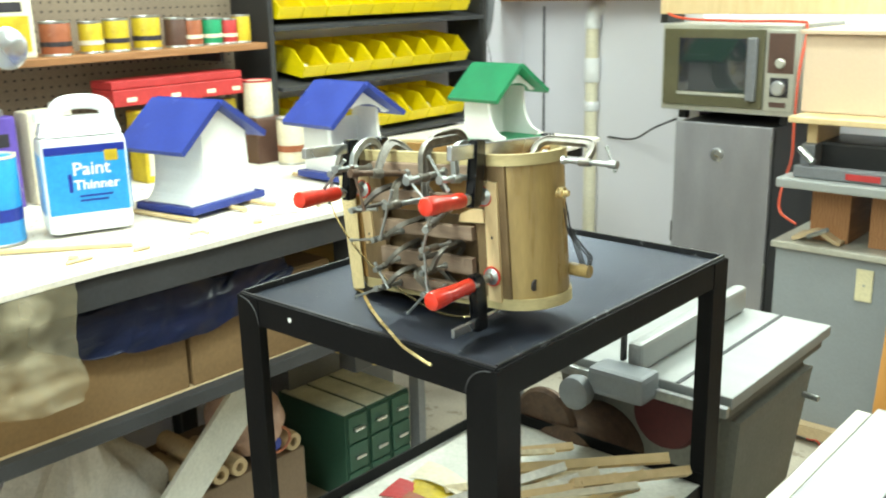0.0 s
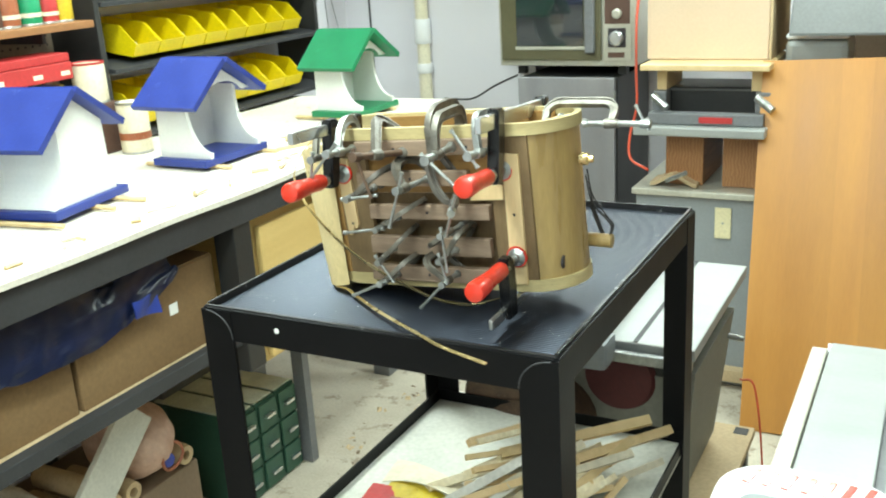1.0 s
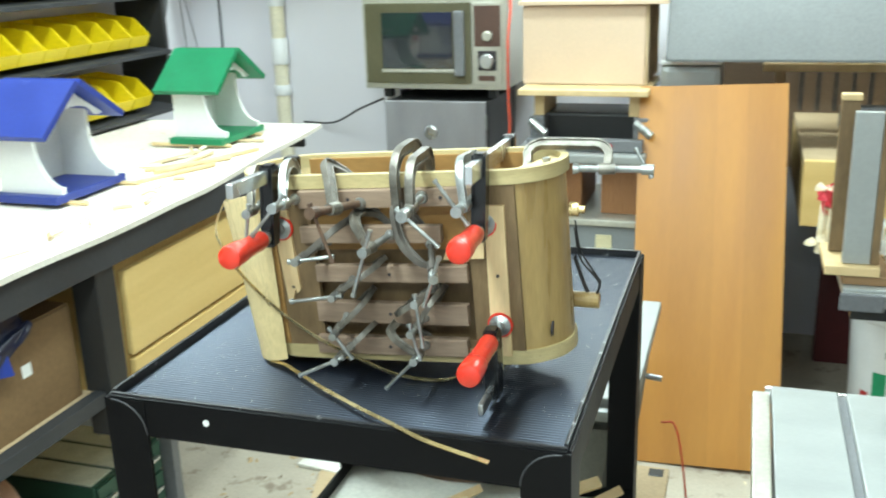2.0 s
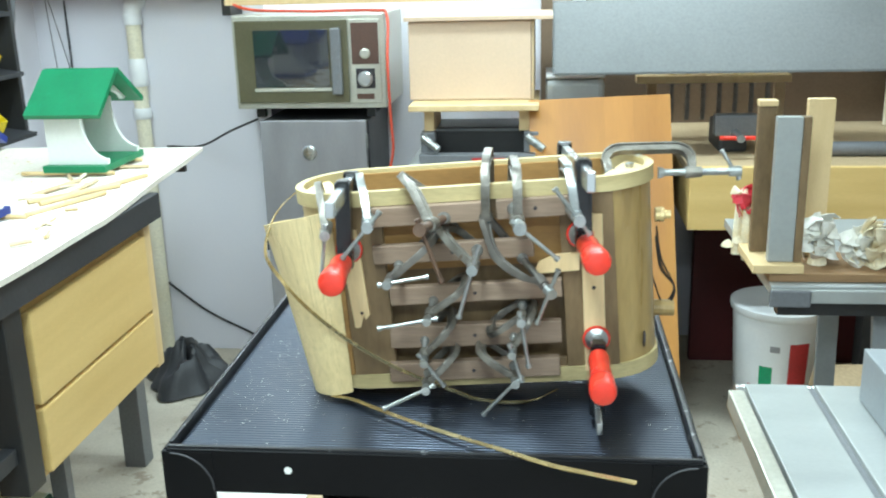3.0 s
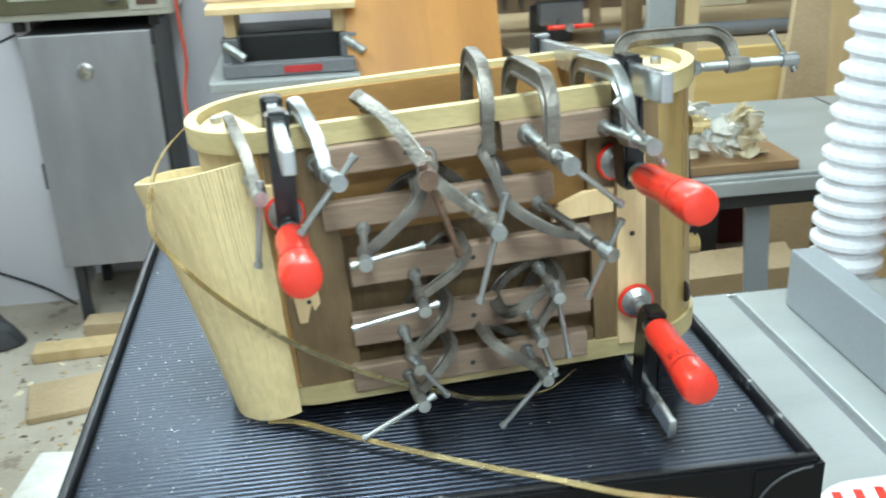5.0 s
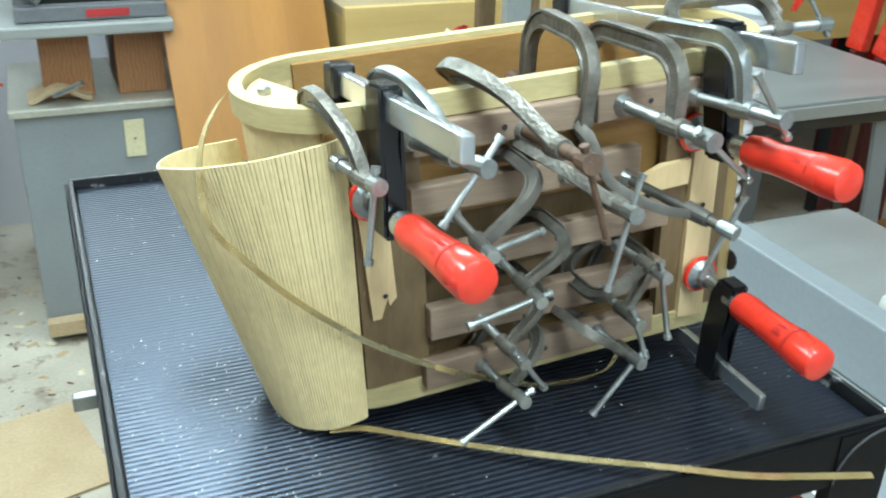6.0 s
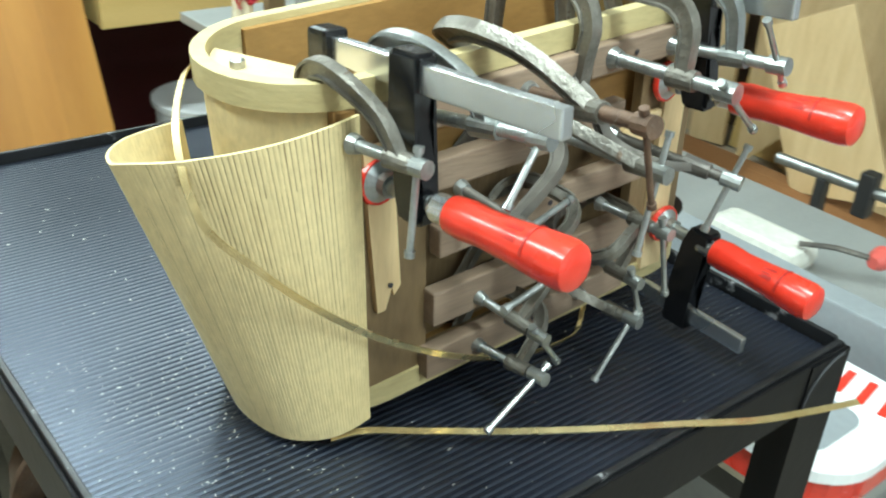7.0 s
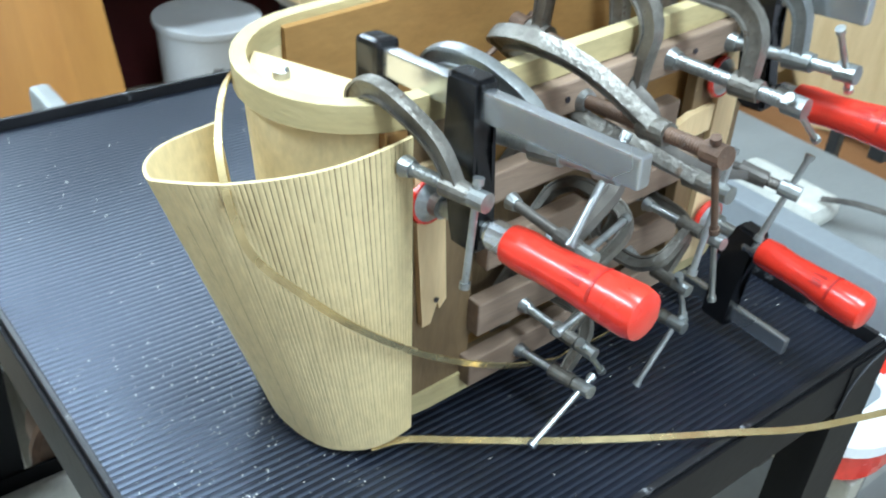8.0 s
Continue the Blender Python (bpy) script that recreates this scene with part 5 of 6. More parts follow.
def build_locker():
    x0, x1, y0, z0, z1 = -0.667, -0.293, 2.52, 0.21, 0.947
    t = thing("steel_locker", (-0.48, 2.7, 0), "grey brushed steel cabinet with a round lock and dark side", "steel cabinet")
    part("body", box(x0 + 0.004, x1 + 0.006, y0 + 0.02, 2.95, z0, z1 - 0.002, 0.004), "dark_side", t, "dark enamel body")
    d = part("door", box(x0, x1, y0, y0 + 0.019, z0 + 0.004, z1, 0.004), "cabinet_grey", t, "grey steel door with scuffs")
    part("lock", lathe([(0.026, 0), (0.026, -0.004), (0.02, -0.009), (0.008, -0.01)], (-0.496, y0, 0.835), 20, axis="Y"), "chrome", d, "round chrome lock")
    for z in (0.4, 0.85):
        part("hinge", rod((x1 + 0.002, y0 - 0.002, z), (x1 + 0.002, y0 - 0.002, z + 0.05), 0.005), "steel", d)
    part("latch", box(x0 - 0.006, x0, y0 + 0.002, y0 + 0.014, 0.48, 0.56), "dark_side", d)
    for x in (x0 + 0.02, x1 - 0.03):
        for y in (y0 + 0.03, 2.9):
            part("leg", box(x, x + 0.03, y, y + 0.03, 0, z0), "dark_grey", t)
    return t


build_locker()


def build_microwave():
    x0, x1, y0, z0, z1 = -0.747, -0.222, 2.548, 0.985, 1.302
    t = thing("microwave_oven", (-0.48, 2.75, 0.947), "old silver-trimmed microwave oven with an olive door", "microwave")
    part("case", box(x0, x1, y0 + 0.016, 2.95, z0, z1, 0.006), "silver_trim", t, "silver-grey metal case")
    part("front_frame", box(x0, x1, y0, y0 + 0.016, z0, z1, 0.005), "silver_trim", t)
    for x in (x0 + 0.05, x1 - 0.08):
        for y in (y0 + 0.05, 2.88):
            part("foot", box(x, x + 0.03, y, y + 0.03, 0.949, z0), "dark_side", t)
    d = part("door", box(x0 + 0.012, x1 - 0.125, y0 - 0.012, y0 - 0.001, z0 + 0.022, z1 - 0.018, 0.003), "olive", t, "dark olive door")
    part("window", box(x0 + 0.075, x1 - 0.19, y0 - 0.0145, y0 - 0.0125, z0 + 0.075, z1 - 0.05, 0.001), "screen_glass", d, "dark reflective window")
    part("window_trim", box(x0 + 0.07, x1 - 0.185, y0 - 0.016, y0 - 0.0125, z0 + 0.06, z0 + 0.072, 0.002), "silver_trim", d)
    part("door_handle", box(x1 - 0.18, x1 - 0.145, y0 - 0.036, y0 - 0.013, z0 + 0.05, z1 - 0.045, 0.006), "grey_steel", d, "grey vertical pull bar")
    p_ = part("control_panel", box(x1 - 0.118, x1 - 0.014, y0 - 0.006, y0 - 0.001, z0 + 0.018, z1 - 0.018, 0.002), "silver_trim", t)
    part("timer_scale", box(x1 - 0.112, x1 - 0.02, y0 - 0.0085, y0 - 0.0065, z0 + 0.15, z1 - 0.03), "brown_label", p_, "brown timer panel")
    part("dial_plate", box(x1 - 0.1, x1 - 0.035, y0 - 0.0085, y0 - 0.0065, z0 + 0.068, z0 + 0.135), "ink", p_)
    part("dial", lathe([(0.027, 0), (0.026, -0.012), (0.02, -0.016)], (x1 - 0.068, y0 - 0.009, z0 + 0.1), 20, axis="Y"), "chrome", p_, "round chrome dial")
    part("timer_knob", lathe([(0.018, 0), (0.017, -0.01), (0.012, -0.012)], (x1 - 0.066, y0 - 0.009, z0 + 0.185), 16, axis="Y"), "silver_trim", p_)
    part("badge", box(x1 - 0.1, x1 - 0.04, y0 - 0.0085, y0 - 0.0065, z0 + 0.032, z0 + 0.05), "brown_label", p_)
    return t


build_microwave()
# shelf above the corner and the pale beam over the microwave
us = thing("upper_shelf", (-1.2, 2.78, 1.38), "wooden shelf with reddish clutter above the drain pipe", "shelf")
part("board", box(XL, -0.78, 2.6, YF, 1.385, 1.405, 0.002), "brown_shelf", us)
part("cleat", box(-0.80, -0.77, 2.62, YF, 1.30, 1.385), "dark_side", us)
bm_ = thing("pine_beam", (0.6, 2.5, 1.33), "pale pine board running above the microwave", "beam")
part("board", box(-0.77, 2.2, 2.56, 2.6, 1.335, 1.46, 0.003), "strip_wood", bm_)
for i in range(7):
    t = thing("shelf_box", (-1.45 + i * 0.1, 2.75, 1.405), "faded red box among clutter on the upper shelf", "box", "boxes on the upper shelf")
    part("body", box(-1.49 + i * 0.1, -1.41 + i * 0.1, 2.66, 2.9, 1.406, 1.46 + 0.02 * (i % 3), 0.003), ("red_paper", "kraft", "orange_label")[i % 3], t)
rc = part("red_cord", tube(spline([(-0.79, 2.6, 1.42), (-0.72, 2.56, 1.33), (-0.5, 2.56, 1.312), (-0.26, 2.57, 1.31), (-0.212, 2.56, 1.29), (-0.206, 2.5, 1.15), (-0.198, 2.47, 0.98), (-0.19, 2.45, 0.86), (-0.205, 2.42, 0.76), (-0.19, 2.38, 0.69), (-0.12, 2.35, 0.66)], 8), 0.0048, 8), "red_cord")
tagged(rc, "orange-red extension cord hanging beside the microwave", "extension cord")


# ---------------------------------------------------------------- planer stand with tan box
def build_stand():
    t = thing("planer_stand", (0.1, 2.3, 0), "light grey steel tool cabinet with a blank switch plate", "tool stand")
    part("cabinet", box(-0.1, 0.31, 2.14, 2.6, 0.0, 0.635, 0.005), "light_grey", t)
    part("cabinet_top", box(-0.11, 0.32, 2.12, 2.6, 0.636, 0.655, 0.003), "silver_trim", t)
    sp = part("switch_plate", box(0.155, 0.205, 2.134, 2.139, 0.505, 0.605, 0.002), "cream_plastic", t, "cream blank switch plate")
    part("screw", lathe([(0.004, 0), (0.003, -0.002)], (0.18, 2.134, 0.555), 8, axis="Y"), "steel", sp)
    part("base_rail", box(-0.1, 0.31, 2.10, 2.138, 0.03, 0.07), "kraft", t)
    # timber blocks that carry the machine bed
    part("block", box(-0.02, 0.1, 2.2, 2.5, 0.656, 0.83, 0.003), "brown_shelf", t)
    part("block", box(0.16, 0.28, 2.2, 2.5, 0.656, 0.83, 0.003), "brown_shelf", t)


build_stand()


def build_planer():
    t = thing("bench_planer", (0.1, 2.3, 0.83), "grey metal bench planer with bed and rollers", "planer")
    part("bed", box(-0.1, 0.30, 2.1, 2.5, 0.832, 0.862, 0.006), "saw_top", t, "machined metal bed")
    part("front_fence", box(-0.06, 0.29, 2.13, 2.17, 0.864, 0.9, 0.004), "grey_steel", t)
    part("head", box(-0.04, 0.28, 2.26, 2.46, 0.868, 0.96, 0.01), "dark_side", t, "dark cutter head cover")
    for x in (-0.06, 0.255):
        part("column", box(x, x + 0.045, 2.18, 2.24, 0.863, 0.96, 0.005), "grey_steel", t)
        part("crank", rod((x + 0.01, 2.15, 0.95), (x + 0.06, 2.13, 0.915), 0.012, None, 12), "steel", t)
    part("badge", box(0.1, 0.2, 2.126, 2.1295, 0.872, 0.89), "red_paper", t, "small red maker's plate")
    part("cap_board", box(-0.09, 0.3, 2.14, 2.5, 1.028, 1.046, 0.003), "pale_wood", t, "pale wooden board")
    for x in (-0.05, 0.24):
        part("cap_post", box(x, x + 0.03, 2.2, 2.4, 0.961, 1.027), "pale_wood", t)


build_planer()
gl = part("sanding_pad", sheet(lambda u, v: (-0.06 + 0.15 * u, 2.16 + 0.1 * v, 0.662 + 0.03 * math.sin(math.pi * u) ** 2), 10, 6, 0.012), "kraft", None, "", True)
tagged(gl, "worn leather glove lying on the tool cabinet", "glove")
w = part("lever", rod((0.0, 2.14, 0.68), (0.07, 2.1, 0.72), 0.007, None, 10), "steel")
tagged(w, "short steel lever on the tool cabinet", "lever")
tb_ = thing("tan_case", (0.1, 2.4, 1.046), "plain tan box on the board over the planer", "box")
part("body", box(-0.1, 0.275, 2.26, 2.6, 1.047, 1.285, 0.004), "tan_box", tb_)
part("end_panel", box(0.276, 0.284, 2.26, 2.6, 1.047, 1.285, 0.002), "kraft", tb_, "brown end panel")
part("top_board", box(-0.11, 0.34, 2.24, 2.6, 1.287, 1.3, 0.002), "tan_box", tb_)

# leaning orange panel
op = thing("solid_wood_slab", (0.5, 1.95, 0), "orange varnished solid-wood panel leaning by the planer", "wood panel")
for i, wd in enumerate((0.1, 0.125, 0.085, 0.11)):
    x0 = -0.21 + (0, 0.1, 0.225, 0.31)[i]
    b = box(x0, x0 + wd, -0.01, 0.01, 0.0, 1.11, 0.0)
    bmesh.ops.transform(b, matrix=Matrix.Translation((0.515, 1.86, 0.006)) @ tilt(-19.2, -2, 0), verts=b.verts)
    part("stave", b, "orange_wood", op)

# ---------------------------------------------------------------- small table saw behind the cart
def build_small_saw():
    x0, x1, y0, y1, z = 0.0, 0.44, 0.645, 1.095, 0.785
    t = thing("small_table_saw", (0.22, 0.87, 0), "old bench table saw with a white worn top on a stand", "table saw")
    part("table_top", box(x0, x1, y0, y1, z - 0.022, z, 0.003), "saw_top", t, "pale worn metal table")
    part("top_skirt", box(x0 + 0.012, x1 - 0.012, y0 + 0.012, y1 - 0.012, z - 0.045, z - 0.022), "saw_body", t)
    part("mitre_slot", box(0.335, 0.343, y0 + 0.002, y1 - 0.002, z + 0.0002, z + 0.0012), "dark_grey", t)
    part("mitre_slot", box(0.1, 0.108, y0 + 0.002, y1 - 0.002, z + 0.0002, z + 0.0012), "dark_grey", t)
    f_ = part("rip_fence", box(0.242, 0.27, y0 - 0.005, y1 - 0.02, z + 0.002, z + 0.055, 0.008), "saw_top", t, "pale rip fence")
    part("fence_clamp", box(0.2, 0.31, y0 - 0.07, y0 - 0.006, z - 0.03, z + 0.02, 0.01), "light_grey", f_)
    part("clamp_plate", box(0.232, 0.24, y0 - 0.012, y0 - 0.0, z + 0.02, z + 0.075, 0.002), "dark_side", f_)
    part("fence_knob", lathe([(0.026, 0), (0.03, -0.01), (0.03, -0.03), (0.022, -0.036)], (0.185, y0 - 0.06, z - 0.03), 20, axis="Y"), "light_grey", f_, "round grey fence knob", True)
    part("front_rail", box(x0 - 0.03, x1 + 0.0, y0 - 0.022, y0 - 0.008, z - 0.03, z - 0.012, 0.002), "steel", t)
    # tapered body
    b = bmesh.new()
    bmesh.ops.create_cube(b, size=1)
    for v in b.verts:
        k = 1.0 if v.co.z > 0 else 0.82
        v.co = Vector((0.24 + v.co.x * 0.38 * k, 0.88 + v.co.y * 0.4 * k, 0.575 + v.co.z * 0.33))
    bmesh.ops.bevel(b, geom=b.edges[:], offset=0.03, segments=3, affect="EDGES")
    part("body", b, "saw_body", t, "scuffed grey-green body", True)
    part("trunnion", lathe([(0.06, 0), (0.066, 0.012), (0.056, 0.02)], (0.30, 0.675, 0.70), 28, axis="Y"), "maroon", t, "dark red curved trunnion", True)
    part("motor", lathe([(0.03, -0.12), (0.085, -0.1), (0.09, 0.04), (0.06, 0.07)], (0.165, 0.66, 0.60), 24, axis="Y"), "rust", t, "brown motor housing", True)
    part("handwheel", lathe([(0.06, -0.006), (0.066, 0.0), (0.066, 0.008), (0.05, 0.012), (0.015, 0.012)], (0.115, 0.57, 0.675), 24, axis="Y"), "rust", t, "dark brown handwheel", True)
    part("side_peg", rod((0.40, 1.02, 0.66), (0.452, 1.02, 0.655), 0.006), "steel", t)
    for x in (0.05, 0.43):
        for y in (0.68, 1.06):
            part("stand_leg", box(x, x + 0.03, y, y + 0.03, 0.0, 0.42, 0.003), "dark_side", t)
    part("stand_shelf", box(0.03, 0.47, 0.66, 1.1, 0.4, 0.418, 0.003), "kraft", t, "plywood stand board")


build_small_saw()
wl = part("saw_wire", tube(spline([(0.46, 0.95, 0.60), (0.49, 0.95, 0.58), (0.52, 0.9, 0.4), (0.53, 0.86, 0.1), (0.55, 0.8, 0.006)], 8), 0.002, 8), "red_cord")
tagged(wl, "thin red wire hanging from the saw stand", "wire")

# ---------------------------------------------------------------- large table saw beside the cart
def build_large_saw():
    x0, x1, y0, y1, z = 0.612, 1.18, 0.03, 0.742, 0.79
    t = thing("large_table_saw", (1.0, 0.4, 0), "large table saw with a pale grey iron top and fence", "table saw")
    part("wing", box(x0 + 0.028, 0.735, y0, y1, z - 0.03, z, 0.002), "saw_top", t, "pale grey extension wing")
    part("wing_edge", box(x0, x0 + 0.025, y0, y1 - 0.015, z - 0.035, z - 0.004, 0.003), "silver_trim", t)
    part("table_top", box(0.748, x1, y0, y1, z - 0.035, z, 0.003), "saw_top", t, "pale grey cast table")
    part("slot_bed", box(0.735, 0.748, y0, y1, z - 0.03, z - 0.008), "grey_steel", t)
    f_ = part("rip_fence", box(0.80, 0.838, y0 - 0.12, 0.69, z + 0.002, z + 0.085, 0.003), "light_grey", t, "tall grey rip fence")
    part("fence_head", box(0.76, 0.92, y0 - 0.16, y0 - 0.1, z - 0.05, z + 0.04, 0.01), "light_grey", f_)
    part("front_rail", rod((x0 + 0.01, y0 - 0.06, z - 0.05), (x1, y0 - 0.06, z - 0.05), 0.017, None, 16), "chrome", t)
    part("rear_rail", rod((x0 + 0.02, y1 + 0.03, z - 0.03), (x1, y1 + 0.03, z - 0.03), 0.014, None, 16), "chrome", t)
    part("cabinet", box(0.78, 1.15, 0.07, 0.7, 0.02, z - 0.036, 0.008), "light_grey", t, "grey sheet steel cabinet")
    part("side_bracket", box(x0 + 0.03, 0.78, y0 + 0.1, y1 - 0.1, z - 0.09, z - 0.032, 0.004), "dark_side", t)
    g = part("blade_guard", box(0.94, 1.01, 0.3, 0.44, z + 0.003, z + 0.038, 0.014), "dusty_shelf", t, "pale dusty blade guard")
    part("guard_arm", tube(spline([(0.965, 0.31, z + 0.045), (0.975, 0.27, z + 0.055), (1.0, 0.235, z + 0.05)], 6), 0.004, 8), "dark_iron", g)
    part("crank_knob", lathe([(0.008, 0.0), (0.014, 0.012), (0.016, 0.026), (0.011, 0.034)], (1.0, 0.228, z + 0.045), 16, axis="X"), "pink_rubber", g, "faded red knob", True)


build_large_saw()


def build_tub():
    """White-lidded red tub on the saw top."""
    t = thing("plastic_tub", (0.70, 0.15, 0.79), "red plastic tub with a white striped lid on the saw", "tub")
    def rr(x0, x1, y0, y1, r, z):
        pts = []
        for cx, cy, a0 in ((x1 - r, y0 + r, -90), (x1 - r, y1 - r, 0), (x0 + r, y1 - r, 90), (x0 + r, y0 + r, 180)):
            pts += [(cx + r * math.cos(a), cy + r * math.sin(a), z) for a in arc(7, a0, a0 + 90)]
        return pts
    part("body", prism(rr(0.58, 0.765, 0.025, 0.235, 0.06, 0.792), (0, 0, 0.032)), "red_plastic", t, "bright red body", False)
    part("lid", prism(rr(0.575, 0.77, 0.02, 0.24, 0.065, 0.8245), (0, 0, 0.012)), "white_plastic", t, "white lid with red stripes")
    for i in range(7):
        x = 0.605 + 0.021 * i
        part("stripe", box(x, x + 0.008, 0.19, 0.225, 0.8368, 0.8378, 0, None, tilt(0, 0, -14)), "red_plastic", t)
    for i in range(5):
        y = 0.055 + 0.024 * i
        part("stripe", box(0.712, 0.757, y, y + 0.009, 0.8368, 0.8378, 0, None, tilt(0, 0, 10)), "red_plastic", t)
    part("lid_window", prism(rr(0.605, 0.695, 0.06, 0.17, 0.02, 0.8368), (0, 0, 0.001)), "light_grey", t)


build_tub()


def build_hose():
    t = thing("dust_hose", (1.02, 0.85, 0.5), "white corrugated dust collection hose standing by the saw", "hose")
    path = spline([(1.0, 0.88, 0.3), (1.0, 0.88, 0.72), (1.005, 0.88, 0.95), (1.03, 0.88, 1.2), (1.05, 0.9, 1.5), (1.06, 0.92, 1.95), (1.06, 0.92, 2.39)], 30)
    rad = [0.052 + 0.0055 * (1 if (i // 2) % 2 else -1) for i in range(len(path))]
    part("pleated_tube", tube(path, rad, 24), "hose", t, "", True)
    part("hose_cuff", lathe([(0.06, 0.0), (0.064, 0.01), (0.064, 0.28), (0.058, 0.3)], (1.0, 0.88, 0.0), 24), "light_grey", t, "", True)
    part("hose_strap", tube(spline([(1.08, 0.83, 1.18), (1.09, 0.84, 1.13), (1.075, 0.83, 1.1), (1.1, 0.84, 1.12)], 6), 0.004, 6), "red_plastic", t, "red strap")


build_hose()


# ---------------------------------------------------------------- work table with the wooden frame
def build_side_table():
    x0, x1, y0, y1, z = 0.775, 1.9, 1.18, 1.72, 0.81
    t = thing("side_table", (1.3, 1.45, 0), "white-topped machine table on pale legs", "machine table")
    part("table_top", box(x0, x1, y0, y1, z - 0.022, z, 0.003), "saw_top", t, "white metal table top")
    part("front_rail", box(x0, x1, y0 - 0.012, y0 - 0.001, z - 0.034, z - 0.006, 0.003), "saw_top", t, "grey front rail")
    part("corner_casting", box(x0 - 0.006, x0 + 0.075, y0 - 0.02, y0 - 0.0125, z - 0.04, z - 0.004, 0.004), "grey_steel", t)
    part("under_rail", box(x0 + 0.02, x1 - 0.02, y0 + 0.02, y0 + 0.05, z - 0.07, z - 0.023), "dark_side", t)
    for x in (x0 + 0.22, x1 - 0.15):
        for y, s in ((y0 + 0.06, -1), (y1 - 0.1, 1)):
            leg = prism([(x, y, z - 0.03), (x + 0.05, y, z - 0.03), (x + 0.08, y + s * 0.05, 0.0), (x + 0.035, y + s * 0.05, 0.0)], (0, 0.012, 0))
            part("leg", leg, "light_grey", t, "pale splayed leg")
    part("seam", box(1.38, 1.384, y0 + 0.001, y1 - 0.001, z + 0.0003, z + 0.0012), "ink", t)


build_side_table()
fr = thing("display_stand", (0.9, 1.28, 0.81), "small upright frame of grey and pale boards on a base", "wooden frame")
part("base_board", box(0.775, 1.08, 1.2, 1.36, 0.811, 0.829, 0.002), "plank_brown", fr, "brown base board")
part("base_end", box(0.74, 0.84, 1.195, 1.36, 0.830, 0.848, 0.002), "pale_wood", fr)
part("upright", box(0.752, 0.787, 1.29, 1.31, 0.849, 1.155, 0.002), "stile_wood", fr, "weathered brown upright board")
part("upright", box(0.772, 0.822, 1.215, 1.235, 0.849, 1.145, 0.002), "saw_top", fr, "tall pale grey faced board")
part("upright_edge", box(0.8225, 0.838, 1.213, 1.237, 0.849, 1.145, 0.002), "stile_wood", fr, "dark wood edge")
part("upright", box(0.858, 0.912, 1.325, 1.345, 0.83, 1.165, 0.002), "pale_wood", fr, "tall pale wood board")
part("cap_block", box(0.751, 0.789, 1.285, 1.315, 1.1555, 1.168, 0.003), "pale_wood", fr)
rng = random.Random(21)


def petals(name, centre, n, r, mat, label, category, z0):
    t = thing(name, (centre[0], centre[1], z0), label, category)
    for i in range(n):
        a, e = rng.uniform(0, 6.28), rng.uniform(-1.3, 1.4)
        d = Vector((math.cos(a) * math.cos(e), math.sin(a) * math.cos(e), math.sin(e)))
        s = d.orthogonal().normalized()
        o = d.cross(s)
        low = i % 3 == 0
        c = Vector(centre) if not low else Vector((centre[0] + rng.uniform(-0.3, 0.3) * r, centre[1], z0 + r * 0.7))
        k = r * rng.uniform(0.6, 1.0)
        part("petal", sheet(lambda u, v: c + d * k * (0.15 + u) + s * (v - 0.5) * k * 0.9 * math.sin(math.pi * (0.15 + 0.8 * u)) + o * k * 0.35 * math.sin(3 * u + v), 5, 4, 0.0015), mat if not (low and mat == "flower_red") else "fleece", t, "", True)
    part("core", rod((centre[0], centre[1], z0), centre, r * 0.45, r * 0.25, 8), "fleece", t)
    return t


petals("paper_flower", (0.765, 1.395, 0.935), 54, 0.036, "flower_red", "red curled wood-shaving flower with a pale heart", "flower", 0.812)
petals("paper_flower", (0.745, 1.40, 0.955), 5, 0.025, "fleece", "small pale wood-shaving flower", "flower", 0.812)
petals("shaving_flower", (0.965, 1.27, 0.872), 44, 0.04, "gauze", "cream wood-shaving flower lying on the base board", "flower", 0.83)
petals("shaving_flower", (0.995, 1.26, 0.885), 40, 0.042, "fleece", "cream wood-shaving flower lying on the base board", "flower", 0.83)
petals("shaving_flower", (0.885, 1.27, 0.9), 48, 0.045, "gauze", "crumpled white paper flower on the base board", "flower", 0.83)

bk = thing("plastic_bucket", (1.05, 2.2, 0.0), "white plastic pail with red and green label and lid", "bucket")
part("pail", lathe([(0.118, 0.0), (0.122, 0.01), (0.14, 0.365), (0.146, 0.37), (0.146, 0.385)], (1.05, 2.2, 0.03), 32), "white_plastic", bk, "", True)
part("lid", lathe([(0.148, 0.372), (0.15, 0.378), (0.15, 0.392), (0.13, 0.394), (0.12, 0.388)], (1.05, 2.2, 0.03), 32), "white_plastic", bk, "", True)
for a0, a1, z0, z1, mat in ((-88, -62, 0.12, 0.3, "red_paper"), (-125, -108, 0.14, 0.22, "green_label"), (-142, -130, 0.13, 0.15, "red_paper"), (-112, -100, 0.27, 0.29, "cabinet_grey")):
    b = bmesh.new()
    rr_ = lambda z: 0.1205 + (z - 0.01) * 0.0507 + 0.002
    A = [radians(a0 + (a1 - a0) * i / 6) for i in range(7)]
    va = [b.verts.new((1.05 + rr_(z0) * math.cos(a), 2.2 + rr_(z0) * math.sin(a), 0.03 + z0)) for a in A]
    vb = [b.verts.new((1.05 + rr_(z1) * math.cos(a), 2.2 + rr_(z1) * math.sin(a), 0.03 + z1)) for a in A]
    for i in range(6):
        b.faces.new((va[i], va[i + 1], vb[i + 1], vb[i]))
    part("label_patch", b, mat, bk)
part("base_pad", box(0.93, 1.17, 2.08, 2.32, 0.0, 0.029, 0.003), "kraft", bk)

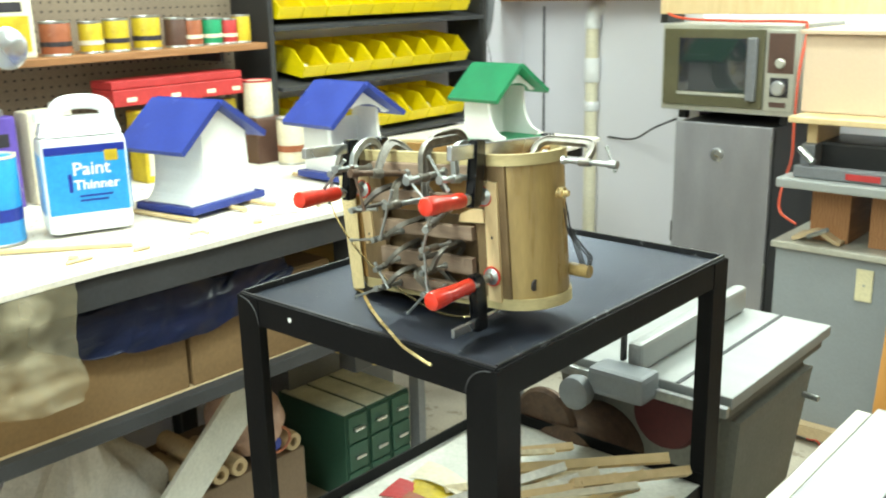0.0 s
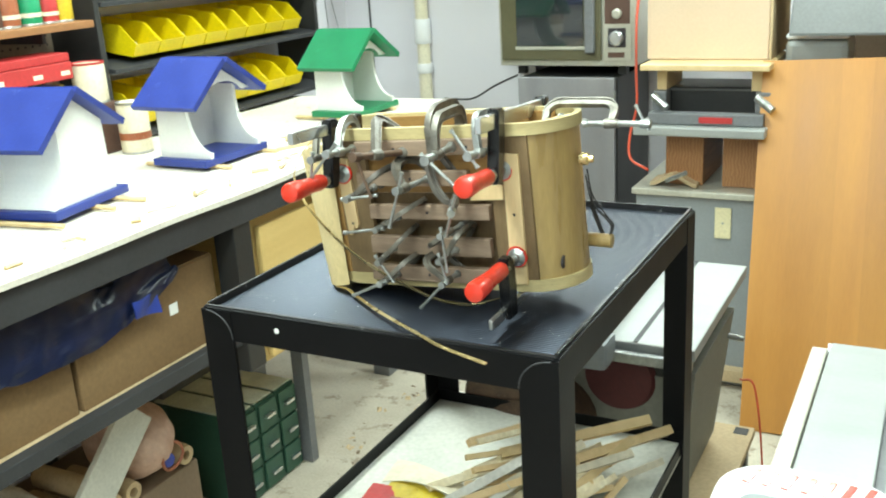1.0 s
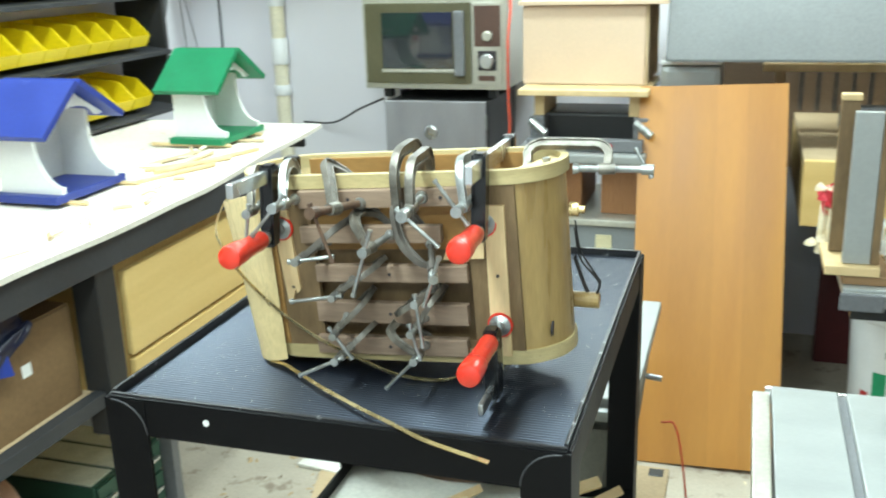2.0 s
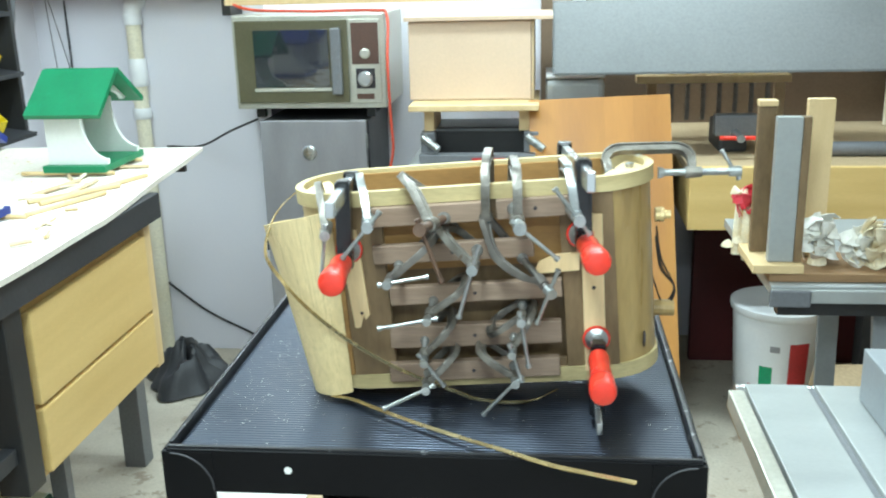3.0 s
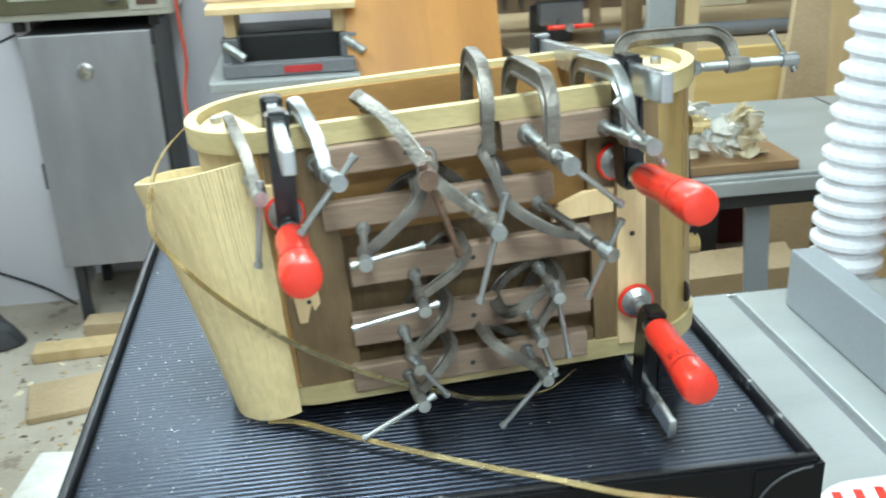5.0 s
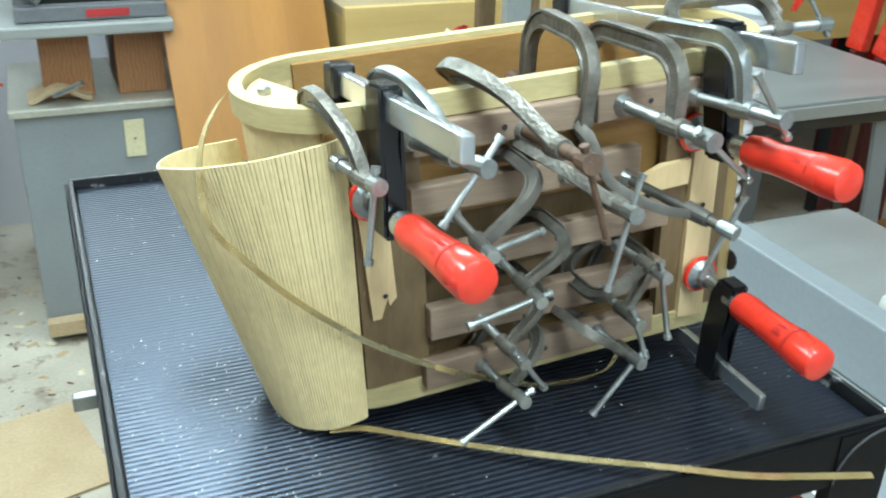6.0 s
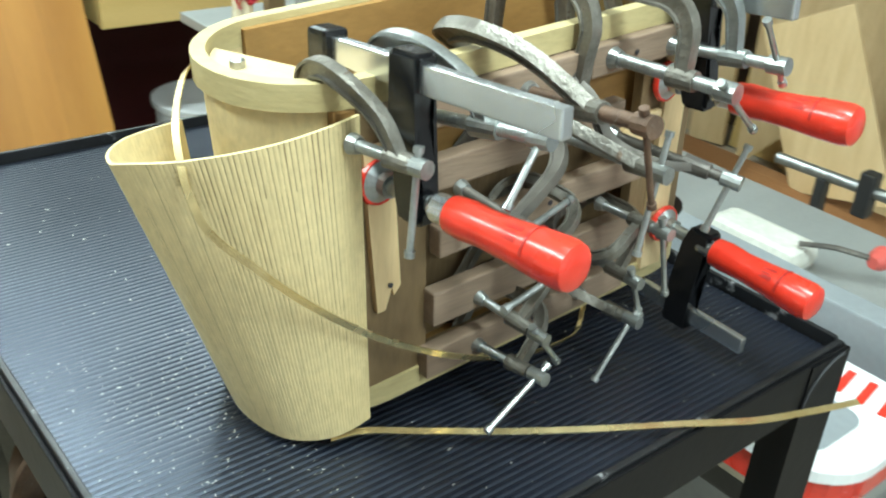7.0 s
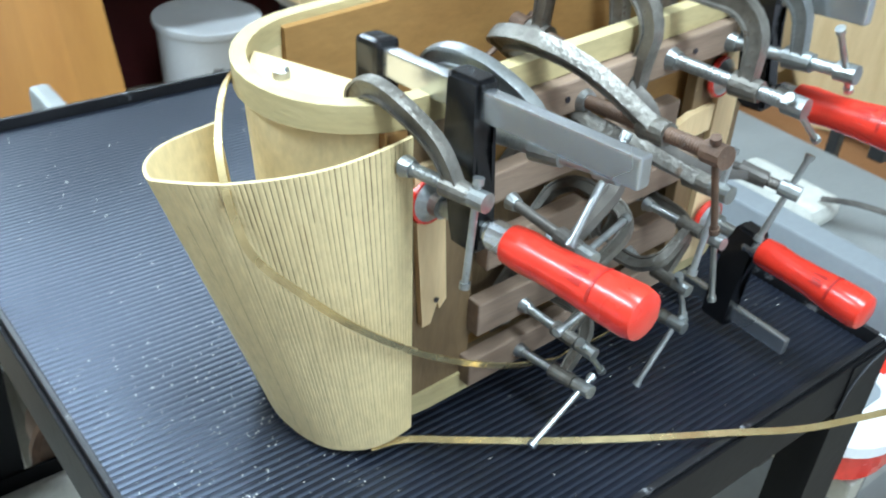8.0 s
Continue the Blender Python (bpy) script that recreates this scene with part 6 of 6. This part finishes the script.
# ---------------------------------------------------------------- rear bench with its clutter
rb = thing("rear_bench", (1.6, 2.5, 0), "rear workbench with a pale pine front board", "workbench")
part("front_board", box(0.74, 2.68, 2.1, 2.125, 0.675, 0.865, 0.003), "yellow_wood", rb, "knotty pine front board")
part("bench_board", box(0.74, 2.68, 2.126, YF - 0.02, 0.835, 0.862, 0.003), "kraft", rb)
part("end_board", box(0.74, 0.765, 2.126, YF - 0.02, 0.68, 0.834), "yellow_wood", rb)
for x in (1.28, 2.55):
    for y in (2.13, 2.85):
        part("leg", box(x, x + 0.07, y, y + 0.07, 0, 0.83), "dark_side", rb)
mp_ = thing("maroon_cupboard", (1.7, 2.8, 0), "dark red painted cupboard front under the rear bench", "cupboard")
part("front", box(0.86, 2.5, 2.72, 2.76, 0.0, 0.82, 0.004), "maroon", mp_)
part("door_batten", box(1.5, 1.53, 2.712, 2.719, 0.05, 0.8), "maroon", mp_)
pw = part("floor_board", box(1.1, 1.5, 1.95, 2.05, 0.0, 0.3, 0.002, None, tilt(24, 0, 4)), "kraft")
tagged(pw, "brown board leaning behind the bucket", "board")
hd = thing("lamp_hood", (0.9, 2.35, 1.12), "long grey sheet-metal lamp hood hung over the rear bench", "lamp hood")
out = [(2.2, 1.125), (2.2, 1.132), (2.3, 1.335), (2.42, 1.335), (2.52, 1.132), (2.52, 1.125), (2.515, 1.125), (2.415, 1.33), (2.305, 1.33), (2.206, 1.125)]
part("hood", prism([(0.345, y, z) for y, z in out], (1.12, 0, 0)), "hood_grey", hd, "grey dusty sheet metal")
part("end_plate", prism([(0.34, y, z) for y, z in ((2.2, 1.125), (2.3, 1.335), (2.42, 1.335), (2.52, 1.125))], (0.004, 0, 0)), "hood_grey", hd)
part("end_plate", prism([(1.466, y, z) for y, z in ((2.2, 1.125), (2.3, 1.335), (2.42, 1.335), (2.52, 1.125))], (0.004, 0, 0)), "hood_grey", hd)
for x in (0.42, 0.9, 1.38):
    part("hanger", rod((x, 2.36, 1.33), (x, 2.36, 2.4), 0.003, None, 6), "steel", hd)
    part("clip", box(x - 0.02, x + 0.02, 2.31, 2.4, 1.336, 1.346, 0.002), "white_plastic", hd)
rk = thing("tool_rack", (0.95, 2.6, 0.862), "wooden rack holding a row of thin chisels", "tool rack")
part("rail", box(0.62, 1.12, 2.56, 2.62, 1.055, 1.08, 0.003), "pale_wood", rk)
for x in (0.66, 1.08):
    part("post", box(x, x + 0.03, 2.6, 2.63, 0.863, 1.054), "kraft", rk)
for i in range(7):
    x = 0.74 + 0.052 * i
    tl = thing("chisel", (x, 2.585, 1.0), "slim chisel with a pale wooden handle in the rack", "chisel", "chisels in the rack")
    part("handle", rod((x, 2.585, 1.081), (x, 2.585, 1.18), 0.009, 0.007, 10), "yellow_wood", tl)
    part("blade", box(x - 0.007, x + 0.007, 2.583, 2.587, 0.93, 1.08), "dark_iron", tl)
gc = thing("plastic_case", (0.52, 2.55, 0.862), "pale blue-grey plastic case at the back", "case")
part("body", box(0.32, 0.50, 2.28, 2.48, 0.862, 1.105, 0.02), "saw_top", gc)
part("lid", box(0.32, 0.50, 2.28, 2.48, 1.106, 1.122, 0.007), "white_plastic", gc)
gs = thing("case_shelf", (0.5, 2.55, 0), "dark support under the plastic case", "stand")
part("body", box(0.325, 0.7, 2.27, 2.9, 0, 0.86, 0.004), "dark_side", gs)
vs = thing("bench_vise", (0.95, 2.45, 0.862), "blue-grey bench vise with a red grip", "vise")
part("body", box(0.86, 0.95, 2.35, 2.55, 0.862, 0.95, 0.012), "dark_grey", vs)
part("jaw", box(0.84, 0.97, 2.31, 2.36, 0.92, 0.985, 0.006), "grey_steel", vs)
part("screw", rod((0.9, 2.31, 0.93), (0.9, 2.2, 0.93), 0.012), "steel", vs)
part("grip", rod((0.84, 2.22, 0.93), (0.97, 2.22, 0.93), 0.007), "red_plastic", vs, "red grip bar")
pb = thing("pipe_length", (1.5, 2.3, 0.862), "long grey steel pipe lying on the rear bench", "pipe")
part("tube", rod((1.02, 2.28, 0.885), (2.2, 2.28, 0.885), 0.022, None, 20), "grey_steel", pb, "", True)
mn = thing("framed_meter", (1.68, 2.9, 0.862), "pale panel with a dark round dial on the rear bench", "dial panel")
part("panel", box(1.52, 1.72, 2.84, 2.87, 0.863, 1.25, 0.005), "cream_label", mn)
part("dial", lathe([(0.055, 0), (0.055, -0.01), (0.04, -0.012)], (1.62, 2.84, 0.98), 24, axis="Y"), "dark_side", mn)
part("dial_face", lathe([(0.038, 0), (0.03, -0.004)], (1.62, 2.828, 0.98), 24, axis="Y"), "white_paint", mn)

# boards, roll and clamps leaning in the east corner
# brown panel added on the wall so the gaps between the boards read dark
setting("east_panel", box(XR - 0.02, XR, -0.4, 2.9, 0.0, 2.0), "peg_panel", "brown panel added behind the leaning boards", "wall panel")
for i, (x, y, w_, h_, lean_, tw, mat) in enumerate(((3.05, 0.2, 0.3, 1.7, 7, 3, "pale_wood"), (3.05, 0.5, 0.25, 1.5, 7, -5, "strip_wood"), (3.08, 0.78, 0.2, 1.8, 6, 2, "kraft"), (3.02, 1.0, 0.26, 1.45, 8, 8, "strip_wood"),
                                                    (3.08, 1.24, 0.2, 1.8, 6, -4, "kraft"), (3.04, 1.44, 0.18, 1.6, 7, 6, "pale_wood"), (3.08, 1.66, 0.24, 1.8, 6, 0, "yellow_wood"), (3.03, 1.86, 0.16, 1.7, 7, -6, "strip_wood"),
                                                    (3.08, 2.06, 0.22, 1.8, 6, 3, "kraft"), (3.06, 2.28, 0.2, 1.7, 6, -3, "pale_wood"), (3.06, 2.5, 0.2, 1.7, 6, 4, "kraft"))):
    b = box(-0.01, 0.01, -w_ / 2, w_ / 2, 0, h_, 0.002)
    bmesh.ops.transform(b, matrix=Matrix.Translation((x, y, 0.004)) @ tilt(tw, lean_, 0), verts=b.verts)
    t = part("leaning_board", b, mat)
    tagged(t, "rough offcut board leaning against the wall", "board", "leaning boards")
ply = part("plywood_offcut", prism([(2.8, 1.26, 0.003), (2.84, 1.44, 0.2), (2.88, 1.62, 0.01), (2.94, 1.68, 0.62), (2.97, 1.42, 0.95), (2.9, 1.14, 0.58), (2.84, 1.08, 0.2)], (0.014, 0.004, 0)), "strip_wood")
tagged(ply, "pale plywood offcut with a notched lower edge", "plywood offcut")
rl = thing("paper_roll", (2.78, 0.98, 0), "tan crinkled paper roll standing upright", "roll")
part("tube", sheet(lambda u, v: (2.78 + (0.085 + 0.008 * math.sin(v * 23 + 3 * math.sin(u * 12))) * math.cos(6.2832 * u), 0.98 + (0.085 + 0.008 * math.sin(v * 23)) * math.sin(6.2832 * u), 0.004 + 1.0 * v), 24, 40, 0.004), "strip_wood", rl, "", True)
for i, (y, lean_) in enumerate(((2.12, 5), (2.24, 12), (2.36, 3))):
    t = thing("pipe_clamp", (2.72, y, 0.0), "red pipe clamp standing in the corner", "clamp", "red pipe clamps")
    b = box(-0.018, 0.018, -0.04, 0.04, 0.0, 0.75, 0.006)
    bmesh.ops.transform(b, matrix=Matrix.Translation((2.72, y, 0.45)) @ tilt(lean_, 4, 0), verts=b.verts)
    part("bar", b, "red_plastic", t)
    part("stem", box(2.705, 2.735, y - 0.012, y + 0.012, 0.0, 0.45, 0.004), "maroon", t)
rng = random.Random(31)
for i in range(26):
    x, y, a = rng.uniform(1.7, 2.7), rng.uniform(0.3, 1.9), rng.uniform(0, 3.14)
    ln_ = rng.uniform(0.1, 0.35)
    t = part("floor_offcut", box(x - ln_ / 2, x + ln_ / 2, y - 0.02, y + 0.02, 0.001, rng.uniform(0.012, 0.05), 0.002, None, tilt(0, 0, math.degrees(a))), rng.choice(("pale_wood", "strip_wood", "kraft", "brown_label", "dark_grey")))
    tagged(t, "small wood offcut lying on the floor", "offcut", "offcuts on the floor")
for i, (x, y, w_, h_, rx, ry, mat) in enumerate(((1.5, 2.03, 0.16, 1.5, -2, 4, "kraft"), (1.7, 2.03, 0.12, 1.6, -2, -3, "pale_wood"), (1.86, 2.02, 0.14, 1.4, -2, 6, "strip_wood"))):
    b = box(-w_ / 2, w_ / 2, -0.01, 0.01, 0, h_, 0.002)
    bmesh.ops.transform(b, matrix=Matrix.Translation((x, y, 0.006)) @ tilt(rx, ry, 0), verts=b.verts)
    t = part("leaning_board", b, mat)
    tagged(t, "rough offcut board leaning on the rear bench", "board", "leaning boards")
ply = part("plywood_offcut", prism([(1.95, 0.62, 0.5), (2.0, 0.86, 0.9), (2.04, 1.1, 0.78), (2.0, 0.9, 0.42)], (0.012, 0.004, 0)), "strip_wood")
tagged(ply, "pale triangular plywood offcut propped on scrap", "plywood offcut")
scrap = thing("scrap_box", (1.97, 0.8, 0), "dark box of offcuts under the plywood", "box")
part("body", box(1.86, 2.06, 0.45, 1.3, 0, 0.43, 0.005), "brown_shelf", scrap)
rl = thing("cardboard_roll", (1.95, 0.42, 0), "tan rolled paper standing upright", "roll")
part("tube", lathe([(0.07, 0.0), (0.07, 1.2), (0.06, 1.2), (0.058, 1.15)], (1.95, 0.36, 0), 24), "strip_wood", rl, "", True)
for i, (y, lean_) in enumerate(((1.38, 5), (1.47, 10), (1.56, 3))):
    t = thing("hanging_clamp", (1.98, y, 0.78), "red pipe clamp leaning in the corner", "clamp", "red pipe clamps")
    b = box(-0.015, 0.015, -0.03, 0.03, 0.0, 0.5, 0.006)
    bmesh.ops.transform(b, matrix=Matrix.Translation((1.98, y, 0.8)) @ tilt(lean_, 4, 0), verts=b.verts)
    part("bar", b, "red_plastic", t)
    part("stem", box(1.965, 1.995, y - 0.012, y + 0.012, 0.0, 0.8, 0.004), "maroon", t)
lc = thing("long_clamp", (1.5, 0.45, 0), "long steel bar clamp laid across a small stand", "bar clamp")
part("bar", rod((1.5, -0.1, 0.728), (1.5, 0.67, 0.705), 0.011, None, 14), "steel", lc, "", True)
part("jaw", box(1.485, 1.515, 0.47, 0.50, 0.66, 0.745, 0.005), "dark_side", lc, "black jaw")
for y in (0.05, 0.56):
    part("stand_leg", box(1.488, 1.512, y, y + 0.02, 0.0, 0.702, 0.003), "dark_side", lc)
    part("stand_foot", box(1.4, 1.6, y - 0.005, y + 0.025, 0.0, 0.02, 0.003), "dark_side", lc)

# ---------------------------------------------------------------- scraps on the cart's lower shelf
rng = random.Random(12)
for i in range(44):
    x, y = rng.uniform(0.2, 0.39), rng.uniform(0.17, 0.43)
    z = 0.668 + 0.0012 * i
    ln_, r_ = rng.uniform(0.1, 0.24), rng.uniform(0.005, 0.011)
    a = radians(rng.gauss(62, 16))
    dx, dy = math.cos(a) * ln_ / 2, math.sin(a) * ln_ / 2
    dz = rng.uniform(-0.01, 0.012)
    mat = rng.choice(("strip_wood", "strip_wood", "pale_wood", "cream_label", "gauze", "fleece", "fleece"))
    t = part("wood_offcut", tube([(x - dx, y - dy, z - dz), (x + dx, y + dy, z + dz)], r_, 4, None, rng.uniform(0.5, 1), None, True), mat)
    tagged(t, "narrow pale wood offcut on the lower shelf", "offcut", "offcuts on the lower shelf")
for i, (x, y, mat) in enumerate(((0.05, 0.2, "red_paper"), (0.075, 0.22, "yellow_label"), (0.1, 0.17, "orange_label"), (0.06, 0.26, "cream_label"))):
    t = part("paper_slip", sheet(lambda u, v: (x + 0.12 * u, y + 0.05 * v, 0.664 + 0.003 * i + 0.012 * math.sin(3 * u + v)), 8, 4, 0.001), mat)
    tagged(t, "coloured scrap of printed paper on the lower shelf", "paper", "paper scraps")

# ---------------------------------------------------------------- chips on the mat, dust and junk on the floor
def chips(name, n, xr, yr, z, size, mat, label, seed, kind="stuff"):
    g = random.Random(seed)
    bm = bmesh.new()
    for i in range(n):
        x, y = g.uniform(*xr), g.uniform(*yr)
        s = size * g.uniform(0.4, 1.5)
        a = g.uniform(0, 6.28)
        ux, uy = math.cos(a) * s, math.sin(a) * s
        vx, vy = -math.sin(a) * s * g.uniform(0.25, 0.7), math.cos(a) * s * g.uniform(0.25, 0.7)
        h = s * 0.4
        b0 = [bm.verts.new((x + p * ux + q * vx, y + p * uy + q * vy, z)) for p, q in ((-1, -1), (1, -0.7), (0.8, 1), (-0.9, 0.8))]
        tp = bm.verts.new((x + 0.1 * ux, y + 0.2 * vy, z + h))
        for k in range(4):
            bm.faces.new((b0[k], b0[(k + 1) % 4], tp))
        bm.faces.new(b0[::-1])
    ob = part(name, bm, mat)
    return tagged(ob, label, "debris", "", kind)


chips("wood_chips", 420, (0.01, 0.44), (0.01, 0.55), H - 0.0038, 0.00055, "gauze", "tiny pale wood chips scattered on the mat", 3)
chips("wood_chips", 330, (0.01, 0.12), (0.05, 0.26), H - 0.0038, 0.00042, "gauze", "tiny pale wood chips scattered on the mat", 5)
chips("floor_shavings", 400, (-0.75, 2.2), (-0.4, 2.5), 0.0005, 0.012, "fleece", "sawdust and shavings scattered on the floor", 6)
chips("floor_debris", 170, (-0.8, -0.05), (1.2, 2.6), 0.0005, 0.008, "peg_panel", "dark bark and dirt crumbs on the floor by the wall", 16)
chips("floor_splinters", 130, (-0.8, 0.0), (1.2, 2.6), 0.0008, 0.012, "kraft", "tan splinters and chips on the floor by the wall", 17)
chips("bench_crumbs", 220, (-1.3, -0.66), (-0.2, 1.9), BZ + 0.003, 0.004, "pale_wood", "sawdust crumbs on the bench cover", 7)
for i, (x0, x1, y0, y1, z1, rz, mat) in enumerate(((-0.75, -0.25, 2.3, 2.38, 0.035, 3, "pale_wood"), (-0.62, -0.3, 2.42, 2.5, 0.05, -4, "kraft"), (-0.7, -0.45, 1.95, 2.15, 0.02, 12, "kraft"), (-0.62, -0.35, 1.55, 1.75, 0.012, -8, "gauze"))):
    t = part("floor_scrap", box(x0, x1, y0, y1, 0.001, z1, 0.003, None, tilt(0, 0, rz)), mat)
    tagged(t, "flat scrap board lying on the floor", "scrap", "scraps on the floor")
def heap_fn(u, v):
    a = 2 * math.pi * u
    r = v * (1 + 0.2 * math.sin(3 * a) + 0.1 * math.sin(7 * a + 1))
    return (-0.98 + 0.15 * r * math.cos(a), 2.42 + 0.14 * r * math.sin(a), 0.006 + 0.13 * (1 - v * v) * (1 + 0.25 * math.sin(3 * a + 8 * v) + 0.12 * math.sin(8 * a)))


dk = part("dark_rag", sheet(heap_fn, 40, 12, 0.006), "dark_grey", None, "", True)
tagged(dk, "heap of dark cloth on the floor by the wall", "cloth heap")
cs = part("card_sheet", box(-0.55, -0.02, 1.4, 1.75, 0.001, 0.008, 0.002, None, tilt(0, 0, 14)), "kraft")
tagged(cs, "flattened brown cardboard on the floor under the bench", "cardboard sheet")
ps = part("grey_mat", box(-0.5, 0.2, 0.75, 1.3, 0.001, 0.006, 0.002, None, tilt(0, 0, 5)), "dusty_shelf")
tagged(ps, "grey floor mat behind the cart", "floor mat")

# splinters and offcuts along the front of the bench cover
rng = random.Random(77)
for i in range(26):
    x, y, a = rng.uniform(-0.73, -0.67), rng.uniform(0.1, 1.75), rng.uniform(0, 3.14)
    if y > 1.3:
        x = rng.uniform(-0.9, -0.78)
    h = rng.uniform(0.015, 0.05) if y < 1.3 else rng.uniform(0.03, 0.1)
    dx, dy = math.cos(a) * h * (0.4 if y < 1.3 else 1), math.sin(a) * h
    t = part("wood_splinter", tube([(x - dx, y - dy, BZ + 0.006), (x + dx, y + dy, BZ + 0.007)], rng.uniform(0.002, 0.006), 4, None, rng.uniform(0.5, 1), None, True), rng.choice(("pale_wood", "strip_wood", "kraft", "fleece")))
    tagged(t, "small wood splinter lying on the dusty bench cover", "offcut", "splinters on the bench")
